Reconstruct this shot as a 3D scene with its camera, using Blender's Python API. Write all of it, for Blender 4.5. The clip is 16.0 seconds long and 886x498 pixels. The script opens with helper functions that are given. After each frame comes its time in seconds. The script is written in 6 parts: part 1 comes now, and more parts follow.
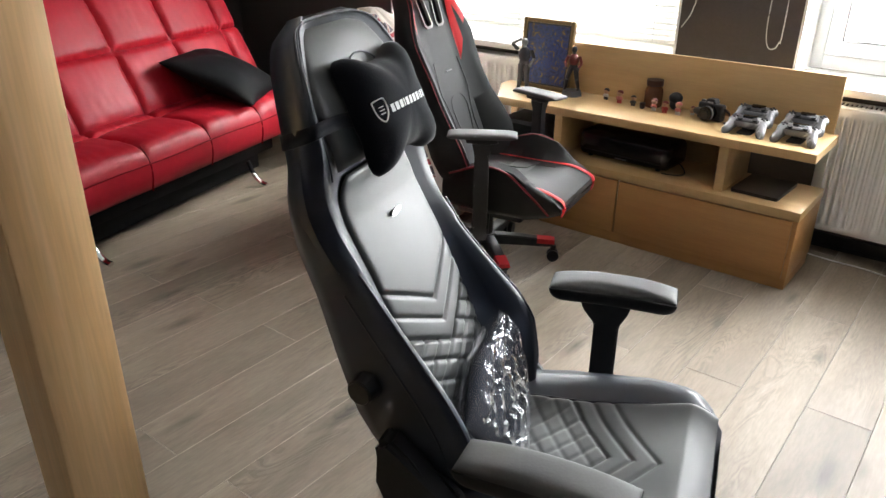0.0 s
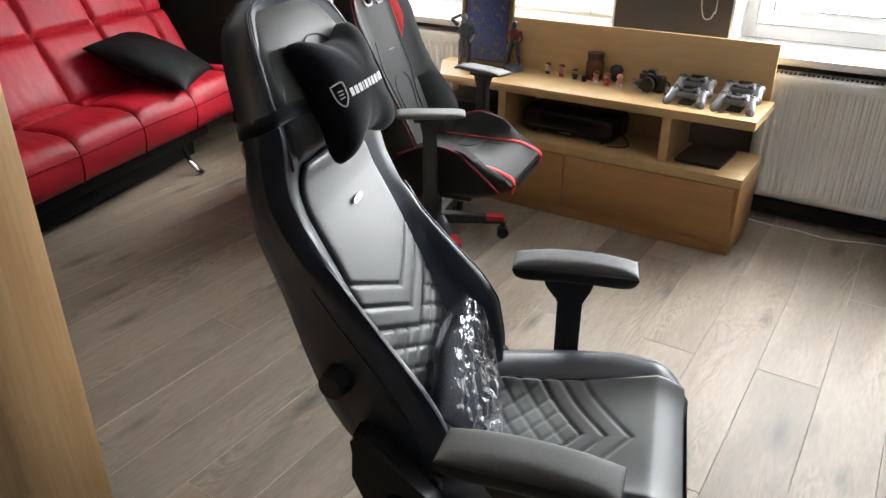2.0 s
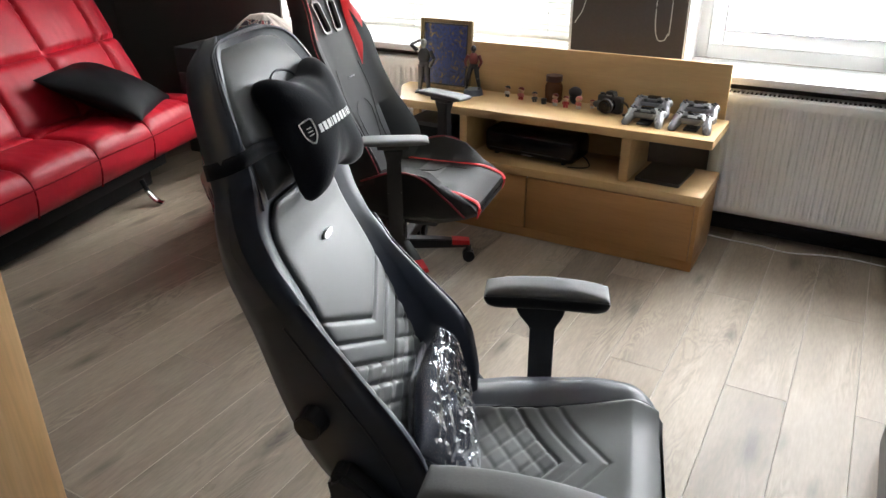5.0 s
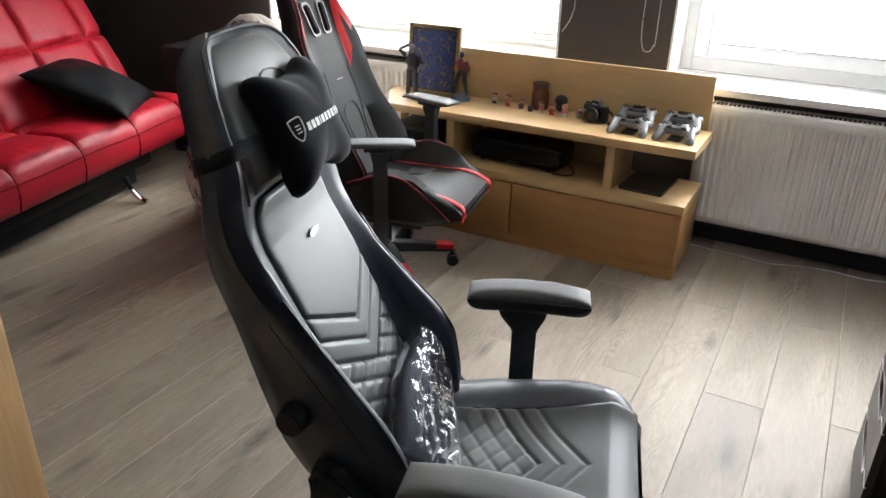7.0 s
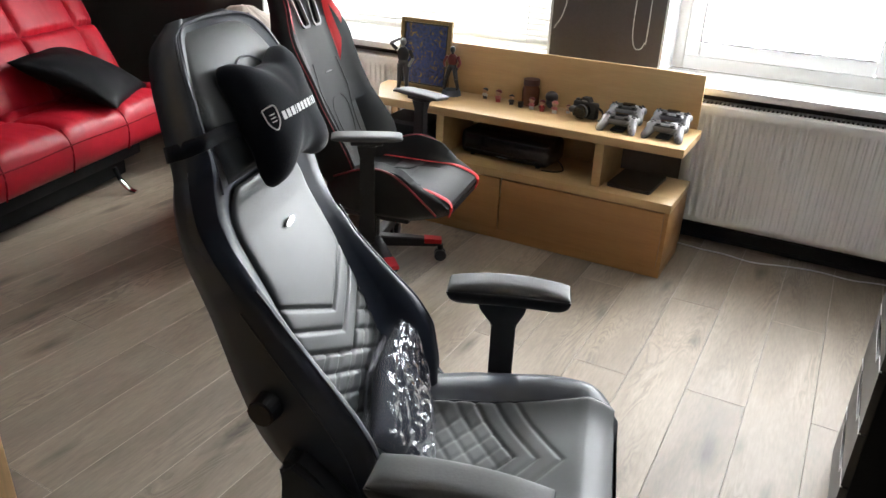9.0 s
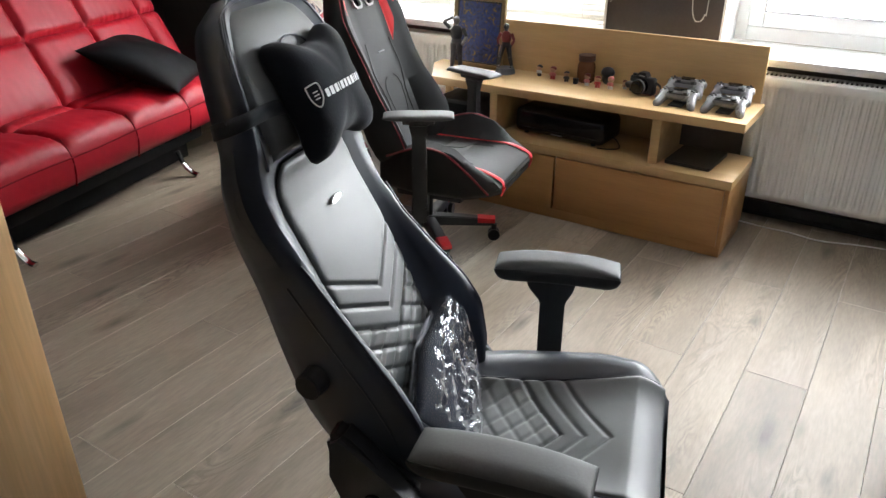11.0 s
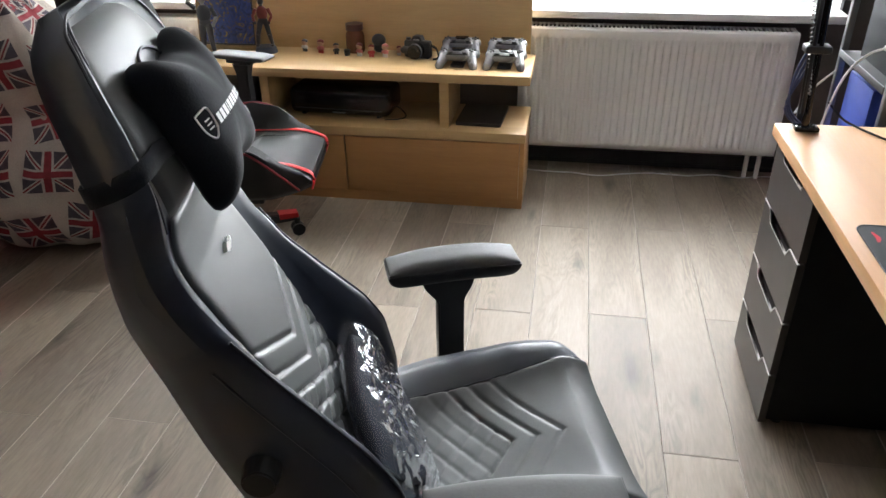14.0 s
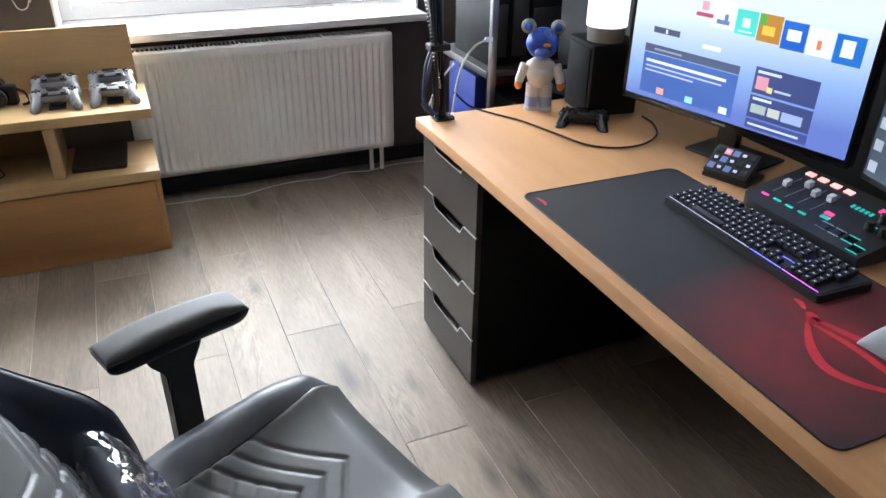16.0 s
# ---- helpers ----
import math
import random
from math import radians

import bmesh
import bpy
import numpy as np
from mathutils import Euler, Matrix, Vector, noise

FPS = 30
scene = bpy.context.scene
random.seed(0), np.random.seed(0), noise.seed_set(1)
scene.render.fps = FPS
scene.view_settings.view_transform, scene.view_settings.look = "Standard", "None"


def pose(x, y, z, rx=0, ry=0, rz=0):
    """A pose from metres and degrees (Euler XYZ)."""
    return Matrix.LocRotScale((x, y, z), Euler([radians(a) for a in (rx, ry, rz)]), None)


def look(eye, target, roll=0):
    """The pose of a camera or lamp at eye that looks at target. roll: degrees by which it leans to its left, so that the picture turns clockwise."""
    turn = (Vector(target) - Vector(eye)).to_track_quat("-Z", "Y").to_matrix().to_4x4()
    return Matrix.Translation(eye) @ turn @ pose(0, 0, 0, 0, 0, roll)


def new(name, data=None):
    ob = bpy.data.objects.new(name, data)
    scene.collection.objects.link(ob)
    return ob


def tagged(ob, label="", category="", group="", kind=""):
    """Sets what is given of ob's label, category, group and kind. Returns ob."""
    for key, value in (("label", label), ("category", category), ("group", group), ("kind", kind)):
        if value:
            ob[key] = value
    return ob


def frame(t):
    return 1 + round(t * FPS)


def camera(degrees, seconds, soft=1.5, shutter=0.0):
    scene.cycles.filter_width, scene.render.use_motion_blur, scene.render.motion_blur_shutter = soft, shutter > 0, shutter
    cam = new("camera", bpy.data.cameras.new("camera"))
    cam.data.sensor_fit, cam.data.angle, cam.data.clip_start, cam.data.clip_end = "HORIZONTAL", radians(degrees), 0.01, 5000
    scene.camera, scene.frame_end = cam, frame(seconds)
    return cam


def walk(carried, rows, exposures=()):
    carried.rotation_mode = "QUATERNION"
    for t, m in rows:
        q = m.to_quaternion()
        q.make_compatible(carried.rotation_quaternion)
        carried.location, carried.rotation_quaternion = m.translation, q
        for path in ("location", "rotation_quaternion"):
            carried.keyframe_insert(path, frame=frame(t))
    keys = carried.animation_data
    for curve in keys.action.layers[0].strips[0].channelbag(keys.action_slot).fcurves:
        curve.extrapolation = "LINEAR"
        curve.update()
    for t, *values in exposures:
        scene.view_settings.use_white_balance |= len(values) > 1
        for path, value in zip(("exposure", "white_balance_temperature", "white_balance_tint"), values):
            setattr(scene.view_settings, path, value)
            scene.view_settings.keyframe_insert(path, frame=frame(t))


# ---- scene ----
cam = camera(61.6, 16.0)
PATH = [
    (0, (0.294, 0.458, 1.502), (-0.826, 1.88, 0.65), 0.3),
    (0.5, (0.303, 0.463, 1.508), (-0.812, 1.889, 0.657), 0.1),
    (1, (0.309, 0.463, 1.498), (-0.773, 1.906, 0.633), 0.1),
    (1.5, (0.292, 0.467, 1.495), (-0.745, 1.929, 0.608), -0.2),
    (2, (0.231, 0.456, 1.502), (-0.74, 1.952, 0.596), -0.1),
    (2.5, (0.162, 0.46, 1.512), (-0.739, 2.009, 0.623), -0.0),
    (3, (0.177, 0.461, 1.52), (-0.715, 2.029, 0.657), -0.2),
    (3.5, (0.197, 0.468, 1.517), (-0.691, 2.042, 0.66), -0.4),
    (4, (0.196, 0.471, 1.523), (-0.695, 2.041, 0.663), -0.6),
    (6.5, (0.215, 0.442, 1.518), (-0.666, 2.02, 0.662), 0.6),
    (7, (0.211, 0.445, 1.517), (-0.649, 2.041, 0.673), 1.3),
    (7.5, (0.215, 0.453, 1.516), (-0.626, 2.068, 0.689), 2.0),
    (8, (0.226, 0.46, 1.515), (-0.609, 2.078, 0.688), 2.4),
    (8.5, (0.236, 0.468, 1.512), (-0.598, 2.081, 0.673), 2.4),
    (9, (0.244, 0.462, 1.509), (-0.604, 2.061, 0.657), 2.3),
    (9.5, (0.229, 0.459, 1.504), (-0.639, 2.039, 0.638), 2.1),
    (10, (0.236, 0.47, 1.506), (-0.686, 2.008, 0.622), 0.9),
    (10.2, (0.271, 0.488, 1.502), (-0.704, 1.992, 0.615), 0.0),
    (12.5, (0.26, 0.443, 1.495), (-0.697, 1.944, 0.584), -0.7),
    (13, (0.118, 0.513, 1.486), (-0.673, 2.09, 0.543), -1.2),
    (13.5, (-0.072, 0.495, 1.508), (-0.583, 2.171, 0.543), -1.5),
    (14, (-0.125, 0.54, 1.498), (-0.428, 2.253, 0.512), -0.9),
    (14.5, (-0.154, 0.628, 1.487), (-0.359, 2.34, 0.475), -1.6),
    (15, (-0.235, 0.628, 1.498), (-0.108, 2.347, 0.482), -1.5),
    (15.5, (-0.323, 0.626, 1.498), (0.165, 2.282, 0.488), -0.2),
    (16, (-0.343, 0.618, 1.518), (0.355, 2.222, 0.547), 0.8),
]
walk(cam, [(t, look(eye, target, roll)) for t, eye, target, roll in PATH], [(0, 0.16, 6500, 10), (1.0, 0.1, 6500, 10), (2.0, 0.0, 6450, 10), (10.2, 0.0, 6350, 10), (12.5, 0.08, 6350, 10), (14, 0.04, 6300, 10), (15, 0.06, 6200, 10), (16, 0.08, 5970, 10)])


# ---------------------------------------------------------------- light
world = bpy.data.worlds.new("world")
scene.world = world
world.use_nodes = True
wn = world.node_tree.nodes
sky = wn.new("ShaderNodeTexSky")
sky.sky_type = "NISHITA"
sky.sun_disc = False
sky.sun_elevation = radians(38)
sky.sun_rotation = radians(20)
world.node_tree.links.new(sky.outputs[0], wn["Background"].inputs[0])
wn["Background"].inputs[1].default_value = 0.12

sun_data = bpy.data.lights.new("sun", "SUN")
sun_data.energy = 1.0
sun_data.angle = radians(14)
sun_data.color = (1.0, 0.96, 0.9)
sun = new("sun", sun_data)
sun.matrix_world = look((2, 12, 9), (0, 3, 0))


def window_light(name, x0, x1, z0, z1, y, power):
    data = bpy.data.lights.new(name, "AREA")
    data.shape = "RECTANGLE"
    data.size, data.size_y = x1 - x0, z1 - z0
    data.energy = power
    data.color = (0.955, 0.985, 1.0)
    ob = new(name, data)
    ob.matrix_world = look(((x0 + x1) / 2, y, (z0 + z1) / 2), ((x0 + x1) / 2, y - 1, (z0 + z1) / 2))


WALL_Y = 4.15
SILL_Z = 0.775
HEAD_Z = 2.15
ROOM = dict(x0=-4.6, x1=1.5, y0=-0.9, z1=2.55)
WIN_1 = (-3.05, -1.14)
WIN_2 = (-0.58, 1.04)
window_light("daylight_1", WIN_1[0] - 0.2, WIN_1[1] + 0.2, 0.6, 2.4, WALL_Y + 0.62, 245)
window_light("daylight_2", WIN_2[0] - 0.2, WIN_2[1] + 0.2, 0.6, 2.4, WALL_Y + 0.62, 212)


# ---------------------------------------------------------------- materials
def nodes_of(m):
    return m.node_tree.nodes, m.node_tree.links


def surface(name, color, rough=0.5, metal=0.0, vary=0.12, scale=6.0, grain=40.0, bump=0.15, stretch=(1, 1, 1),
            coat=0.0, sheen=0.0, spec=0.5, per_object=0.0, rough_vary=0.1):
    """Two scales of variation in colour and gloss, and a fine relief."""
    m = bpy.data.materials.new(name)
    m.use_nodes = True
    n, l = nodes_of(m)
    b = n["Principled BSDF"]
    b.inputs["Metallic"].default_value = metal
    b.inputs["Coat Weight"].default_value = coat
    b.inputs["Sheen Weight"].default_value = sheen
    b.inputs["Specular IOR Level"].default_value = spec
    co = n.new("ShaderNodeTexCoord")
    mp = n.new("ShaderNodeMapping")
    mp.inputs["Scale"].default_value = stretch
    l.new(co.outputs["Object"], mp.inputs["Vector"])
    big, fine = n.new("ShaderNodeTexNoise"), n.new("ShaderNodeTexNoise")
    big.inputs["Scale"].default_value, fine.inputs["Scale"].default_value = scale, grain
    big.inputs["Detail"].default_value = 4
    fine.inputs["Detail"].default_value = 5
    for t in (big, fine):
        l.new(mp.outputs[0], t.inputs["Vector"])
    add = n.new("ShaderNodeMath")
    add.operation = "ADD"
    l.new(big.outputs["Fac"], add.inputs[0])
    l.new(fine.outputs["Fac"], add.inputs[1])
    rng = n.new("ShaderNodeMapRange")
    rng.inputs["From Min"].default_value, rng.inputs["From Max"].default_value = 0.6, 1.4
    rng.inputs["To Min"].default_value, rng.inputs["To Max"].default_value = 1 - vary, 1 + vary
    l.new(add.outputs[0], rng.inputs["Value"])
    hsv = n.new("ShaderNodeHueSaturation")
    hsv.inputs["Color"].default_value = (*color, 1)
    if per_object:
        info = n.new("ShaderNodeObjectInfo")
        r2 = n.new("ShaderNodeMapRange")
        r2.inputs["To Min"].default_value, r2.inputs["To Max"].default_value = 1 - per_object, 1 + per_object
        l.new(info.outputs["Random"], r2.inputs["Value"])
        mul = n.new("ShaderNodeMath")
        mul.operation = "MULTIPLY"
        l.new(rng.outputs[0], mul.inputs[0])
        l.new(r2.outputs[0], mul.inputs[1])
        l.new(mul.outputs[0], hsv.inputs["Value"])
    else:
        l.new(rng.outputs[0], hsv.inputs["Value"])
    l.new(hsv.outputs[0], b.inputs["Base Color"])
    rr = n.new("ShaderNodeMapRange")
    rr.inputs["To Min"].default_value, rr.inputs["To Max"].default_value = max(0.02, rough - rough_vary), min(1, rough + rough_vary)
    l.new(big.outputs["Fac"], rr.inputs["Value"])
    l.new(rr.outputs[0], b.inputs["Roughness"])
    bp = n.new("ShaderNodeBump")
    bp.inputs["Strength"].default_value, bp.inputs["Distance"].default_value = bump, 0.002
    l.new(fine.outputs["Fac"], bp.inputs["Height"])
    l.new(bp.outputs[0], b.inputs["Normal"])
    return m


def glow(name, color, strength):
    m = bpy.data.materials.new(name)
    m.use_nodes = True
    b = m.node_tree.nodes["Principled BSDF"]
    b.inputs["Base Color"].default_value = (*[c * 0.5 for c in color], 1)
    b.inputs["Emission Color"].default_value = (*color, 1)
    b.inputs["Emission Strength"].default_value = strength
    return m


def leather(name, color, rough=0.38, scale=420.0, bump=0.12, spec=0.5):
    """Upholstery leather: pebbled cells, soft large wear."""
    m = surface(name, color, rough, 0, 0.12, 3.0, 30.0, 0.05, rough_vary=0.06, spec=spec)
    n, l = nodes_of(m)
    v = n.new("ShaderNodeTexVoronoi")
    v.inputs["Scale"].default_value = scale
    co = n["Texture Coordinate"]
    l.new(co.outputs["Object"], v.inputs["Vector"])
    b2 = n.new("ShaderNodeBump")
    b2.inputs["Strength"].default_value, b2.inputs["Distance"].default_value = bump, 0.0008
    l.new(v.outputs["Distance"], b2.inputs["Height"])
    l.new(n["Bump"].outputs[0], b2.inputs["Normal"])
    l.new(b2.outputs[0], n["Principled BSDF"].inputs["Normal"])
    return m


def wood(name, light, dark, along=1, rough=0.42, rings=9.0, per_object=0.0, knots=False, bump=0.12, shift=False, coat=0.0, fine=(0.8, 1.12), reach=0.09):
    """Grain stretched along one axis (0 x, 1 y, 2 z), with pores, streaks and, where wanted, knots."""
    m = bpy.data.materials.new(name)
    m.use_nodes = True
    n, l = nodes_of(m)
    b = n["Principled BSDF"]
    b.inputs["Coat Weight"].default_value = coat
    co = n.new("ShaderNodeTexCoord")
    mp = n.new("ShaderNodeMapping")
    s = [rings, rings, rings]
    s[along] = rings * reach
    mp.inputs["Scale"].default_value = s
    l.new(co.outputs["Object"], mp.inputs["Vector"])
    if shift:
        info = n.new("ShaderNodeObjectInfo")
        k = n.new("ShaderNodeVectorMath")
        k.operation = "SCALE"
        k.inputs[0].default_value = (37.0, 53.0, 19.0)
        l.new(info.outputs["Random"], k.inputs["Scale"])
        l.new(k.outputs[0], mp.inputs["Location"])
    noise_a, noise_b = n.new("ShaderNodeTexNoise"), n.new("ShaderNodeTexNoise")
    noise_a.inputs["Scale"].default_value, noise_a.inputs["Detail"].default_value = 1.0, 6
    noise_a.inputs["Distortion"].default_value = 1.6 if knots else 0.6
    noise_b.inputs["Scale"].default_value, noise_b.inputs["Detail"].default_value = 9.0, 3
    for t in (noise_a, noise_b):
        l.new(mp.outputs[0], t.inputs["Vector"])
    ramp = n.new("ShaderNodeValToRGB")
    ramp.color_ramp.elements[0].position, ramp.color_ramp.elements[1].position = 0.32, 0.68
    ramp.color_ramp.elements[0].color, ramp.color_ramp.elements[1].color = (*dark, 1), (*light, 1)
    l.new(noise_a.outputs["Fac"], ramp.inputs[0])
    mix = n.new("ShaderNodeMix")
    mix.data_type, mix.blend_type = "RGBA", "MULTIPLY"
    fr = n.new("ShaderNodeMapRange")
    fr.inputs["From Min"].default_value, fr.inputs["From Max"].default_value = 0.3, 0.7
    fr.inputs["To Min"].default_value, fr.inputs["To Max"].default_value = fine
    l.new(noise_b.outputs["Fac"], fr.inputs["Value"])
    mix.inputs["Factor"].default_value = 1.0
    l.new(ramp.outputs[0], mix.inputs[6])
    l.new(fr.outputs[0], mix.inputs[7])
    out = mix.outputs[2]
    if knots:
        vo = n.new("ShaderNodeTexVoronoi")
        vo.inputs["Scale"].default_value = 1.0
        vo.voronoi_dimensions = "2D" if along == 1 else "3D"
        mk = n.new("ShaderNodeMapping")
        ks = [3.1, 3.1, 3.1]
        ks[along] = 1.0
        mk.inputs["Scale"].default_value = ks
        l.new(co.outputs["Object"], mk.inputs["Vector"])
        if shift:
            l.new(k.outputs[0], mk.inputs["Location"])
        l.new(mk.outputs[0], vo.inputs["Vector"])
        kr = n.new("ShaderNodeMapRange")
        kr.inputs["From Min"].default_value, kr.inputs["From Max"].default_value = 0.10, 0.21
        kr.inputs["To Min"].default_value, kr.inputs["To Max"].default_value = 0.48, 1.0
        wob = n.new("ShaderNodeMath")
        wob.operation = "MULTIPLY_ADD"
        wob.inputs[1].default_value = 0.22
        l.new(noise_a.outputs["Fac"], wob.inputs[0])
        l.new(vo.outputs["Distance"], wob.inputs[2])
        l.new(wob.outputs[0], kr.inputs["Value"])
        m2 = n.new("ShaderNodeMix")
        m2.data_type, m2.blend_type = "RGBA", "MULTIPLY"
        m2.inputs["Factor"].default_value = 1.0
        l.new(out, m2.inputs[6])
        l.new(kr.outputs[0], m2.inputs[7])
        out = m2.outputs[2]
    if per_object:
        info2 = n.new("ShaderNodeObjectInfo")
        r2 = n.new("ShaderNodeMapRange")
        r2.inputs["To Min"].default_value, r2.inputs["To Max"].default_value = 1 - per_object, 1 + per_object
        l.new(info2.outputs["Random"], r2.inputs["Value"])
        hs = n.new("ShaderNodeHueSaturation")
        l.new(out, hs.inputs["Color"])
        l.new(r2.outputs[0], hs.inputs["Value"])
        out = hs.outputs[0]
    l.new(out, b.inputs["Base Color"])
    rr = n.new("ShaderNodeMapRange")
    rr.inputs["To Min"].default_value, rr.inputs["To Max"].default_value = rough - 0.08, rough + 0.1
    l.new(noise_b.outputs["Fac"], rr.inputs["Value"])
    l.new(rr.outputs[0], b.inputs["Roughness"])
    bp = n.new("ShaderNodeBump")
    bp.inputs["Strength"].default_value, bp.inputs["Distance"].default_value = bump, 0.0015
    l.new(noise_b.outputs["Fac"], bp.inputs["Height"])
    l.new(bp.outputs[0], b.inputs["Normal"])
    return m


def limed(m):
    """Curly grain lines of limed oak: pale and dark contours, strong in some places and faint in others."""
    n, l = nodes_of(m)
    b = n["Principled BSDF"]
    out = b.inputs["Base Color"].links[0].from_socket
    mp = n["Mapping"]

    def op(kind, a, c, d=None):
        q = n.new("ShaderNodeMath")
        q.operation = kind
        for i, v in enumerate((a, c, d)):
            if v is None:
                continue
            if isinstance(v, (int, float)):
                q.inputs[i].default_value = v
            else:
                l.new(v, q.inputs[i])
        return q.outputs[0]

    def cloud(scale, detail, twist):
        q = n.new("ShaderNodeTexNoise")
        q.inputs["Scale"].default_value, q.inputs["Detail"].default_value, q.inputs["Distortion"].default_value = scale, detail, twist
        l.new(mp.outputs[0], q.inputs["Vector"])
        return q.outputs["Fac"]

    line = op("PINGPONG", op("MULTIPLY", cloud(1.9, 3, 1.2), 13.0), 0.5)
    pale = op("SUBTRACT", 1.0, op("SMOOTH_MIN", op("MULTIPLY", line, 5.0), 1.0, 0.1))
    some = op("MAXIMUM", op("MULTIPLY", op("SUBTRACT", cloud(1.3, 2, 0.4), 0.47), 5.0), 0.0)
    some = op("MINIMUM", some, 1.0)
    speck = op("MULTIPLY", op("SUBTRACT", cloud(26.0, 2, 0.0), 0.5), 0.45)
    dark = op("MULTIPLY", op("MULTIPLY", op("GREATER_THAN", line, 0.36), some), -0.20)
    gain = op("ADD", op("ADD", op("MULTIPLY", op("MULTIPLY", pale, some), 0.21), dark), op("ADD", speck, 1.0))
    hs = n.new("ShaderNodeHueSaturation")
    l.new(out, hs.inputs["Color"])
    l.new(gain, hs.inputs["Value"])
    l.new(hs.outputs[0], b.inputs["Base Color"])


M_FLOOR = wood("laminate_oak_grey", (0.285, 0.232, 0.176), (0.215, 0.171, 0.126), 1, 0.53, 5.0, 0.17, True, 0.03, True, fine=(0.93, 1.05), reach=0.16)
limed(M_FLOOR)
# Paler colour for plank bevels: the light caught along the joints, painted in.
M_FLOOR_EDGE = surface("laminate_lit_edge", (0.40, 0.335, 0.27), 0.5, vary=0.2, scale=4, grain=40)
M_JOINT = surface("joint_shadow", (0.05, 0.043, 0.037), 0.8)
M_WALL = surface("paint_charcoal_brown", (0.085, 0.072, 0.066), 0.75, vary=0.1, scale=2.0, grain=90, bump=0.25)
M_WALL_W = surface("paint_dark_grey", (0.05, 0.05, 0.045), 0.8, vary=0.1, scale=2.0, grain=90, bump=0.25)
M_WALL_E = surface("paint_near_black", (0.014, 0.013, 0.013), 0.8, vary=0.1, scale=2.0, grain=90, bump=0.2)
M_WALL_S = surface("paint_taupe", (0.18, 0.167, 0.154), 0.8, vary=0.06, scale=2.0, grain=90, bump=0.2)
M_CEIL = surface("ceiling_paint", (0.86, 0.85, 0.83), 0.85, vary=0.03, scale=2, grain=80, bump=0.15)
M_WHITE = surface("white_lacquer", (0.78, 0.77, 0.74), 0.35, vary=0.04, scale=4, grain=60, bump=0.05)
M_UPVC = surface("white_window_plastic", (0.90, 0.90, 0.89), 0.3, vary=0.02, scale=4, grain=60, bump=0.03)
M_SILL = surface("white_sill", (0.80, 0.79, 0.77), 0.3, vary=0.04, scale=3, grain=60, bump=0.05)
M_RAD = surface("radiator_enamel", (0.88, 0.87, 0.82), 0.32, vary=0.03, scale=4, grain=60, bump=0.04)
M_BLACKTRIM = surface("black_trim", (0.018, 0.017, 0.018), 0.45, vary=0.2)
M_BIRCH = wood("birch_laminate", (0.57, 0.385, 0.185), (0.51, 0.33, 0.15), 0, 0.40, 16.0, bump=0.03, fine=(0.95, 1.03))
# darker, oranger birch for the fronts, plinth, bottom board and sides
M_BIRCH_F = wood("birch_darker", (0.46, 0.24, 0.088), (0.41, 0.205, 0.07), 0, 0.40, 16.0, bump=0.03, fine=(0.95, 1.03))
M_DESK = wood("beech_desktop", (0.60, 0.335, 0.16), (0.54, 0.285, 0.125), 1, 0.34, 16.0, bump=0.03, fine=(0.96, 1.03))
M_PINE = wood("pine_post", (0.80, 0.53, 0.28), (0.70, 0.42, 0.19), 2, 0.45, 22.0, bump=0.06, fine=(0.90, 1.05), reach=0.045)
M_DRAWER = surface("grey_drawer_front", (0.056, 0.047, 0.042), 0.4, vary=0.06, scale=3, grain=70, bump=0.05)
M_CARCASS = surface("black_carcass", (0.006, 0.006, 0.007), 0.6, vary=0.2, spec=0.2)
M_ALU = surface("brushed_aluminium", (0.72, 0.72, 0.72), 0.28, 1.0, vary=0.06, scale=5, grain=120, bump=0.05)
M_CHROME = surface("chrome", (0.85, 0.85, 0.86), 0.1, 1.0, vary=0.03)
M_PLASTIC = surface("black_plastic", (0.016, 0.016, 0.018), 0.42, vary=0.2, scale=6, grain=120, bump=0.12)
M_GLOSSBLACK = surface("gloss_black", (0.01, 0.01, 0.011), 0.16, vary=0.2)
M_RUBBER = surface("soft_pad_rubber", (0.085, 0.085, 0.084), 0.6, vary=0.1, scale=5, grain=200, bump=0.12, spec=0.5)
M_LEATHER = leather("black_leather", (0.009, 0.014, 0.029), 0.42, 420.0, 0.08, 0.75)
M_LEATHER_IN = leather("black_perforated_leather", (0.032, 0.036, 0.036), 0.48, 620.0, 0.08, 0.75)
nodes_of(M_LEATHER_IN)[0]["Principled BSDF"].inputs["Coat Weight"].default_value = 0.12
nodes_of(M_LEATHER_IN)[0]["Principled BSDF"].inputs["Coat Roughness"].default_value = 0.45
nodes_of(M_LEATHER)[0]["Principled BSDF"].inputs["Coat Weight"].default_value = 0.2
nodes_of(M_LEATHER)[0]["Principled BSDF"].inputs["Coat Roughness"].default_value = 0.4
for m, weight in ((M_LEATHER_IN, 0.2), (M_LEATHER, 0.04)):
    nodes_of(m)[0]["Principled BSDF"].inputs["Sheen Weight"].default_value = weight
    nodes_of(m)[0]["Principled BSDF"].inputs["Sheen Roughness"].default_value = 0.35
M_STITCH = surface("navy_piping", (0.02, 0.022, 0.035), 0.4)
M_LINING = surface("navy_cushion_cloth", (0.008, 0.011, 0.024), 0.7, vary=0.1, scale=9, grain=160, bump=0.02, spec=0.3)
M_VELVET = surface("black_velour", (0.005, 0.0065, 0.011), 0.9, vary=0.25, scale=8, grain=300, bump=0.2, sheen=0.15, spec=0.15)
M_RED_LEATHER = leather("red_leatherette", (0.37, 0.008, 0.020), 0.46, 300.0, 0.12, 0.3)
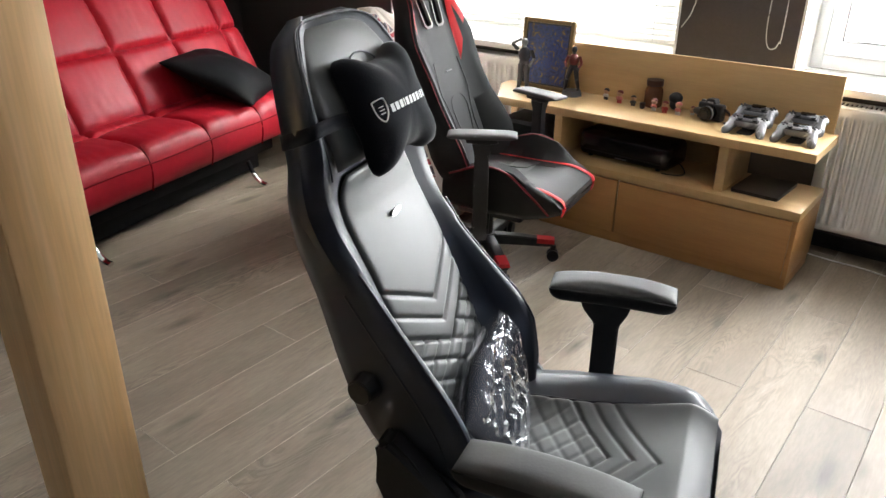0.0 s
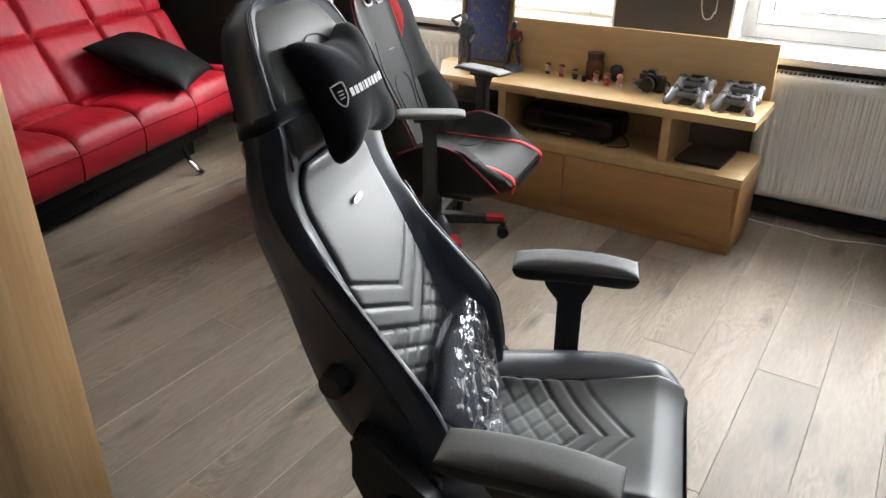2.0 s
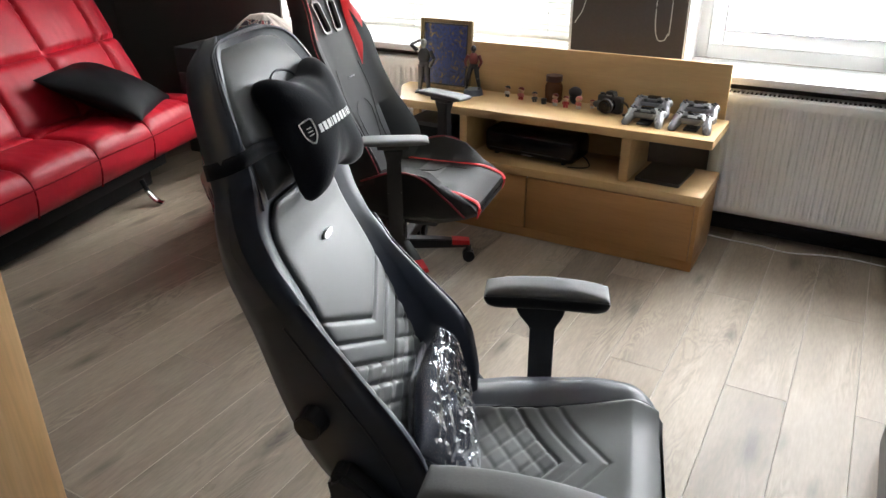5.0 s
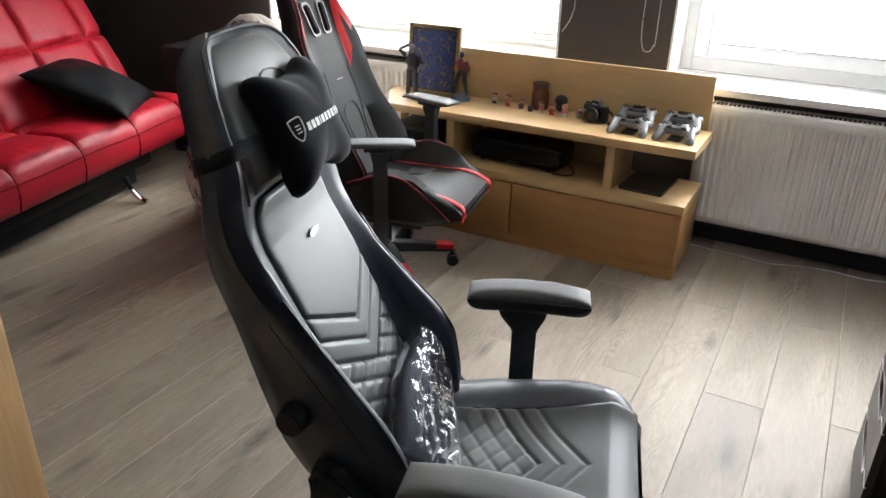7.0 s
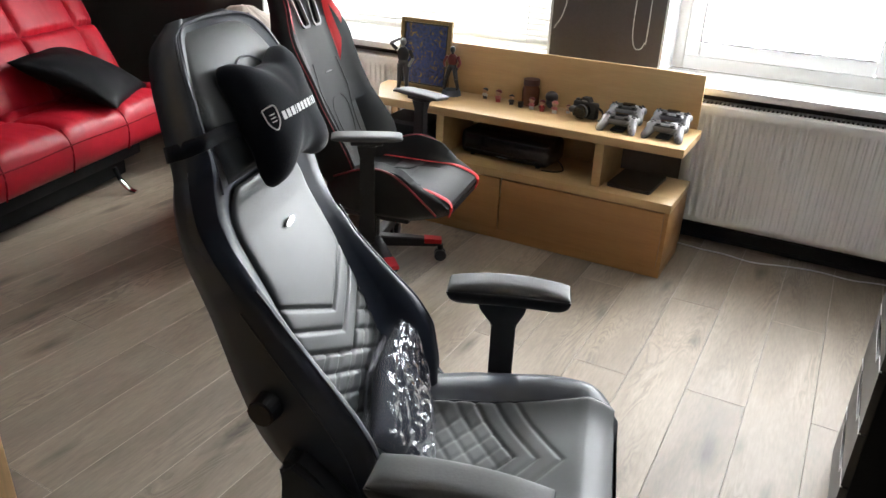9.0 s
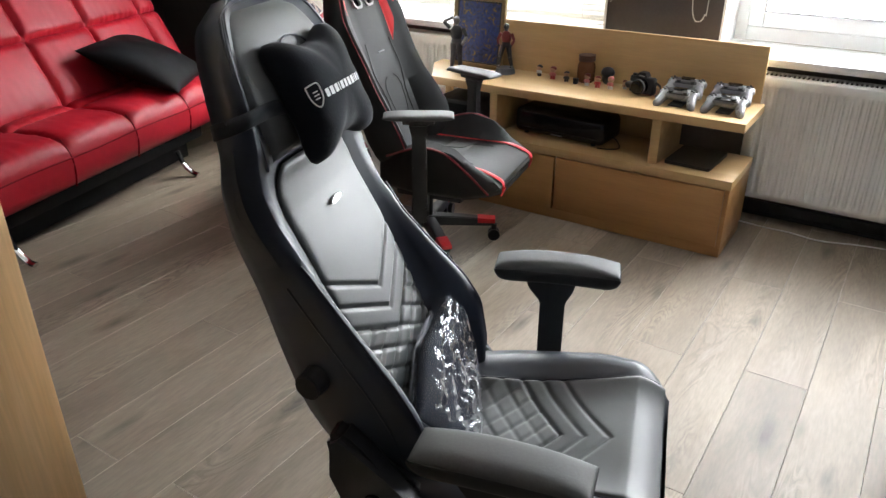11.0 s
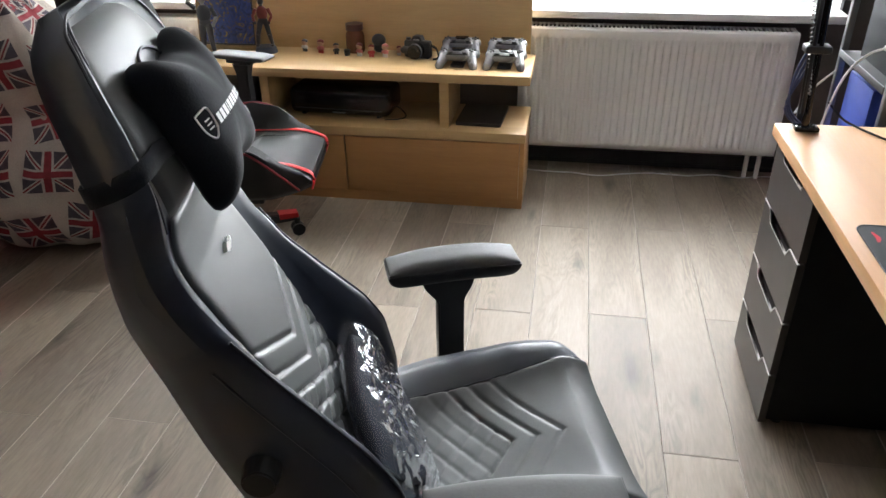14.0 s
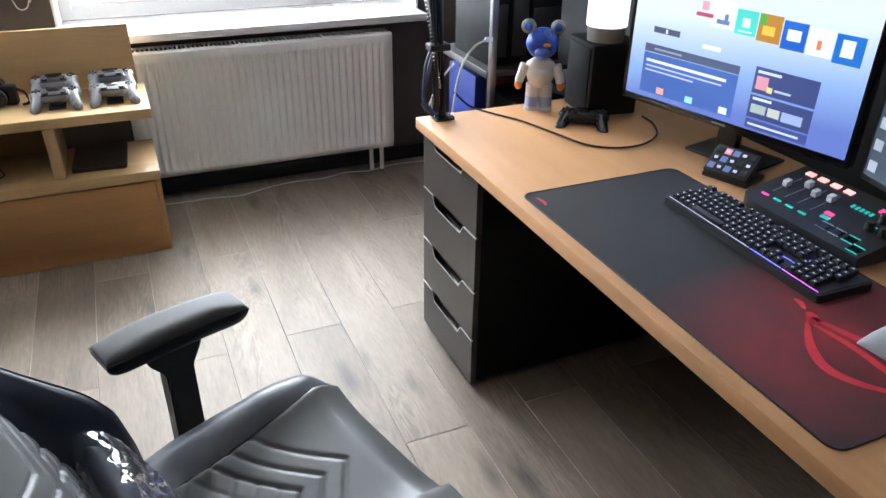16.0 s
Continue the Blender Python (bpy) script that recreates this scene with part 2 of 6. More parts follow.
M_RED = leather("red_trim_leather", (0.60, 0.018, 0.02), 0.38)
M_RED_PLASTIC = surface("red_plastic", (0.55, 0.015, 0.02), 0.35)
M_RC_LEATHER = leather("black_red_chair_leather", (0.020, 0.020, 0.020), 0.52, 420.0, 0.12, 0.32)
M_WHITE_PRINT = surface("white_print", (0.78, 0.78, 0.78), 0.6, vary=0.03)
M_CABLE_W = surface("white_cable", (0.62, 0.62, 0.60), 0.5)
M_CABLE_B = surface("black_cable", (0.012, 0.012, 0.012), 0.5)


# ---------------------------------------------------------------- building helpers
def part(name, bm, material, parent, label="", smooth=35, kind=""):
    """Links a bmesh as one mesh object under a thing or a part."""
    me = bpy.data.meshes.new(name)
    bmesh.ops.recalc_face_normals(bm, faces=bm.faces)
    for f in bm.faces:
        f.smooth = True
    bm.to_mesh(me)
    bm.free()
    me.set_sharp_from_angle(angle=radians(smooth))
    for m in material if isinstance(material, (list, tuple)) else [material]:
        me.materials.append(m)
    ob = new(name, me)
    if parent is not None:
        ob.parent = parent
    if label or kind:
        tagged(ob, label, kind=kind)
    return ob


def thing(name, label, category, at=None, group=""):
    ob = new(name)
    ob.empty_display_size = 0.1
    if at is not None:
        ob.matrix_world = at
    return tagged(ob, label, category, group)


def setting(name, bm, material, label, smooth=35):
    return part(name, bm, material, None, label, smooth, "structure")


def box(bm, x0, x1, y0, y1, z0, z1, bevel=0.0, seg=2):
    m = Matrix.LocRotScale(((x0 + x1) / 2, (y0 + y1) / 2, (z0 + z1) / 2), None, (abs(x1 - x0), abs(y1 - y0), abs(z1 - z0)))
    made = bmesh.ops.create_cube(bm, size=1.0, matrix=m)["verts"]
    if bevel:
        edges = {e for v in made for e in v.link_edges}
        bmesh.ops.bevel(bm, geom=list(edges), offset=bevel, segments=seg, profile=0.5, affect="EDGES")
    return bm


def boxed(*a, **k):
    return box(bmesh.new(), *a, **k)


def rod(bm, a, b, r0, r1=None, seg=16):
    a, b = Vector(a), Vector(b)
    m = Matrix.Translation((a + b) / 2) @ (b - a).to_track_quat("Z", "Y").to_matrix().to_4x4()
    bmesh.ops.create_cone(bm, cap_ends=True, segments=seg, radius1=r0, radius2=r0 if r1 is None else r1, depth=(b - a).length, matrix=m)
    return bm


def rods(*a, **k):
    return rod(bmesh.new(), *a, **k)


def loft(bm, rings, closed=True, cap=True):
    """Joins rings of points; closed: each ring is a loop."""
    vs = [[bm.verts.new(p) for p in r] for r in rings]
    n = len(vs[0])
    for r0, r1 in zip(vs, vs[1:]):
        for i in range(n if closed else n - 1):
            j = (i + 1) % n
            bm.faces.new((r0[i], r0[j], r1[j], r1[i]))
    if cap and closed:
        bm.faces.new(vs[0][::-1])
        bm.faces.new(vs[-1])
    return bm


def sheet(fn, nu, nv, bm=None):
    """A grid of points fn(a, b) for a and b in -1..1."""
    bm = bm or bmesh.new()
    rows = [[Vector(fn(-1 + 2 * i / nu, -1 + 2 * j / nv)) for j in range(nv + 1)] for i in range(nu + 1)]
    return loft(bm, rows, closed=False)


def spline(points, per=8):
    """A smooth line through points."""
    p = [Vector(q) for q in points]
    p = [2 * p[0] - p[1]] + p + [2 * p[-1] - p[-2]]
    out = []
    for a, b, c, d in zip(p, p[1:], p[2:], p[3:]):
        for i in range(per):
            t = i / per
            out.append(0.5 * (2 * b + (c - a) * t + (2 * a - 5 * b + 4 * c - d) * t * t + (3 * b - a - 3 * c + d) * t ** 3))
    return out + [p[-2]]


def tube(bm, points, r, seg=8, per=8, flat=None):
    """A round cord along a smooth line; flat: (width, height) for a strap instead."""
    line = spline(points, per) if per > 1 else [Vector(q) for q in points]
    rings, up = [], Vector((0, 0, 1))
    for i, p in enumerate(line):
        way = (line[min(i + 1, len(line) - 1)] - line[max(i - 1, 0)]).normalized()
        side = way.cross(up)
        side = side.normalized() if side.length > 1e-3 else Vector((1, 0, 0))
        high = side.cross(way).normalized()
        w, h = flat or (r, r)
        rings.append([p + side * w * math.cos(2 * math.pi * k / seg) + high * h * math.sin(2 * math.pi * k / seg) for k in range(seg)])
    return loft(bm, rings)


def tubes(*a, **k):
    return tube(bmesh.new(), *a, **k)


def puffy(lx, ly, h_top, h_bot, nu=36, nv=36, power=5.0, shape=None, relief=None, bm=None):
    """A cushion: top and bottom sheets that meet at a rounded rim. shape(a, b) -> factors for x and y; relief(a, b, side) -> added height."""
    bm = bm or bmesh.new()

    px, py = power if isinstance(power, tuple) else (power, power)

    def edge(a, p):
        return max(0.0, 1 - abs(a) ** p) ** (1 / 2.2)

    def point(a, b, side):
        a, b = math.sin(a * math.pi / 2), math.sin(b * math.pi / 2)
        fx, fy = shape(a, b) if shape else (1, 1)
        k = edge(a, px) * edge(b, py)
        z = (h_top if side > 0 else -h_bot) * k
        if relief:
            z += relief(a, b, side) * k
        return Vector((lx / 2 * a * fx, ly / 2 * b * fy, z))

    sheet(lambda a, b: point(a, b, 1), nu, nv, bm)
    sheet(lambda a, b: point(a, b, -1), nu, nv, bm)
    bmesh.ops.remove_doubles(bm, verts=bm.verts, dist=1e-5)
    return bm


def smooth_table(us, vs, n, k=5):
    """Values of a table at n even steps, softened."""
    x = np.linspace(us[0], us[-1], n)
    y = np.interp(x, us, vs)
    pad = np.r_[[y[0]] * k, y, [y[-1]] * k]
    ker = np.hanning(2 * k + 1)
    return x, np.convolve(pad, ker / ker.sum(), "valid")


# ---------------------------------------------------------------- room shell
X0, X1, Y0, Z1 = ROOM["x0"], ROOM["x1"], ROOM["y0"], ROOM["z1"]


def wall_north():
    """The window wall: brown-black, two deep openings."""
    bm = bmesh.new()
    depth = 0.42
    for a, b, z0, z1 in ((X0 - 0.2, WIN_1[0], 0, Z1), (WIN_1[1], WIN_2[0], 0, Z1), (WIN_2[1], X1 + 0.2, 0, Z1),
                         (WIN_1[0], WIN_1[1], 0, SILL_Z - 0.035), (WIN_2[0], WIN_2[1], 0, SILL_Z - 0.035),
                         (WIN_1[0], WIN_1[1], HEAD_Z, Z1), (WIN_2[0], WIN_2[1], HEAD_Z, Z1)):
        box(bm, a, b, WALL_Y, WALL_Y + depth, z0, z1)
    setting("wall_north", bm, M_WALL, "dark charcoal-brown painted wall with two windows")


wall_north()
setting("wall_west", boxed(X0 - 0.2, X0, Y0, WALL_Y, 0, Z1), M_WALL_W, "dark grey painted wall behind the sofa")
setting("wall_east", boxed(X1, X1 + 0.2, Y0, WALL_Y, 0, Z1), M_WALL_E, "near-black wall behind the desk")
# unseen wall behind the camera; its assumed taupe sets bounce and reflections
setting("wall_south", boxed(X0 - 0.2, X1 + 0.2, Y0 - 0.2, Y0, 0, Z1), M_WALL_S, "unseen taupe wall, added to set the bounce light")
# ceiling out of view; its white is assumed and throws fill light down
setting("ceiling", boxed(X0 - 0.2, X1 + 0.2, Y0 - 0.2, WALL_Y + 0.42, Z1, Z1 + 0.15), M_CEIL, "unseen ceiling, assumed white for bounce light")
floor = setting("floor", boxed(X0, X1, Y0, WALL_Y, -0.12, -0.012), M_JOINT, "grey-brown oak laminate floor of long planks")


def baseboard(name, x0, x1):
    bm = boxed(x0, x1, WALL_Y - 0.018, WALL_Y, 0, 0.07, 0.003)
    box(bm, x0, x1, WALL_Y - 0.028, WALL_Y - 0.0185, 0, 0.022, 0.003)
    setting(name, bm, M_BLACKTRIM, "black baseboard along the window wall")


baseboard("baseboard", X0, X1)


def window(name, x0, x1, sashes, label):
    top = thing(name, label, "window")
    tagged(top, kind="structure")
    y = WALL_Y + 0.26
    fr = 0.065
    bm = bmesh.new()
    box(bm, x0, x0 + fr, y, y + 0.07, SILL_Z, HEAD_Z, 0.006)
    box(bm, x1 - fr, x1, y, y + 0.07, SILL_Z, HEAD_Z, 0.006)
    box(bm, x0 + fr, x1 - fr, y, y + 0.07, SILL_Z, SILL_Z + fr, 0.006)
    box(bm, x0 + fr, x1 - fr, y, y + 0.07, HEAD_Z - fr, HEAD_Z, 0.006)
    part("window_frame", bm, M_UPVC, top)
    edges = [x0 + fr] + list(sashes) + [x1 - fr]
    for a, b in zip(edges, edges[1:]):
        a, b = a + 0.004, b - 0.004
        z0, z1, w = SILL_Z + fr + 0.004, HEAD_Z - fr - 0.004, 0.07
        bm = bmesh.new()
        box(bm, a, a + w, y - 0.022, y + 0.05, z0, z1, 0.01)
        box(bm, b - w, b, y - 0.022, y + 0.05, z0, z1, 0.01)
        box(bm, a + w, b - w, y - 0.022, y + 0.05, z0, z0 + w, 0.01)
        box(bm, a + w, b - w, y - 0.022, y + 0.05, z1 - w, z1, 0.01)
        sash = part("sash", bm, M_UPVC, top)
        pane = part("pane", boxed(a + w - 0.008, b - w + 0.008, y + 0.01, y + 0.022, z0 + w - 0.008, z1 - w + 0.008), M_GLASS, sash, "clear glass pane")
        pane.visible_shadow = False
        part("gasket", gasket(a + w, b - w, y - 0.024, z0 + w, z1 - w), M_BLACKTRIM, sash)
    bm = boxed(x0 + 0.001, x1 - 0.001, WALL_Y - 0.13, y - 0.001, SILL_Z - 0.035, SILL_Z, 0.006)
    part("window_sill", bm, M_SILL, top, "white window sill over the radiator")
    bm = bmesh.new()
    for s in (x0 + 0.001, x1 - 0.013):
        box(bm, s, s + 0.012, WALL_Y + 0.001, y - 0.001, SILL_Z + 0.001, HEAD_Z - 0.001)
    part("reveal", bm, M_UPVC, top, "white reveal lining")


def gasket(a, b, y, z0, z1):
    bm = bmesh.new()
    for q in ((a, a + 0.004, z0, z1), (b - 0.004, b, z0, z1), (a + 0.004, b - 0.004, z0, z0 + 0.004), (a + 0.004, b - 0.004, z1 - 0.004, z1)):
        box(bm, q[0], q[1], y, y + 0.01, q[2], q[3])
    return bm


def glass_material():
    m = bpy.data.materials.new("window_glass")
    m.use_nodes = True
    b = m.node_tree.nodes["Principled BSDF"]
    b.inputs["Base Color"].default_value = (1, 1, 1, 1)
    b.inputs["Roughness"].default_value = 0.0
    b.inputs["Transmission Weight"].default_value = 1.0
    b.inputs["IOR"].default_value = 1.1
    return m


M_GLASS = glass_material()
window("window_1", *WIN_1, [(WIN_1[0] + WIN_1[1]) / 2], "bright window with white frame behind a lowered blind")
window("window_2", *WIN_2, [0.42], "bright white-framed window over the radiator")


def slat_material():
    m = bpy.data.materials.new("blind_slat")
    m.use_nodes = True
    n, l = nodes_of(m)
    b = n["Principled BSDF"]
    b.inputs["Base Color"].default_value = (0.82, 0.81, 0.76, 1)
    b.inputs["Roughness"].default_value = 0.45
    tr = n.new("ShaderNodeBsdfTranslucent")
    tr.inputs["Color"].default_value = (0.85, 0.84, 0.78, 1)
    mx = n.new("ShaderNodeMixShader")
    mx.inputs[0].default_value = 0.07
    l.new(b.outputs[0], mx.inputs[1])
    l.new(tr.outputs[0], mx.inputs[2])
    l.new(mx.outputs[0], n["Material Output"].inputs["Surface"])
    return m


def venetian_blind():
    x0, x1, y = WIN_1[0] + 0.03, WIN_1[1] - 0.02, WALL_Y + 0.045
    top = thing("venetian_blind", "lowered white venetian blind glowing with daylight", "blind", pose(0, y, 0))
    m = slat_material()
    me = None
    z = 0.865
    while z < HEAD_Z - 0.06:
        if me is None:
            bm = bmesh.new()
            rings = []
            for x in (x0, x1):
                rings.append([Vector((x, 0.021 * math.sin(a), 0.0035 * math.cos(2 * a) + 0.014 * math.sin(a))) for a in np.linspace(-1.3, 1.3, 7)])
            loft(bm, rings, closed=False)
            ob = part("slat", bm, m, top)
            me = ob.data
        else:
            ob = new("slat", me)
            ob.parent = top
        ob.location = (0, 0, z)
        ob.rotation_euler[0] = random.uniform(-0.05, 0.05)
        z += 0.0285
    part("bottom_rail", boxed(x0, x1, -0.014, 0.014, 0.832, 0.848, 0.004), M_WHITE, top)
    part("head_rail", boxed(x0, x1, -0.02, 0.02, HEAD_Z - 0.05, HEAD_Z - 0.01, 0.004), M_WHITE, top)
    for x in (x0 + 0.12, (x0 + x1) / 2, x1 - 0.12):
        part("ladder_cord", rods((x, -0.018, 0.84), (x, -0.018, HEAD_Z - 0.03), 0.0012, seg=6), M_CABLE_W, top)


venetian_blind()
cord = thing("blind_cord", "white looped blind cord hanging on the dark pier", "cord", pose(0, 0, 0))
part("loop", tubes([(-0.72, WALL_Y - 0.02, 2.2), (-0.715, WALL_Y - 0.022, 1.3), (-0.718, WALL_Y - 0.022, 1.0), (-0.705, WALL_Y - 0.022, 0.905),
                    (-0.68, WALL_Y - 0.022, 0.885), (-0.655, WALL_Y - 0.022, 0.915), (-0.645, WALL_Y - 0.022, 1.05), (-0.65, WALL_Y - 0.02, 2.2)], 0.0025), M_CABLE_W, cord)
cord2 = thing("blind_cord", "thin white blind cord curving beside the blind", "cord", pose(0, 0, 0))
part("loop", tubes([(-1.07, WALL_Y - 0.015, 2.2), (-1.065, WALL_Y - 0.016, 1.2), (-1.075, WALL_Y - 0.016, 1.03), (-1.12, WALL_Y - 0.016, 0.94)], 0.0025), M_CABLE_W, cord2)


def radiator(name, x0, x1, z0, z1, label, pipes):
    """A flat steel panel radiator: pressed flutes, top grille, side caps, valves."""
    yf, yb = WALL_Y - 0.155, WALL_Y - 0.055
    top = thing(name, label, "radiator", pose(0, 0, 0))
    pitch = 0.0333
    n = int((x1 - x0 - 0.06) / pitch)
    xs, start = [], x0 + (x1 - x0 - n * pitch) / 2
    prof = [(x0, 0.0)]
    for i in range(n):
        c = start + i * pitch
        prof += [(c + 0.004, 0.0), (c + 0.010, 0.014), (c + 0.023, 0.014), (c + 0.029, 0.0)]
    prof += [(x1, 0.0)]
    rows = []
    for z, k in ((z0, 0), (z0 + 0.03, 0), (z0 + 0.05, 1), (z1 - 0.065, 1), (z1 - 0.045, 0), (z1 - 0.01, 0), (z1, -0.6)):
        rows.append([Vector((x, yf + (d * k if k >= 0 else 0.006), z)) for x, d in prof])
    bm = loft(bmesh.new(), rows, closed=False)
    panel = part("front_panel", bm, M_RAD, top, smooth=50)
    panel.modifiers.new("thick", "SOLIDIFY").thickness = -0.003
    part("back_panel", boxed(x0 + 0.01, x1 - 0.01, yb - 0.012, yb, z0 + 0.01, z1 - 0.03, 0.004), M_RAD, top)
    for s in (x0 - 0.004, x1):
        part("side_cap", boxed(s, s + 0.004, yf + 0.004, yb, z0 + 0.03, z1 - 0.004, 0.0015), M_RAD, top)
    bm = bmesh.new()
    box(bm, x0, x1, yf + 0.008, yf + 0.02, z1 - 0.006, z1 + 0.001)
    box(bm, x0, x1, yb - 0.012, yb - 0.0005, z1 - 0.006, z1 + 0.001)
    x = x0 + 0.006
    while x < x1 - 0.012:
        box(bm, x, x + 0.008, yf + 0.0205, yb - 0.0125, z1 - 0.006, z1)
        x += 0.019
    part("top_grille", bm, M_RAD, top)
    for x in pipes:
        part("pipe", rods((x, yf + 0.05, 0.0), (x, yf + 0.05, z0 + 0.02), 0.011), M_RAD, top)
    for x in (x0 + 0.15, x1 - 0.15):
        part("wall_bracket", boxed(x - 0.02, x + 0.02, yb + 0.0005, WALL_Y, z0 + 0.08, z1 - 0.08, 0.002), M_RAD, top)


radiator("radiator", -0.36, 0.845, 0.135, 0.705, "white steel panel radiator under the window", (0.74, 0.795))
radiator("radiator", -2.75, -1.25, 0.135, 0.705, "white steel panel radiator behind the low cabinet", (-1.32,))
cable = thing("floor_cable", "thin white cable lying along the floor by the wall", "cable", pose(0, 0, 0))
part("cord", tubes([(-0.33, 4.00, 0.004), (-0.2, 3.985, 0.004), (-0.08, 3.985, 0.004), (0.05, 3.965, 0.004), (0.2, 4.01, 0.004), (0.33, 4.03, 0.004), (0.47, 4.02, 0.004),
                    (0.6, 4.05, 0.004), (0.72, 4.03, 0.004), (0.85, 4.06, 0.004), (1.05, 4.05, 0.004)], 0.0035), M_CABLE_W, cable)

# the wooden post by the camera
post = thing("wooden_post", "planed pale pine post with straight grain", "post", pose(-0.705, 0.834, 0))
part("shaft", boxed(-0.055, 0.055, -0.055, 0.055, 0, Z1 - 0.001, 0.004, 2), M_PINE, post)


# ---------------------------------------------------------------- low media cabinet
BX0, BX1, BYF, BYB = -1.52, -0.295, 3.545, 3.915
DECK_Z, LOW_Z = 0.602, 0.357


def media_cabinet():
    top = thing("media_cabinet", "light birch low media cabinet with raised shelf and back panel", "cabinet", pose(0, 0, 0))
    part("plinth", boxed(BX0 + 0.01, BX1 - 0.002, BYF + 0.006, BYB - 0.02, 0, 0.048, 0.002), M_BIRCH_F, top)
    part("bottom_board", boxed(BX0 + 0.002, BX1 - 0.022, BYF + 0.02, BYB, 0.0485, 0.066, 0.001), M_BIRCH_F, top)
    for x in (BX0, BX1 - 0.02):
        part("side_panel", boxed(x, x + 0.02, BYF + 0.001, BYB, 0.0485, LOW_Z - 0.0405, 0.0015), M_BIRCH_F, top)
    part("low_shelf", boxed(BX0 - 0.004, BX1 + 0.004, BYF - 0.004, BYB, LOW_Z - 0.04, LOW_Z, 0.002), M_BIRCH, top)
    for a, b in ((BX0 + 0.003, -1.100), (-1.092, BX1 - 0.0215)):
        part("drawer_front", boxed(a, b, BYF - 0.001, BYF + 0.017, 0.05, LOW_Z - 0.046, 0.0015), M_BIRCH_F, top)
    for x0, x1 in ((-1.475, -1.435), (-0.668, -0.628)):
        part("divider", boxed(x0, x1, BYF + 0.035, BYB, LOW_Z + 0.0005, DECK_Z - 0.0385, 0.0015), M_BIRCH, top)
    # the raised shelf, with a cut corner at its far end
    pts = [(BX1 + 0.012, BYF + 0.012), (BX1 + 0.012, BYB), (-1.965, BYB), (-1.955, BYB - 0.10), (-1.80, BYF + 0.012)]
    bm = bmesh.new()
    loft(bm, [[Vector((x, y, z)) for x, y in pts] for z in (DECK_Z - 0.038, DECK_Z)])
    bmesh.ops.bevel(bm, geom=list(bm.edges), offset=0.0018, segments=1, affect="EDGES")
    part("raised_shelf", bm, M_BIRCH, top)
    part("back_panel", boxed(-1.89, BX1 - 0.012, BYB + 0.0005, BYB + 0.02, DECK_Z - 0.038, 0.846, 0.002), M_BIRCH, top)
    part("back_panel", boxed(-1.455, -0.640, BYB + 0.0005, BYB + 0.02, 0.30, DECK_Z - 0.039, 0.002), M_BIRCH, top)
    part("support_leg", boxed(-1.93, -1.89, BYB - 0.03, BYB - 0.002, 0, DECK_Z - 0.039, 0.002), M_BIRCH, top)


media_cabinet()


# ---------------------------------------------------------------- desk
DX, DY1 = 0.462, 2.70
DY0 = 0.72
DESK_TOP = 0.75


def desk():
    top = thing("desk", "beech-topped office desk with black side panels", "desk", pose(0, 0, 0))
    part("desktop", boxed(DX, 1.31, DY0, DY1, DESK_TOP - 0.036, DESK_TOP, 0.004), M_DESK, top)
    part("modesty_panel", boxed(1.17, 1.19, DY0 + 0.03, 2.245, 0.04, DESK_TOP - 0.037, 0.002), M_CARCASS, top)
    part("side_panel", boxed(DX + 0.07, 1.17, DY0 + 0.02, DY0 + 0.045, 0.0, DESK_TOP - 0.037, 0.002), M_CARCASS, top)
    part("cross_bar", rods((0.80, DY0 + 0.045, 0.42), (0.80, 2.25, 0.42), 0.012), M_CARCASS, top)


desk()


M_EDGE = surface("edging_highlight", (0.66, 0.65, 0.63), 0.4)


def drawer_unit():
    x0, y0, y1 = 0.47, 2.258, 2.648
    h = DESK_TOP - 0.038
    top = thing("drawer_unit", "dark grey four-drawer pedestal under the desktop", "drawers", pose(0, 0, 0))
    part("carcass", boxed(x0 + 0.02, 1.16, y0, y1, 0.03, h, 0.002), M_CARCASS, top)
    z = 0.018
    hs = [0.164, 0.164, 0.176, 0.182]
    for i, dh in enumerate(hs):
        z1 = z + dh
        # front with a cut finger notch in its upper edge
        yc, w, dp = (y0 + y1) / 2 + 0.005, 0.105, 0.032
        pts = [(y0 + 0.001, z), (y1 - 0.001, z), (y1 - 0.001, z1), (yc + w + 0.012, z1), (yc + w - 0.012, z1 - dp), (yc - w + 0.012, z1 - dp), (yc - w - 0.012, z1), (y0 + 0.001, z1)]
        bm = bmesh.new()
        loft(bm, [[Vector((x, y, q)) for y, q in pts] for x in (x0, x0 + 0.0185)])
        bmesh.ops.triangulate(bm, faces=[f for f in bm.faces if len(f.verts) > 4])
        front = part("drawer_front", bm, M_DRAWER, top)
        # edging on the notch and the upper edge, its bright highlight put into the colour
        bm = bmesh.new()
        for a, b in zip(pts[2:], pts[3:]):
            d = Vector((0, b[0] - a[0], b[1] - a[1])).normalized()
            nrm = Vector((0, d.z, -d.y)) * -0.0026
            rings = []
            for px in (x0 - 0.0015, x0 + 0.005):
                A, B = Vector((px, *a)), Vector((px, *b))
                rings.append([A, B, B - nrm, A - nrm])
            loft(bm, rings)
        part("edging", bm, M_EDGE, front, "drawer edging with its lip highlight in the pale colour")
        z = z1 + 0.006
    for x in (x0 + 0.06, 1.1):
        for y in (y0 + 0.04, y1 - 0.04):
            part("foot", rods((x, y, 0), (x, y, 0.0299), 0.016), M_PLASTIC, top)


drawer_unit()


# ---------------------------------------------------------------- black gaming chair
CHAIR = pose(-0.219, 1.613, 0, 0, 0, 16.5)
TILT = radians(22.5)
SA, CA = math.sin(TILT), math.cos(TILT)


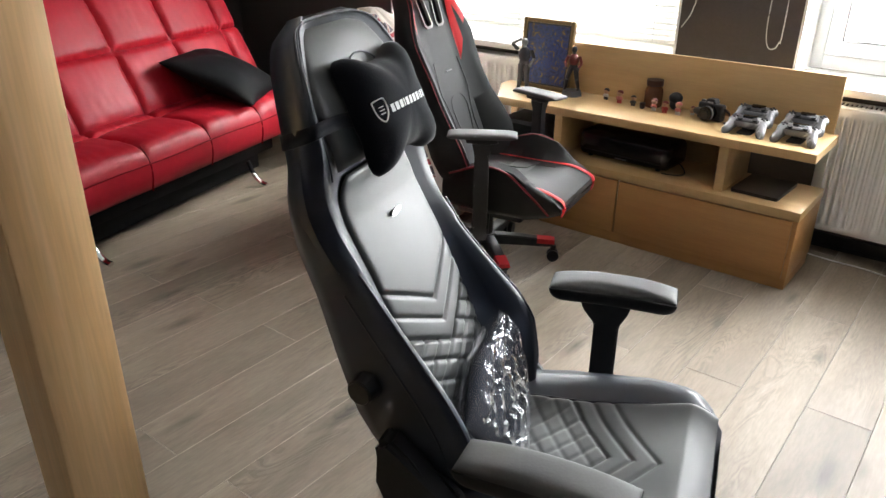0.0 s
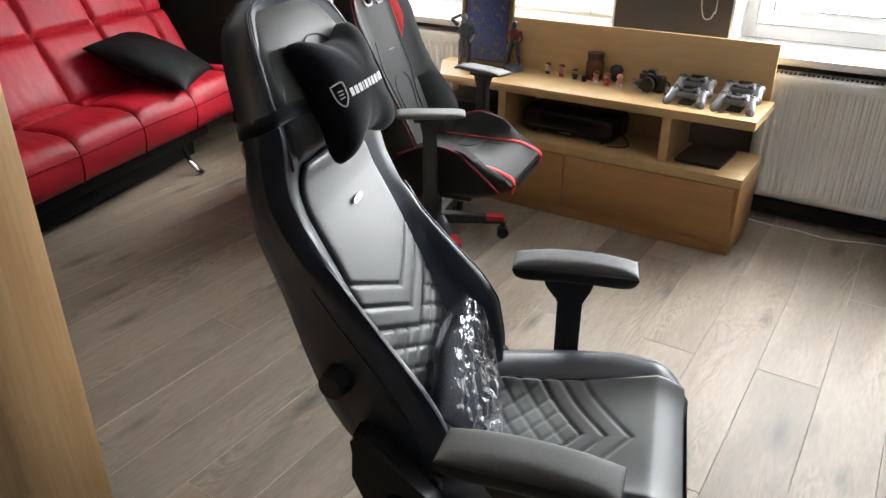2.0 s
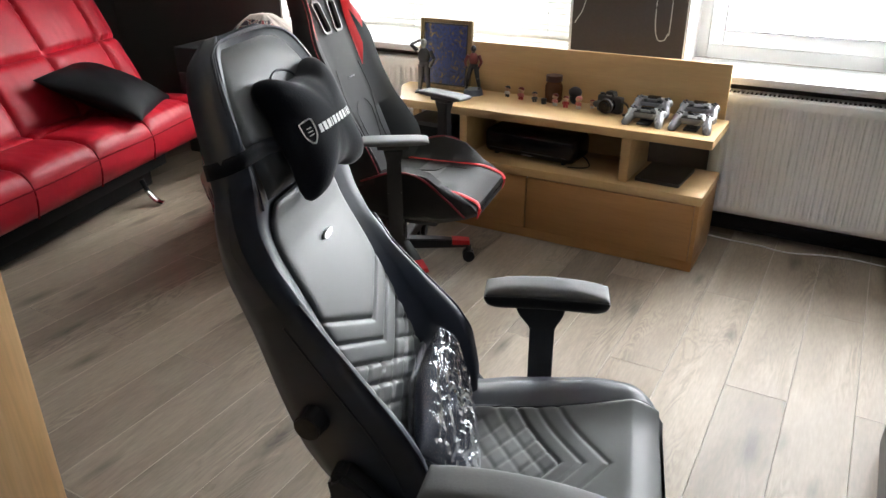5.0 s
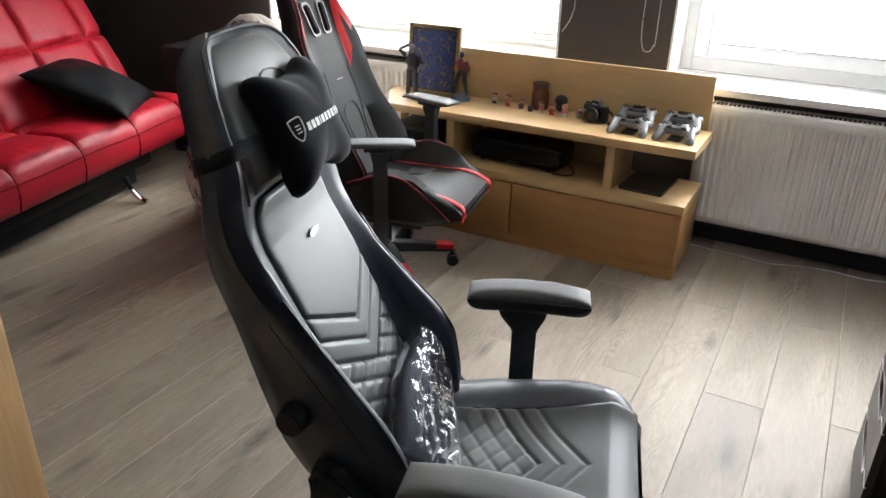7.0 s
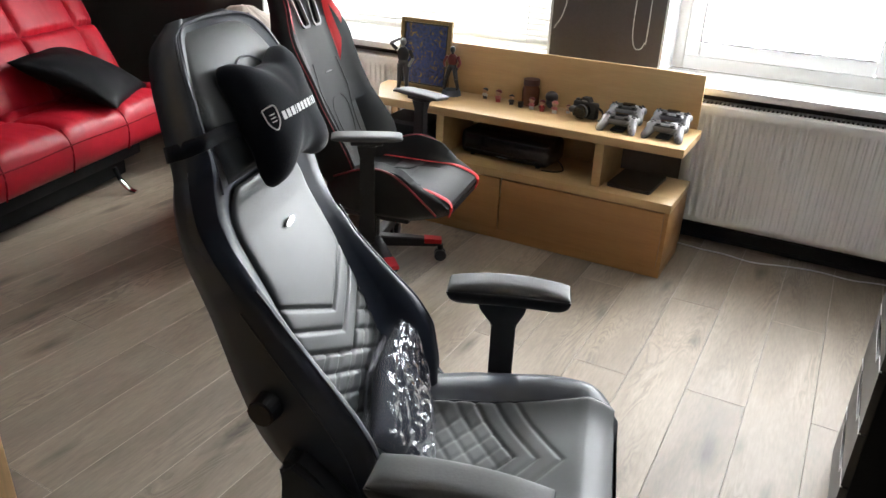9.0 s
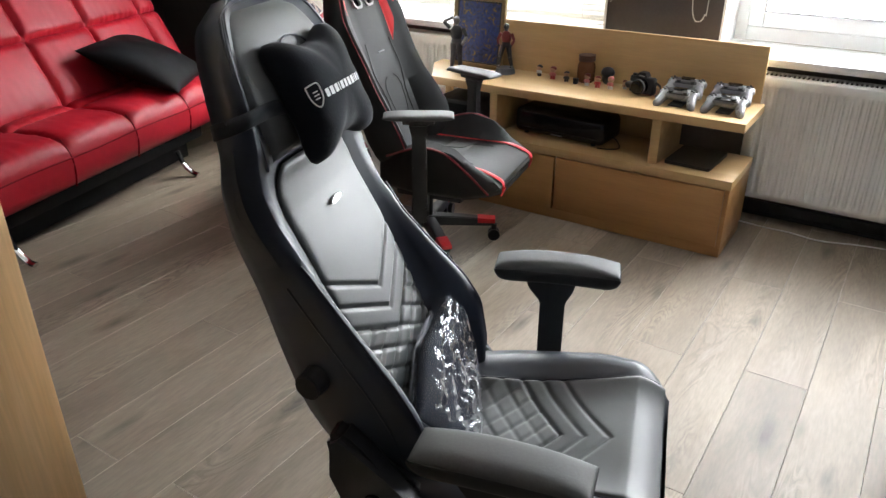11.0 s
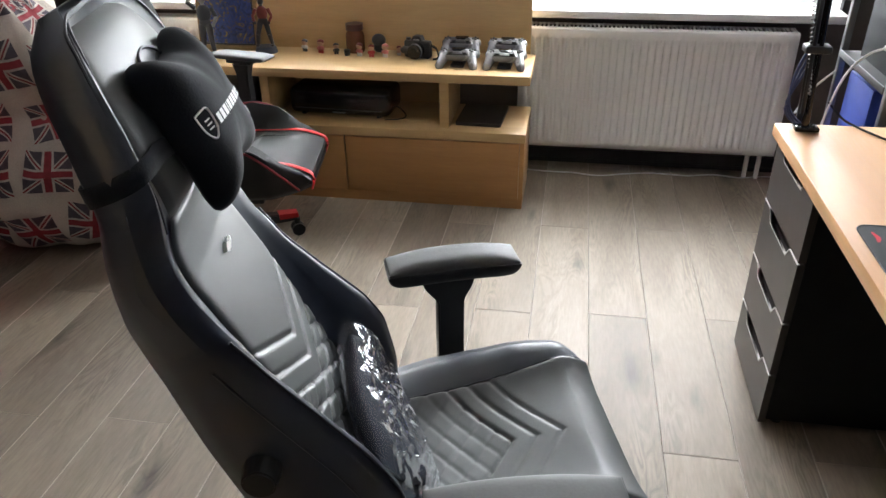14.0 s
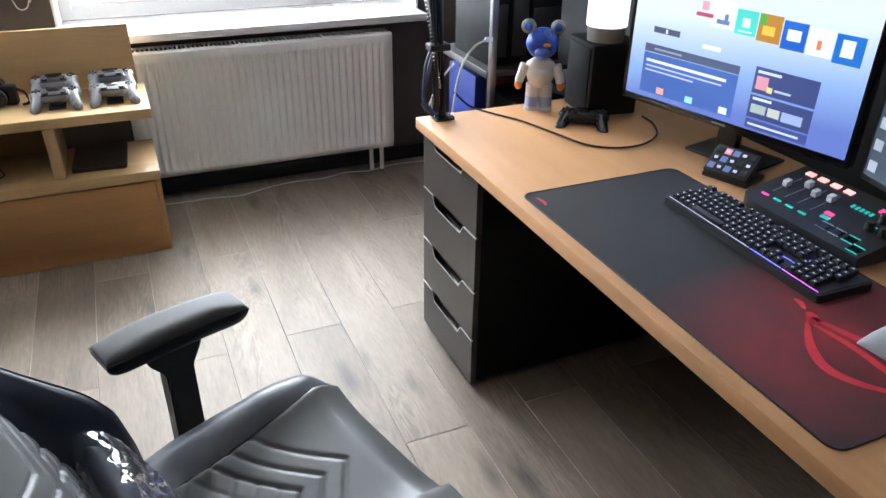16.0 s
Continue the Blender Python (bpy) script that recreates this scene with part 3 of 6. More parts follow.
def back_point(u, s, d):
    """A point of the backrest: u up along it, s to the chair's left, d forward of it."""
    lean = -0.037 * max(0.0, (u - 0.4) / 0.45)
    return Vector((-0.24 - u * SA + d * CA, s + lean, 0.5 + u * CA + d * SA))


def gaming_chair():
    top = thing("gaming_chair", "reclined black leather gaming chair with chevron-quilted seat and back", "chair", CHAIR)
    # backrest shell with side wings
    U = [-0.09, 0.0, 0.09, 0.16, 0.27, 0.36, 0.44, 0.51, 0.565, 0.61, 0.66, 0.72, 0.80, 0.845, 0.868, 0.878]
    W = [0.19, 0.226, 0.241, 0.238, 0.224, 0.215, 0.219, 0.232, 0.240, 0.238, 0.226, 0.207, 0.180, 0.153, 0.115, 0.07]
    D = [0.04, 0.070, 0.085, 0.074, 0.036, 0.006, -0.009, -0.012, -0.005, 0.013, 0.034, 0.043, 0.044, 0.040, 0.030, 0.014]
    I = [0.140, 0.145, 0.152, 0.158, 0.162, 0.162, 0.160, 0.158, 0.156, 0.160, 0.172, 0.176, 0.150, 0.122, 0.085, 0.045]
    B = [0.08, 0.125, 0.145, 0.16, 0.163, 0.158, 0.145, 0.125, 0.100, 0.080, 0.052, 0.044, 0.032, 0.024, 0.016, 0.005]
    C = [-0.006, -0.008, -0.010, -0.012, -0.016, -0.020, -0.024, -0.027, -0.020, 0.002, 0.022, 0.033, 0.038, 0.036, 0.026, 0.010]
    n = 72
    u, w = smooth_table(U, W, n, 2)
    d, ins, bk, cen = (smooth_table(U, t, n, 2)[1] for t in (D, I, B, C))
    rings = []
    for k in range(n):
        r = max(0.0, 1 - abs(u[k] - 0.56) / 0.15) ** 0.7
        half = [(0.0, cen[k] - 0.012), (ins[k] * 0.7, cen[k] - 0.012), (ins[k] - 0.004, cen[k] - 0.003), (ins[k] + 0.25 * (w[k] - ins[k]), cen[k] + 0.45 * (d[k] - cen[k])),
                (ins[k] + 0.6 * (w[k] - ins[k]), cen[k] + 0.9 * (d[k] - cen[k])), (w[k] - 0.016 - 0.016 * r, d[k] - 0.003 * r), (w[k] - 0.004 - 0.003 * r, d[k] - 0.007 - 0.018 * r), (w[k], d[k] - 0.022 - 0.022 * r),
                (w[k] + 0.002, d[k] * 0.4 - bk[k] * 0.25), (w[k] - 0.006, -bk[k] * 0.62), (w[k] - 0.03, -bk[k] * 0.9), (w[k] * 0.6, -bk[k]), (0.0, -bk[k] - 0.004)]
        ring = half + [(-s, q) for s, q in half[-2:0:-1]]
        rings.append([back_point(u[k], s, q) for s, q in ring])
    back = part("backrest", loft(bmesh.new(), rings), M_LEATHER, top, smooth=60)

    # quilted centre panel of the backrest
    def panel(a, b):
        uu = 0.02 + (a + 1) / 2 * 0.575
        wi = float(np.interp(uu, u, ins)) - 0.006
        # rounded top corners
        wi *= 1 if uu < 0.53 else max(0.55, math.sqrt(max(0, 1 - ((uu - 0.53) / 0.075) ** 2 * 0.6)))
        s = b * wi
        v = uu - 0.55 * abs(s)
        h = 0.010
        g = 0.0
        for line in (0.278, 0.227, 0.178):
            g += 0.0065 * math.exp(-((v - line) / 0.0042) ** 2)
        if v < 0.178:
            p = 0.048
            for q in ((uu - 0.55 * s), (uu + 0.55 * s)):
                m = ((q - 0.178) / p) % 1.0
                m = min(m, 1 - m) * p
                g += 0.005 * math.exp(-(m / 0.005) ** 2)
        g = min(g, 0.010)
        rim = 1 - math.exp(-((1 - abs(b)) * wi / 0.005)) * 0.7
        rim *= 1 - math.exp(-((1 - a) * 0.29 / 0.005)) * 0.7
        puff = 0.006 * (1 - b * b)
        return back_point(uu, s, float(np.interp(uu, u, cen)) - 0.006 + (h + puff) * rim - g)

    part("backrest_panel", sheet(panel, 150, 84), M_LEATHER_IN, back, "grey-lit perforated leather centre panel with chevron quilting", smooth=70)

    # headrest panel
    def head(a, b):
        uu = 0.61 + (a + 1) / 2 * 0.245
        wi = float(np.interp(uu, u, ins)) * 0.98
        s = b * wi
        rim = (1 - math.exp(-((1 - abs(b)) * wi / 0.005)) * 0.85) * (1 - math.exp(-((1 - abs(a)) * 0.095 / 0.006)) * 0.85)
        return back_point(uu, s, float(np.interp(uu, u, cen)) - 0.004 + 0.010 * rim + 0.014 * (1 - b * b) - 0.002 - 0.013 * a)

    part("headrest_panel", sheet(head, 40, 44), M_LEATHER_IN, back, "smooth leather headrest panel", smooth=70)
    # piping round the headrest
    for off, inset in ((0.013, 0.0), (0.022, 0.009)):
        line = []
        for uu in np.linspace(0.60, 0.853, 14):
            wi = float(np.interp(uu, u, ins)) + off
            line.append(back_point(uu, -wi, float(np.interp(uu, u, cen)) + 0.004 - inset * 0.3))
        for s in np.linspace(-0.085, 0.085, 9):
            line.append(back_point(0.862 + 0.004 * (1 - (s / 0.085) ** 2) + off * 0.25, s, 0.028))
        for uu in np.linspace(0.853, 0.60, 14):
            wi = float(np.interp(uu, u, ins)) + off
            line.append(back_point(uu, wi, float(np.interp(uu, u, cen)) + 0.004 - inset * 0.3))
        part("piping", tubes(line, 0.0022, 6, 3), M_STITCH, back)
    # piping along the front edge of the wings
    for sg in (-1, 1):
        line = [back_point(x, sg * (float(np.interp(x, u, w)) - 0.009), float(np.interp(x, u, d)) - 0.0015) for x in np.linspace(-0.02, 0.43, 22)]
        part("piping", tubes(line, 0.0025, 6, 3), M_STITCH, back)
        line = []
        for x in np.linspace(-0.03, 0.40, 20):
            ww, dd, bb = (float(np.interp(x, u, t)) for t in (w, d, bk))
            drop = 0.056 - 0.012 * max(0, (x - 0.1) / 0.44) ** 2
            line.append(back_point(x, sg * (ww + 0.0015), dd - drop))
        part("side_seam", tubes(line, 0.0022, 6, 2), M_LEATHER, back)
    # belt hole of the headrest and metal badge
    part("belt_slot", oval_ring(0.664, 0.004), M_STITCH, back)
    bm = bmesh.new()
    prof = [(0.026, 0.0), (0.018, 0.0075), (0.0, 0.010), (-0.018, 0.0075), (-0.026, 0.0), (-0.018, -0.0075), (0.0, -0.010), (0.018, -0.0075)]
    loft(bm, [[back_point(0.479 + a * 0.1 - b * 0.62, -0.002 + 0.85 * a + b * 0.06, q) for a, b in prof] for q in (-0.022, -0.009)])
    part("badge", bm, M_ALU, back, "small oval silver badge")

    # seat
    def seat_z(x):
        return 0.464 + 0.034 * min(1.0, max(0.0, (x + 0.06) / 0.24)) ** 1.5 - (0.05 * ((x - 0.16) / 0.1) ** 2 if x > 0.16 else 0)

    def seat_panel(a, b):
        x = -0.25 + (a + 1) / 2 * 0.49
        wi = float(np.interp(x, (-0.25, -0.16, 0.2, 0.24), (0.125, 0.138, 0.198, 0.203)))
        s = b * wi
        v = x + 0.72 * abs(s)
        g = 0.0
        for line in (0.135, 0.083, 0.035):
            g += 0.0036 * math.exp(-((v - line) / 0.006) ** 2)
        if v < 0.035:
            p = 0.052
            for q in (x + 0.72 * s, x - 0.72 * s):
                m = ((q - 0.035) / p) % 1.0
                m = min(m, 1 - m) * p
                g += 0.0021 * math.exp(-(m / 0.006) ** 2)
        rim = 1 - math.exp(-((1 - abs(b)) * wi / 0.005)) * 0.9
        return Vector((x, s, seat_z(x) + 0.012 * rim - 0.027 * (1 - b ** 4) - min(g, 0.012)))

    rings = []
    xs = np.linspace(-0.27, 0.252, 40)
    for x in xs:
        t = (x + 0.27) / 0.522
        wi = float(np.interp(x, (-0.25, -0.16, 0.2, 0.24), (0.125, 0.138, 0.198, 0.203))) - 0.003
        wo = float(np.interp(x, (-0.27, -0.1, 0.12, 0.20, 0.235, 0.252), (0.225, 0.265, 0.268, 0.255, 0.235, 0.215)))
        bz = float(np.interp(x, (-0.27, -0.12, -0.02, 0.08, 0.17, 0.252), (0.0, 0.016, 0.030, 0.030, 0.010, -0.012)))
        z = seat_z(min(x, 0.235)) - (0.03 * max(0, (x - 0.225) / 0.027) ** 2)
        low = 0.375 + 0.02 * t
        half = [(0, z - 0.042), (wi * 0.7, z - 0.036), (wi, z - 0.002), (wi + 0.3 * (wo - wi), z + bz * 0.75), (wi + 0.6 * (wo - wi), z + bz), (wo - 0.008, z + bz * 0.75 - 0.004),
                (wo, z + bz * 0.4 - 0.02), (wo, low + 0.03), (wo - 0.02, low), (0, low)]
        ring = half + [(-s, q) for s, q in half[-2:0:-1]]
        rings.append([Vector((x, s, q)) for s, q in ring])
    seat = part("seat", loft(bmesh.new(), rings), M_LEATHER, top, smooth=60)
    part("seat_panel", sheet(seat_panel, 130, 110), M_LEATHER_IN, seat, "quilted leather seat centre with chevron seams", smooth=70)
    for sg in (-1, 1):
        line = []
        for x in np.linspace(-0.2, 0.225, 16):
            wi = float(np.interp(x, (-0.25, -0.16, 0.2, 0.24), (0.125, 0.138, 0.198, 0.203)))
            line.append((x, sg * (wi + 0.001), seat_z(x) + 0.002))
        part("seam", tubes(line, 0.0022, 6, 2), M_STITCH, seat)

    # armrests
    for sg, ang, xo, so in ((1, 4.5, -0.036, 0.343), (-1, -2.5, -0.02, -0.345)):
        arm = new("armrest")
        arm.parent = top
        arm.matrix_basis = pose(xo, so, 0, 0, 0, ang)
        bend = lambda a, b: (1, 1 - 0.10 * a * a)
        part("pad", puffy_at(0.290, 0.090, 0.024, 0.024, (0, 0, 0.670), 4.5, bend, lambda a, b, s: -0.012 * a * a), M_RUBBER, arm, "soft matt grey-black arm pad")
        # added black shell: keeps the pad's sides dark below its sheen-grey top
        part("pad_shell", puffy_at(0.2945, 0.0945, 0.010, 0.028, (0, 0, 0.666), 9.0, bend, lambda a, b, s: -0.010 * a * a), M_PLASTIC, arm, "added black shell that shades the sides of the arm pad")
        bm = bmesh.new()
        stem = [(-0.033, 0.018), (0.021, 0.018), (0.021, -0.018), (-0.033, -0.018)]
        rings = []
        for z, kx, ky in ((0.285, 1, 1), (0.30, 1.1, 1.1), (0.31, 1.1, 1.1), (0.5, 1.1, 1.1), (0.575, 1.1, 1.1), (0.614, 2.0, 1.3), (0.640, 2.2, 1.5)):
            rings.append([Vector((x * kx, y * ky, z)) for x, y in stem])
        loft(bm, rings)
        bmesh.ops.bevel(bm, geom=list(bm.edges), offset=0.004, segments=2, affect="EDGES")
        part("stem", bm, M_PLASTIC, arm)
        part("bracket", boxed(-0.035, 0.035, -sg * 0.16, sg * 0.02, 0.262, 0.285, 0.004), M_PLASTIC, arm)
    # recline hinge covers and knob on both sides
    for sg in (-1, 1):
        hinge = part("hinge_cover", hinge_cover(sg), M_PLASTIC, top)
        part("cap", rods((-0.27, sg * 0.284, 0.455), (-0.27, sg * 0.292, 0.455), 0.02), M_GLOSSBLACK, hinge)
    part("back_knob", knob_mesh(Vector((-0.395, -0.225, 0.672))), M_PLASTIC, top, "round black side knob")
    part("recline_lever", tubes([(-0.27, -0.285, 0.425), (-0.17, -0.305, 0.435), (-0.08, -0.31, 0.43)], 0.008, 8, 4, (0.006, 0.012)), M_ALU, top, "flat metal recline lever")
    # mechanism and base
    part("mechanism", boxed(-0.14, 0.16, -0.11, 0.11, 0.30, 0.374, 0.01), M_PLASTIC, top)
    part("gas_lift", rods((0, 0, 0.10), (0, 0, 0.30), 0.027), M_PLASTIC, top)
    star_base(top, M_PLASTIC, M_PLASTIC, 0.32, 20)
    return top


def oval_ring(uc, sc):
    bm = bmesh.new()
    line = [back_point(uc + 0.102 + 0.024 * math.sin(t), sc + 0.046 * math.cos(t), 0.057 - 6.0 * (0.046 * math.cos(t)) ** 2 * 0.1 - 0.3 * (0.024 * math.sin(t))) for t in np.linspace(0, 2 * math.pi, 25)]
    return tube(bm, line, 0.0022, 6, 1)


def puffy_at(lx, ly, ht, hb, at, power, shape=None, relief=None, nu=26, nv=18):
    bm = puffy(lx, ly, ht, hb, nu, nv, power, shape, relief)
    bmesh.ops.translate(bm, verts=bm.verts, vec=at)
    return bm


def hinge_cover(sg):
    bm = bmesh.new()
    prof = [(-0.345, 0.50), (-0.365, 0.58), (-0.335, 0.60), (-0.30, 0.575), (-0.215, 0.47), (-0.13, 0.40), (-0.12, 0.36), (-0.19, 0.345), (-0.29, 0.365), (-0.34, 0.42)]
    loft(bm, [[Vector((x, sg * s, z)) for x, z in prof] for s in (0.225, 0.285)])
    bmesh.ops.bevel(bm, geom=list(bm.edges), offset=0.012, segments=3, affect="EDGES")
    return bm


def knob_mesh(p):
    bm = rods(p, p + Vector((-0.004, -0.036, 0)), 0.03, 0.026, 18)
    bmesh.ops.bevel(bm, geom=[e for e in bm.edges], offset=0.003, segments=2, affect="EDGES")
    return bm


def star_base(top, material, tip, reach, turn, ends=None, capped=range(5), middle=(0, 0)):
    """Five legs with a caster at each end."""
    hub = part("hub", rods((0, 0, 0.075), (0, 0, 0.125), 0.05, 0.04, 20), material, top)
    hub.location = (*middle, 0)
    for k in range(5):
        a = radians(turn + 72 * k)
        c, s = math.cos(a), math.sin(a)
        rings = []
        for r, w, h, z in ((0.035, 0.032, 0.022, 0.10), (0.15, 0.030, 0.020, 0.098), (reach - 0.03, 0.025, 0.016, 0.09), (reach, 0.022, 0.013, 0.088)):
            rings.append([Vector((r * c - q * s, r * s + q * c, z + e)) for q, e in ((-w, -h), (w, -h), (w * 0.8, h), (-w * 0.8, h))])
        bm = loft(bmesh.new(), rings)
        bmesh.ops.bevel(bm, geom=list(bm.edges), offset=0.004, segments=2, affect="EDGES")
        leg = part("base_leg", bm, material, top)
        leg.location = (*middle, 0)
        if ends and k in capped:
            part("tip_cover", end_cap(reach, c, s), ends, leg, "red plastic tip cover")
        cast = part("caster_fork", rods((reach * c, reach * s, 0.045), (reach * c, reach * s, 0.076), 0.013), M_PLASTIC, leg)
        for q in (-0.013, 0.013):
            mid = Vector((reach * c - q * s, reach * s + q * c, 0.027))
            part("wheel", rods(mid - Vector((-s, c, 0)) * 0.009, mid + Vector((-s, c, 0)) * 0.009, 0.027, None, 18), tip, cast)


def end_cap(reach, c, s):
    rings = []
    for r, w, h, z in ((reach - 0.075, 0.0285, 0.019, 0.0935), (reach + 0.004, 0.0255, 0.016, 0.0905)):
        rings.append([Vector((r * c - q * s, r * s + q * c, z + e)) for q, e in ((-w, -0.002), (w, -0.002), (w * 0.85, h), (-w * 0.85, h))])
    return loft(bmesh.new(), rings)


gaming_chair()


# ---------------------------------------------------------------- things on the gaming chair
BACK = CHAIR @ Matrix(((0, -SA, CA, -0.24), (1, 0, 0, 0), (0, CA, SA, 0.5), (0, 0, 0, 1)))


def pillow_reach(ang):
    """Outline of the bone-shaped neck pillow: four rounded ears."""
    c, q = abs(math.cos(ang)), abs(math.sin(ang))
    base = 1 / math.sqrt((c / 0.118) ** 2 + (q / 0.086) ** 2)
    lobe = math.exp(-((math.atan2(q, c) - 0.74) / 0.29) ** 2)
    return base + 0.054 * lobe


def pillow_at(x, y, side=1, lift=0.0):
    rho = min(1.0, math.hypot(x, y) / pillow_reach(math.atan2(y, x)))
    e = math.sqrt(max(0.0, 1 - rho ** 2.6))
    z = (0.058 if side > 0 else -0.024) * e - 0.25 * x * x + 0.003 * math.sin(30 * x + 14 * y) * e
    return Vector((x, y, z + lift * side))


def pillow_point(a, b, side=1, lift=0.0):
    return pillow_at(0.155 * a, 0.10 * b, side, lift)


def neck_pillow():
    top = thing("neck_pillow", "black velour neck pillow strapped to the chair's headrest", "pillow", BACK @ pose(-0.019, 0.681, 0.058, 0, 0, 0))
    bm = bmesh.new()
    for side in (1, -1):
        rings = []
        for k in range(1, 19):
            rho = math.sin(k / 18 * math.pi / 2)
            rings.append([pillow_at(rho * pillow_reach(t) * math.cos(t), rho * pillow_reach(t) * math.sin(t), side) for t in np.linspace(0, 2 * math.pi, 73)[:-1]])
        loft(bm, [[pillow_at(0, 0, side)] * 72] + rings, cap=False)
    bmesh.ops.remove_doubles(bm, verts=bm.verts, dist=1e-5)
    bmesh.ops.dissolve_degenerate(bm, dist=1e-6, edges=bm.edges)
    body = part("pillow_body", bm, M_VELVET, top, smooth=80)

    def decal(a0, a1, b0, b1):
        return sheet(lambda p, q: pillow_point(a0 + (p + 1) / 2 * (a1 - a0), b0 + (q + 1) / 2 * (b1 - b0), 1, 0.0015), 6, 6)

    # shield outline with a small emblem
    c, w, h = -0.56, 0.075, 0.20
    outline = [(-1, 0.9), (0, 1), (1, 0.9), (1, -0.1), (0.62, -0.66), (0, -1), (-0.62, -0.66), (-1, -0.1), (-1, 0.9)]
    part("shield_print", tubes([pillow_point(c + w * x, h * y, 1, 0.0015) for x, y in outline], 0.0014, 5, 3), M_WHITE_PRINT, body, "white shield outline print")
    for k in range(3):
        part("emblem_print", decal(c - 0.03, c + 0.035, 0.055 - 0.06 * k, 0.075 - 0.06 * k), M_WHITE_PRINT, body)
    # the name beside it as plain bars
    x = -0.43
    for wd in (0.06, 0.065, 0.065, 0.02, 0.06, 0.055, 0.06, 0.06, 0.02, 0.04, 0.05):
        part("print_bar", decal(x, x + wd, -0.10, 0.04), M_WHITE_PRINT, body)
        x += wd + 0.022
    # elastic strap round the headrest
    line = []
    for s, d in ((-0.08, -0.006), (-0.14, -0.010), (-0.185, -0.012), (-0.214, -0.022), (-0.224, -0.050), (-0.205, -0.100), (-0.10, -0.112), (0.0, -0.114), (0.10, -0.112),
                 (0.195, -0.100), (0.212, -0.050), (0.204, -0.022), (0.175, -0.012), (0.13, -0.010), (0.08, -0.006)):
        line.append((s, 0.012 - 0.2 * max(0, 0.15 - abs(s)), d))
    rings = []
    for p in spline(line, 5):
        out = -1 if p.x < 0 else 1
        lean = min(1.0, abs(p.x) / 0.15)
        rings.append([p + Vector((-out * 0.005 * lean, 0.012, 0)), p + Vector((out * 0.004 * lean, -0.012, 0))])
    bm = loft(bmesh.new(), rings, closed=False)
    st = part("strap", bm, M_VELVET, top, "black elastic strap")
    st.modifiers.new("thick", "SOLIDIFY").thickness = 0.003


neck_pillow()


def film_material():
    m = bpy.data.materials.new("clear_film")
    m.use_nodes = True
    n, l = nodes_of(m)
    gl = n.new("ShaderNodeBsdfGlossy")
    gl.inputs["Roughness"].default_value = 0.17
    gl.inputs["Color"].default_value = (0.95, 0.96, 1, 1)
    tr = n.new("ShaderNodeBsdfTransparent")
    tr.inputs["Color"].default_value = (0.93, 0.94, 0.96, 1)
    fr = n.new("ShaderNodeFresnel")
    fr.inputs["IOR"].default_value = 1.15
    co = n.new("ShaderNodeTexCoord")
    no = n.new("ShaderNodeTexNoise")
    no.inputs["Scale"].default_value, no.inputs["Detail"].default_value, no.inputs["Distortion"].default_value = 15.0, 1.0, 1.0
    l.new(co.outputs["Object"], no.inputs["Vector"])
    bp = n.new("ShaderNodeBump")
    bp.inputs["Strength"].default_value, bp.inputs["Distance"].default_value = 0.05, 0.004
    l.new(no.outputs["Fac"], bp.inputs["Height"])
    l.new(bp.outputs[0], gl.inputs["Normal"])
    l.new(bp.outputs[0], fr.inputs["Normal"])
    mx = n.new("ShaderNodeMixShader")
    l.new(fr.outputs[0], mx.inputs[0])
    haze = n.new("ShaderNodeBsdfDiffuse")
    haze.inputs["Color"].default_value = (0.8, 0.82, 0.88, 1)
    milky = n.new("ShaderNodeMixShader")
    milky.inputs[0].default_value = 0.06
    l.new(tr.outputs[0], milky.inputs[1])
    l.new(haze.outputs[0], milky.inputs[2])
    l.new(milky.outputs[0], mx.inputs[1])
    l.new(gl.outputs[0], mx.inputs[2])
    l.new(mx.outputs[0], n["Material Output"].inputs["Surface"])
    return m


def lumbar_cushion():
    """A dark cushion in crumpled clear film, slumped into the corner of seat and back."""
    a, b = Vector((-0.275, 0.175, 0.605)), Vector((-0.20, -0.105, 0.490))
    mid, way = (a + b) / 2, (a - b).normalized()
    face = Vector((0.80, -0.12, 0.5))
    face = (face - way * face.dot(way)).normalized()
    m = Matrix((way, face.cross(way), face)).transposed().to_4x4()
    top = thing("lumbar_cushion", "black lumbar cushion wrapped in crumpled clear plastic film", "cushion", CHAIR @ Matrix.Translation(mid + face * 0.022 - way * 0.012) @ m)
    shape = lambda p, q: (1, 1.0 - 0.72 * max(0, p) ** 1.1 + 0.04 * max(0, -p))
    part("pillow_body", puffy(0.31, 0.17, 0.020, 0.024, 26, 20, 5.0, shape), M_LINING, top, smooth=80)

    def crumple(p, q, s):
        warp = 0.4 * noise.noise(Vector((p * 2, q * 2, s)))
        near = noise.voronoi(Vector((p * 1.8 + q * 1.1 + warp, q * 2.6 - p * 1.1 + warp, s)))[0]
        small = noise.voronoi(Vector((p * 6.0 - q * 2, q * 4.5 + p * 3.0 + warp, s + 7)))[0]
        fold = abs(noise.noise(Vector((p * 7 + q * 3 + warp, q * 2.2 - p * 2, s + 3))))
        return 0.010 * min(0.5, near[1] - near[0]) + 0.003 * min(0.4, small[1] - small[0]) - 0.010 * fold

    part("plastic_film", puffy(0.375, 0.205, 0.032, 0.028, 96, 70, 6.0, shape, crumple), film_material(), top, "crumpled clear plastic film", smooth=32)
    part("film_tail", tubes([(0.165, 0.0, 0.0), (0.185, 0.008, 0.004), (0.20, 0.0, 0.012)], 0.01, 8, 4, (0.016, 0.006)), film_material(), top, "gathered end of the plastic film")


lumbar_cushion()


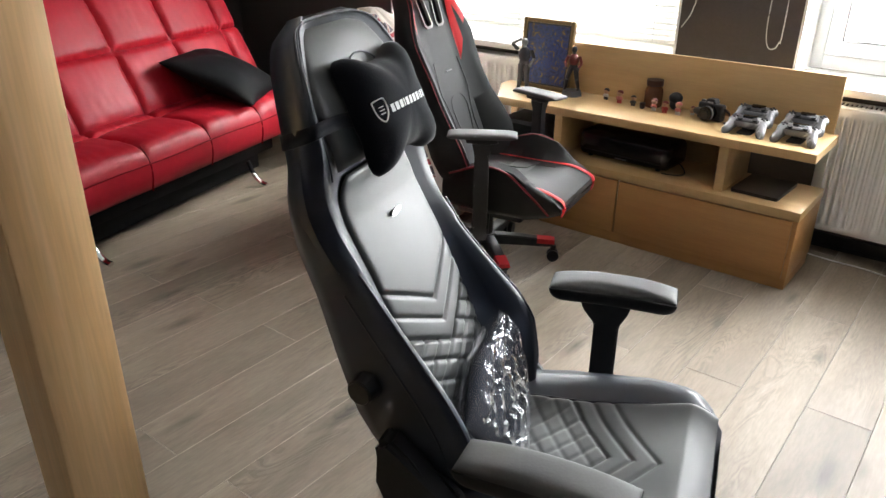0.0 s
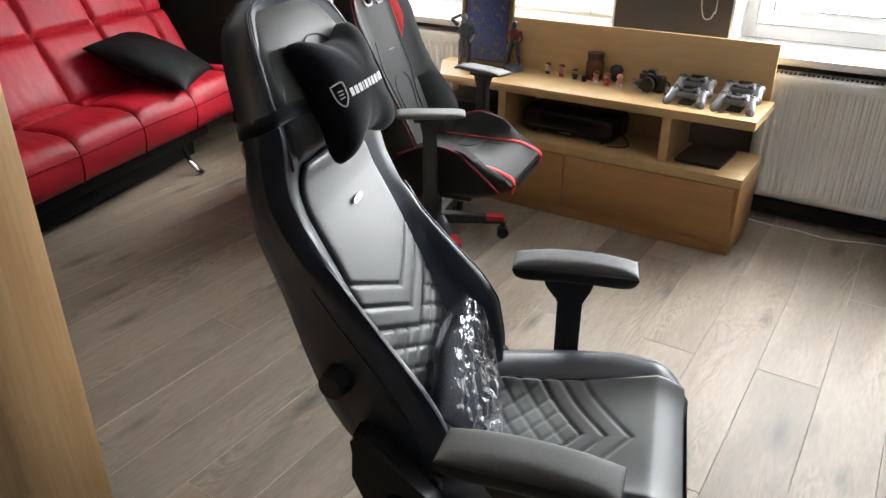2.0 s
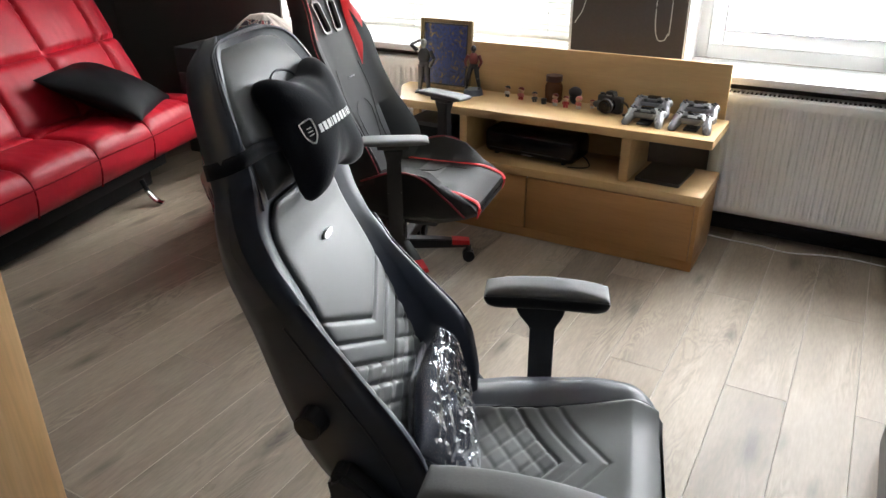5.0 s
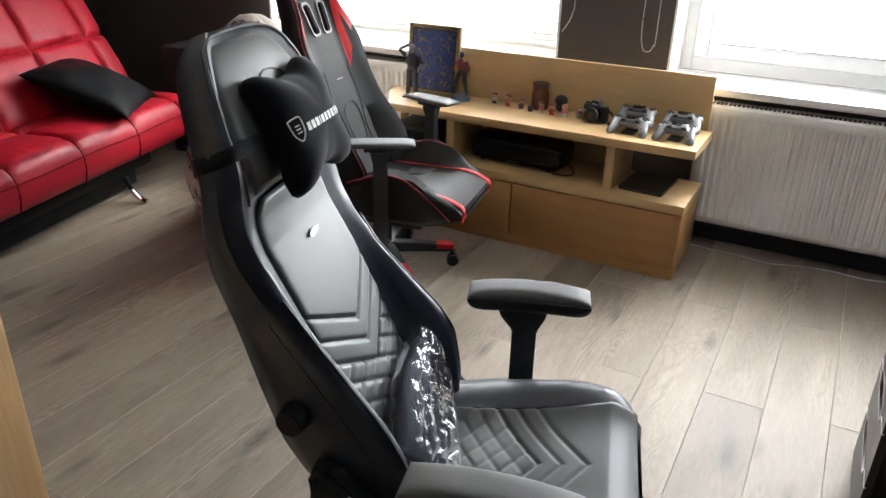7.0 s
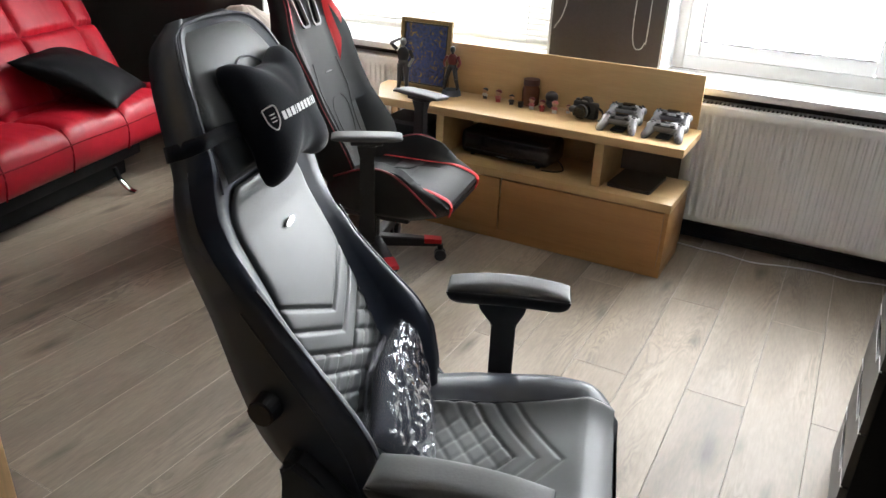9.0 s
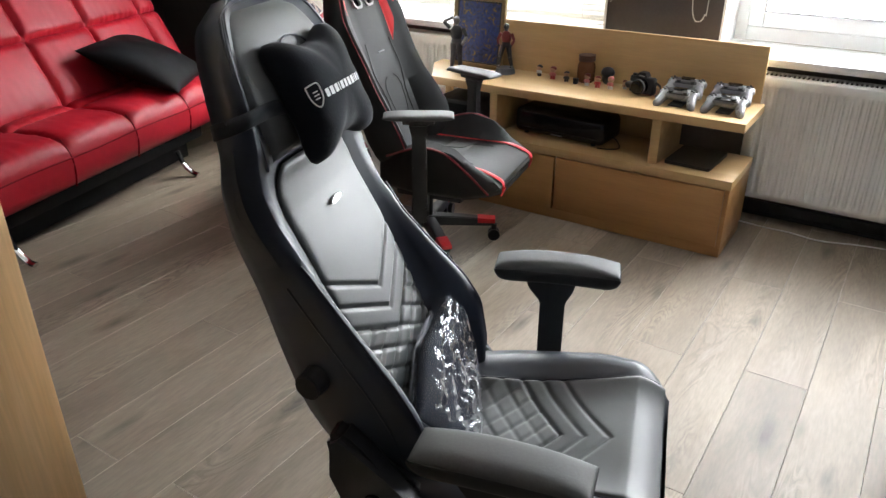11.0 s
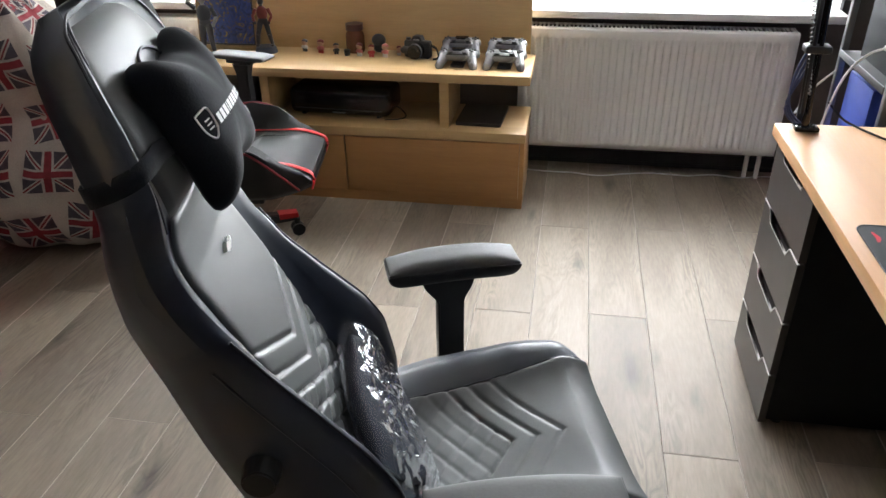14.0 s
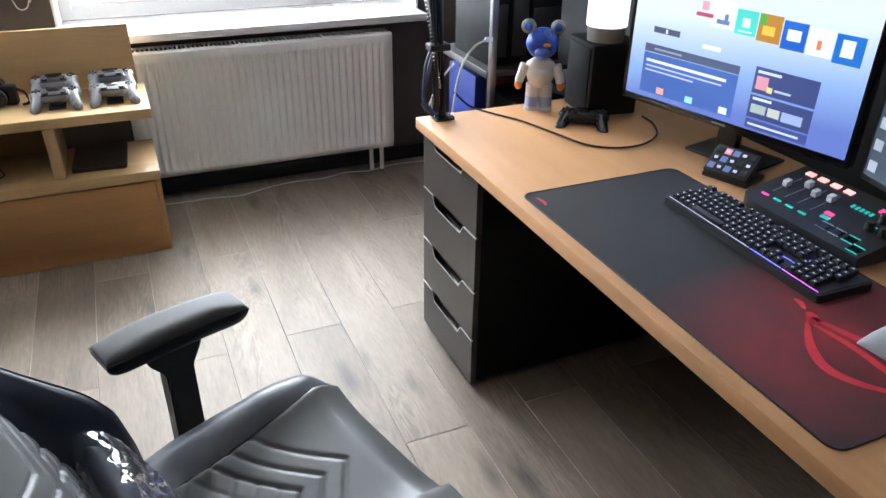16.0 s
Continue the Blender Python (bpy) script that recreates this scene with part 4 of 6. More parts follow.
# ---------------------------------------------------------------- red sofa
SOFA = pose(-3.235, 2.345, 0, 0, 0, 13.5)
SOFA_END = 0.18


def tuft(cols, rows, deep, soft=0.012, sx=1.0, sy=1.0):
    """Relief of stitched squares: grooves between cells, each cell swollen, small creases at the seams."""
    def relief(a, b, side):
        if side < 0:
            return 0.0
        g, swell, near = 0.0, 1.0, 0.0
        for t, n, ln in ((a, rows, sx), (b, cols, sy)):
            q = (t + 1) / 2 * n
            m = q - math.floor(q)
            e = min(m, 1 - m) * ln / n
            if 0.5 < q < n - 0.25:
                g = max(g, math.exp(-(e / soft) ** 1.3))
                near = max(near, 0.8 * math.exp(-(e / 0.035) ** 2))
            swell *= math.sin(math.pi * min(1, max(0, m))) ** 0.5 if 0 < m < 1 else 0
        pucker = 0.0075 * noise.noise(Vector((a * 60 * sx, b * 38 * sy, 1.7))) * min(1.0, g * 1.3 + near)
        crease = pucker + 0.004 * noise.noise(Vector((a * 5 * sx, b * 34, 0.3))) * (0.35 + 1.2 * g + 1.6 * max(0, a - 0.55))
        return deep * 0.55 * swell - deep * g + crease
    return relief


def sofa():
    top = thing("sofa", "red tufted leatherette sofa bed with chrome feet", "sofa", SOFA)
    length = 2.1 + SOFA_END
    shift = SOFA_END / 2
    seat = puffy(0.70, length, 0.125, 0.125, 80, 330, (9.0, 30.0), None, tuft(length / 0.42, 2, 0.026, 0.014, 0.70, length))
    bmesh.ops.translate(seat, verts=seat.verts, vec=(0.0, shift, 0.335))
    sc = part("seat_cushion", seat, M_RED_LEATHER, top, smooth=80)
    # front seam and its upright stitching
    part("front_seam", tubes([(0.3505, y + shift, 0.372 + 0.003 * math.sin(9 * y)) for y in np.linspace(-1.10, 1.10, 60)], 0.0035, 6, 2), M_RED_SEAM, sc)
    for k in range(1, 6):
        y = -1.05 + k * 0.42
        part("front_seam", tubes([(0.30, y, 0.447), (0.33, y, 0.41), (0.349, y, 0.36), (0.349, y, 0.30), (0.335, y, 0.235)], 0.004, 6, 4), M_RED_SEAM, sc)
    back = puffy(0.78, length, 0.085, 0.085, 80, 330, (9.0, 30.0), None, tuft(length / 0.42, 2, 0.026, 0.014, 0.78, length))
    bmesh.ops.transform(back, matrix=pose(-0.30, shift, 0.74, 0, 62, 0), verts=back.verts)
    part("back_cushion", back, M_RED_LEATHER, top, smooth=80)
    # two black blocks fill the gap under the seat as its shadow
    part("base_frame", boxed(-0.30, 0.24, -0.95, 0.85, 0.135, 0.225, 0.01), M_CARCASS, top)
    part("storage_base", boxed(-0.28, 0.16, -0.90, 0.80, 0.02, 0.134, 0.008), M_CARCASS, top)
    for x, y in ((0.27, 0.57), (0.27, -0.57), (-0.24, 0.57), (-0.24, -0.57)):
        sg = 1 if x > 0 else -1
        leg = part("leg", rods((x, y, 0.136), (x + sg * 0.03, y, 0.066), 0.014, 0.012), M_CARCASS, top)
        part("foot", tubes([(x + sg * 0.028, y, 0.07), (x + sg * 0.05, y, 0.045), (x + sg * 0.085, y, 0.020), (x + sg * 0.12, y, 0.012)], 0.013, 10, 6, (0.017, 0.011)), M_CHROME, leg, "curved chrome foot")


M_RED_SEAM = leather("red_seam", (0.19, 0.005, 0.011), 0.7, 420.0, 0.1, 0.1)
sofa()


def throw_pillow():
    top = thing("throw_pillow", "plump black satin pillow lying on the red sofa", "pillow", SOFA @ pose(0.04, 0.73, 0.575, -4, 24, 20))
    part("pillow_body", puffy(0.54, 0.64, 0.095, 0.075, 40, 40, 2.2, lambda a, b: (0.92 + 0.08 * b * b, 0.92 + 0.08 * a * a),
                              lambda a, b, s: 0.006 * noise.noise(Vector((a * 3, b * 3, s)))), M_SATIN, top, smooth=80)


M_SATIN = surface("black_satin", (0.005, 0.005, 0.0055), 0.62, spec=0.14, vary=0.2, scale=5, grain=200, bump=0.1)
throw_pillow()


# ---------------------------------------------------------------- beanbag
def flag_material():
    """Printed cloth patch: blue field, white diagonals, red cross on white."""
    m = bpy.data.materials.new("flag_print")
    m.use_nodes = True
    n, l = nodes_of(m)
    b = n["Principled BSDF"]
    b.inputs["Roughness"].default_value = 0.85
    uv = n.new("ShaderNodeUVMap")
    sep = n.new("ShaderNodeSeparateXYZ")
    l.new(uv.outputs[0], sep.inputs[0])

    def math_node(op, a, c=None):
        q = n.new("ShaderNodeMath")
        q.operation = op
        for i, v in enumerate((a, c)):
            if v is None:
                continue
            if isinstance(v, (int, float)):
                q.inputs[i].default_value = v
            else:
                l.new(v, q.inputs[i])
        return q.outputs[0]

    x = math_node("ABSOLUTE", math_node("SUBTRACT", sep.outputs[0], 0.5))
    y = math_node("ABSOLUTE", math_node("SUBTRACT", sep.outputs[1], 0.5))
    diag = math_node("ABSOLUTE", math_node("SUBTRACT", x, y))
    near = math_node("MINIMUM", x, y)

    def layer(below, colour, mask):
        q = n.new("ShaderNodeMix")
        q.data_type = "RGBA"
        q.inputs[7].default_value = (*colour, 1)
        if isinstance(below, tuple):
            q.inputs[6].default_value = (*below, 1)
        else:
            l.new(below, q.inputs[6])
        l.new(mask, q.inputs[0])
        return q.outputs[2]

    c = layer((0.075, 0.06, 0.075), (0.45, 0.40, 0.36), math_node("LESS_THAN", diag, 0.075))
    c = layer(c, (0.22, 0.03, 0.035), math_node("LESS_THAN", diag, 0.025))
    c = layer(c, (0.45, 0.40, 0.36), math_node("LESS_THAN", near, 0.125))
    c = layer(c, (0.26, 0.03, 0.04), math_node("LESS_THAN", near, 0.075))
    no = n.new("ShaderNodeTexNoise")
    no.inputs["Scale"].default_value = 9
    l.new(uv.outputs[0], no.inputs["Vector"])
    hs = n.new("ShaderNodeHueSaturation")
    mr = n.new("ShaderNodeMapRange")
    mr.inputs["To Min"].default_value, mr.inputs["To Max"].default_value = 0.6, 1.4
    l.new(no.outputs["Fac"], mr.inputs["Value"])
    l.new(mr.outputs[0], hs.inputs["Value"])
    l.new(c, hs.inputs["Color"])
    l.new(hs.outputs[0], b.inputs["Base Color"])
    return m


BEAN_Z = [0.0, 0.03, 0.12, 0.25, 0.38, 0.50, 0.56, 0.62, 0.72, 0.84, 0.93, 0.98, 1.02]
BEAN_R = [0.28, 0.37, 0.45, 0.485, 0.46, 0.36, 0.30, 0.31, 0.315, 0.26, 0.17, 0.10, 0.03]


def bean_point(ang, z, lift=0.0):
    r = float(np.interp(z, BEAN_Z, BEAN_R)) + lift
    r += 0.034 * noise.noise(Vector((math.cos(ang) * 2.2, math.sin(ang) * 2.2, z * 5)))
    r += 0.018 * noise.noise(Vector((math.cos(ang) * 6, math.sin(ang) * 6, z * 9)))
    return Vector((r * math.cos(ang) - 0.24 * max(0, z - 0.5), r * math.sin(ang) - 0.04 * max(0, z - 0.5), z))


def beanbag():
    top = thing("beanbag", "cream cloth beanbag printed with faded flag patches", "beanbag", pose(-2.21, 3.24, 0))
    rings = [[bean_point(2 * math.pi * k / 64, z) for k in range(64)] for z in np.linspace(0.0, 1.02, 48)]
    part("bag", loft(bmesh.new(), rings), M_CREAM, top, smooth=80)
    flag = flag_material()
    spots = [(-165, 0.17, 0.19, 0.2), (-136, 0.12, 0.19, -0.2), (-108, 0.16, 0.20, -0.25), (-80, 0.14, 0.19, 0.15), (-52, 0.17, 0.19, -0.2), (-24, 0.16, 0.18, 0.1), (-150, 0.375, 0.17, 0.1), (-123, 0.385, 0.18, -0.12),
             (-95, 0.375, 0.18, 0.2), (-67, 0.385, 0.17, -0.15), (-38, 0.375, 0.17, 0.2), (-10, 0.37, 0.17, 0), (-158, 0.74, 0.19, 0.15), (-118, 0.73, 0.20, -0.2), (-78, 0.75, 0.19, 0.15), (-38, 0.73, 0.18, -0.15),
             (-140, 0.91, 0.13, 0.3), (-85, 0.92, 0.13, -0.2), (-30, 0.91, 0.12, 0.2), (-52, 0.965, 0.10, 0.3), (-100, 0.97, 0.09, 0.1), (-178, 0.38, 0.16, 0.1), (-100, 0.55, 0.15, 0.05), (-140, 0.56, 0.15, -0.1), (-60, 0.55, 0.14, 0.1)]
    for deg, zc, size, turn in spots:
        bm = bmesh.new()
        rings, uvs = [], {}
        rr = float(np.interp(zc, BEAN_Z, BEAN_R))
        c, s = math.cos(turn), math.sin(turn)
        for i in range(15):
            row = []
            for j in range(15):
                p, q = (i / 14 - 0.5) * size, (j / 14 - 0.5) * size * 0.85
                row.append(bean_point(radians(deg) + (p * c - q * s) / max(rr, 0.1), min(1.0, max(0.01, zc + p * s + q * c)), 0.004))
            rings.append(row)
        loft(bm, rings, closed=False)
        layer = bm.loops.layers.uv.new("UVMap")
        bm.verts.index_update()
        for f in bm.faces:
            for lp in f.loops:
                i, j = divmod(lp.vert.index, 15)
                lp[layer].uv = (i / 14, j / 14)
        part("flag_patch", bm, flag if (deg, zc) != (-150, 0.375) else M_TEAL, top, smooth=80)


M_CREAM = surface("cream_canvas", (0.50, 0.44, 0.385), 0.9, vary=0.18, scale=9, grain=220, bump=0.3, spec=0.2)
M_TEAL = surface("teal_print", (0.07, 0.13, 0.17), 0.9, vary=0.4, scale=18, grain=90, bump=0.2, spec=0.2)
beanbag()

M_GREYCLOTH = surface("dark_grey_cloth", (0.04, 0.042, 0.047), 0.85, vary=0.08, scale=5, grain=260, bump=0.25)
crate = thing("storage_box", "dark grey fabric storage box in the dark corner", "box", pose(-3.41, 3.93, 0, 0, 0, 4))
part("box_body", boxed(-0.19, 0.19, -0.17, 0.17, 0, 0.52, 0.012), M_GREYCLOTH, crate)
part("lid", boxed(-0.195, 0.195, -0.175, 0.175, 0.521, 0.68, 0.012), M_GREYCLOTH, crate)


# ---------------------------------------------------------------- red and black gaming chair
RC = pose(-1.30, 3.0, 0, 0, 0, 9.5)
RT = radians(21.5)
RS, RCO = math.sin(RT), math.cos(RT)


def rc_point(u, s, d):
    return Vector((-0.205 - u * RS + d * RCO, s, 0.47 + u * RCO + d * RS))


def slot_shape(sg, grow, d):
    """Outline of a belt slot in the backrest, wider at its upper end and leaning outwards."""
    pts = []
    for x, y in ((-0.017, -0.058), (0.014, -0.058), (0.024, -0.048), (0.026, 0.05), (0.016, 0.062), (-0.012, 0.062), (-0.022, 0.05), (-0.025, -0.046)):
        k = 1 + grow / 0.03
        pts.append(rc_point(0.655 + y * (1 + grow / 0.06), sg * (0.052 + x * k + y * 0.10), d))
    return pts


def red_chair():
    top = thing("racing_chair", "black and red racing-style gaming chair turned to the room", "chair", RC)
    U = [-0.06, 0.02, 0.10, 0.18, 0.28, 0.38, 0.47, 0.54, 0.60, 0.67, 0.75, 0.82, 0.87, 0.89]
    W = [0.19, 0.235, 0.25, 0.245, 0.23, 0.225, 0.235, 0.245, 0.225, 0.185, 0.165, 0.15, 0.12, 0.07]
    D = [0.05, 0.10, 0.105, 0.09, 0.065, 0.055, 0.05, 0.05, 0.045, 0.04, 0.036, 0.034, 0.025, 0.008]
    I = [0.14, 0.145, 0.148, 0.148, 0.145, 0.14, 0.14, 0.14, 0.135, 0.13, 0.12, 0.11, 0.09, 0.05]
    B = [0.05, 0.07, 0.075, 0.075, 0.075, 0.075, 0.075, 0.075, 0.07, 0.065, 0.06, 0.055, 0.04, 0.01]
    n = 60
    u, w = smooth_table(U, W, n, 2)
    d, ins, bk = (smooth_table(U, t, n, 2)[1] for t in (D, I, B))
    rings = []
    for k in range(n):
        half = [(0, 0.008), (ins[k] * 0.6, 0.008), (ins[k], 0.003), (ins[k] + 0.4 * (w[k] - ins[k]), d[k] * 0.75), (w[k] - 0.015, d[k]), (w[k], d[k] - 0.018),
                (w[k] + 0.002, 0), (w[k] - 0.006, -bk[k] * 0.7), (w[k] * 0.8, -bk[k]), (0, -bk[k])]
        ring = half + [(-s, q) for s, q in half[-2:0:-1]]
        rings.append([rc_point(u[k], s, q) for s, q in ring])
    back = part("backrest", loft(bmesh.new(), rings), M_RC_LEATHER, top, smooth=60)
    # two belt slots cut right through
    cutter = bmesh.new()
    for sg in (-1, 1):
        loft(cutter, [slot_shape(sg, 0, q) for q in (-0.2, 0.2)])
    tool = part("cutter", cutter, M_RC_LEATHER, None)
    tool.matrix_world = RC
    back_mod = back.modifiers.new("slots", "BOOLEAN")
    back_mod.object, back_mod.operation, back_mod.solver = tool, "DIFFERENCE", "EXACT"
    bpy.context.view_layer.update()
    cut = bpy.data.meshes.new_from_object(back.evaluated_get(bpy.context.evaluated_depsgraph_get()))
    back.modifiers.clear()
    back.data = cut
    cut.set_sharp_from_angle(angle=radians(60))
    bpy.data.objects.remove(tool)
    for sg in (-1, 1):
        bm = bmesh.new()
        rings = [slot_shape(sg, g, q) for g, q in ((-0.001, 0.004), (-0.001, 0.016), (0.009, 0.016), (0.009, 0.004))]
        loft(bm, rings + [rings[0]], cap=False)
        part("slot_rim", bm, M_SLOT, back, "grey plastic slot rim")

    # red flashes beside the slots
    for sg in (-1, 1):
        def flash(a, b, sg=sg):
            uu = 0.43 + (a + 1) / 2 * 0.40
            lo = 0.135 - 0.0 * uu
            wide = 0.075 * min(1.0, (uu - 0.425) / 0.17)
            s = lo + (b + 1) / 2 * wide * 0.9
            iw, ww, dd = (float(np.interp(uu, u, t)) for t in (ins, w, d))
            s = min(s, ww - 0.012)
            q = 0.003 + (dd - 0.003) * max(0.0, min(1.0, (s - iw) / max(0.02, (ww - 0.015 - iw)))) ** 0.75 + 0.004
            return rc_point(uu, sg * s, q)
        part("red_flash", sheet(flash, 24, 10), M_RED, back, "red leather flash", smooth=70)
        line = [rc_point(x, sg * (float(np.interp(x, u, w)) - 0.004), float(np.interp(x, u, d)) - 0.008) for x in np.linspace(-0.02, 0.86, 30)]
        part("piping", tubes(line, 0.0022, 6, 2), M_RED_PIPE, back, "dark red piping")
    # stitched seams on the back panel
    for sg in (-1, 1):
        pts = [(0.06, 0.10), (0.18, 0.085), (0.27, 0.10), (0.33, 0.115), (0.45, 0.10)]
        part("seam", tubes([rc_point(a, sg * b, 0.011) for a, b in pts], 0.002, 6, 3), M_RC_LEATHER, back)
        part("seam", tubes([rc_point(a, sg * b, 0.0115) for a, b in ((0.12, 0.0), (0.13, 0.045), (0.26, 0.065), (0.30, 0.03))], 0.0018, 6, 2), M_RC_LEATHER, back)
    part("badge", tubes([rc_point(0.405, q, 0.012) for q in (-0.025, 0.0, 0.025)], 0.003, 6, 2), M_SLOT, back)

    # seat: flat centre, raised sides, rounded front
    rings = []
    for x in np.linspace(-0.25, 0.265, 36):
        fall = max(0.0, (x - 0.12) / 0.145)
        z = 0.462 - 0.035 * fall ** 2.2
        wo = float(np.interp(x, (-0.25, -0.1, 0.12, 0.22, 0.265), (0.22, 0.255, 0.245, 0.225, 0.19)))
        bz = float(np.interp(x, (-0.25, -0.12, -0.02, 0.08, 0.16, 0.265), (0.0, 0.078, 0.106, 0.088, 0.026, -0.01)))
        low = 0.345 + 0.03 * fall
        half = [(0, z), (0.16, z + 0.002), (0.185, z + bz * 0.5), (0.21, z + bz), (wo - 0.004, z + bz - 0.012), (wo, z + bz * 0.4 - 0.03), (wo, low + 0.03), (wo - 0.03, low), (0, low)]
        ring = half + [(-s, q) for s, q in half[-2:0:-1]]
        rings.append([Vector((x, s, q)) for s, q in ring])
    seat = part("seat", loft(bmesh.new(), rings), M_RC_LEATHER, top, smooth=60)
    for sg in (-1, 1):
        line = [(x, sg * (0.172 + 0.02 * max(0, x)), 0.469 - 0.037 * max(0, (x - 0.12) / 0.145) ** 2.2) for x in np.linspace(-0.2, 0.262, 14)]
        line += [(0.272, sg * 0.176, 0.405), (0.262, sg * 0.176, 0.372)]
        part("red_band", tubes(line, 0.0, 8, 3, (0.0125, 0.004)), M_RED, seat, "red leather band")
        part("piping", tubes([(-0.2, sg * 0.254, 0.498), (-0.06, sg * 0.256, 0.550), (0.05, sg * 0.250, 0.538), (0.15, sg * 0.242, 0.462), (0.225, sg * 0.225, 0.385)], 0.0045, 6, 4), M_RED_PIPE, seat, "dark red piping")
        part("seam", tubes([(-0.12, sg * 0.03, 0.4645), (0.0, sg * 0.05, 0.4645), (0.03, sg * 0.11, 0.4645), (0.12, sg * 0.12, 0.464)], 0.0018, 6, 3), M_RC_LEATHER, seat)
    # armrests
    for sg, front, ang in ((1, (0.045, 0.405), -22.0), (-1, (0.105, -0.318), 24.0)):
        arm = new("armrest")
        arm.parent = top
        arm.matrix_basis = pose(front[0] - 0.13, front[1], 0, 0, 0, ang)
        part("pad", puffy_at(0.265, 0.095, 0.012, 0.012, (0, 0, 0.700), 6.0, lambda a, b: (1, 1 - 0.08 * a * a)), M_RUBBER, arm, "flat matt grey arm pad")
        part("pad_plate", boxed(-0.06, 0.06, -0.03, 0.03, 0.672, 0.689, 0.005), M_PLASTIC, arm)
        bm = bmesh.new()
        loft(bm, [[Vector((x * k, y * k, z)) for x, y in ((-0.028, -0.02), (0.028, -0.02), (0.028, 0.02), (-0.028, 0.02))] for z, k in ((0.27, 1), (0.5, 1.05), (0.62, 0.95), (0.672, 1.35))])
        bmesh.ops.bevel(bm, geom=list(bm.edges), offset=0.005, segments=2, affect="EDGES")
        part("stem", bm, M_PLASTIC, arm)
        part("bracket", boxed(-0.035, 0.035, -sg * 0.14, sg * 0.02, 0.30, 0.325, 0.004), M_PLASTIC, arm)
    part("mechanism", boxed(-0.24, 0.06, -0.10, 0.16, 0.27, 0.344, 0.01), M_PLASTIC, top)
    part("gas_lift", rods((-0.17, 0.06, 0.10), (-0.17, 0.06, 0.27), 0.028), M_PLASTIC, top)
    star_base(top, M_PLASTIC, M_PLASTIC, 0.305, 22, M_RED_PLASTIC, middle=(-0.17, 0.06))


M_SLOT = surface("grey_plastic", (0.24, 0.24, 0.235), 0.45)
M_RED_PIPE = surface("dark_red_piping", (0.22, 0.012, 0.02), 0.45)
red_chair()


# ---------------------------------------------------------------- on the desk
def rounded(bm, x0, x1, y0, y1, z0, z1, r, seg=6):
    """A slab with rounded corners in plan."""
    pts = []
    for cx, cy, a0 in ((x1 - r, y1 - r, 0), (x0 + r, y1 - r, 90), (x0 + r, y0 + r, 180), (x1 - r, y0 + r, 270)):
        for k in range(seg + 1):
            a = radians(a0 + 90 * k / seg)
            pts.append((cx + r * math.cos(a), cy + r * math.sin(a)))
    return loft(bm, [[Vector((x, y, z)) for x, y in pts] for z in (z0, z1)])


def mat_material():
    """Black cloth with a soft red cloud printed across its lower part."""
    m = surface("desk_mat_cloth", (0.018, 0.018, 0.020), 0.6, vary=0.15, scale=6, grain=300, bump=0.2)
    n, l = nodes_of(m)
    b = n["Principled BSDF"]
    co = n["Texture Coordinate"]
    mp = n.new("ShaderNodeMapping")
    mp.inputs["Location"].default_value = (-0.02, 0.24, 0)
    mp.inputs["Scale"].default_value = (2.6, 3.6, 1)
    mp.vector_type = "POINT"
    l.new(co.outputs["Object"], mp.inputs["Vector"])
    mp.inputs["Location"].default_value = (0.05, 0.92, 0)
    gr = n.new("ShaderNodeTexGradient")
    gr.gradient_type = "SPHERICAL"
    l.new(mp.outputs[0], gr.inputs[0])
    no = n.new("ShaderNodeTexNoise")
    no.inputs["Scale"].default_value, no.inputs["Detail"].default_value = 7, 3
    l.new(co.outputs["Object"], no.inputs["Vector"])
    mu = n.new("ShaderNodeMath")
    mu.operation = "MULTIPLY"
    l.new(gr.outputs["Fac"], mu.inputs[0])
    l.new(no.outputs["Fac"], mu.inputs[1])
    mx = n.new("ShaderNodeMix")
    mx.data_type = "RGBA"
    mx.inputs[7].default_value = (0.42, 0.02, 0.03, 1)
    l.new(n["Hue/Saturation/Value"].outputs[0], mx.inputs[6])
    gain = n.new("ShaderNodeMath")
    gain.operation, gain.use_clamp = "MULTIPLY", True
    gain.inputs[1].default_value = 1.1
    l.new(mu.outputs[0], gain.inputs[0])
    l.new(gain.outputs[0], mx.inputs[0])
    l.new(mx.outputs[2], b.inputs["Base Color"])
    return m


M_PRINT_RED = surface("red_print", (0.62, 0.03, 0.05), 0.6, vary=0.25, scale=20, grain=200, bump=0.1)


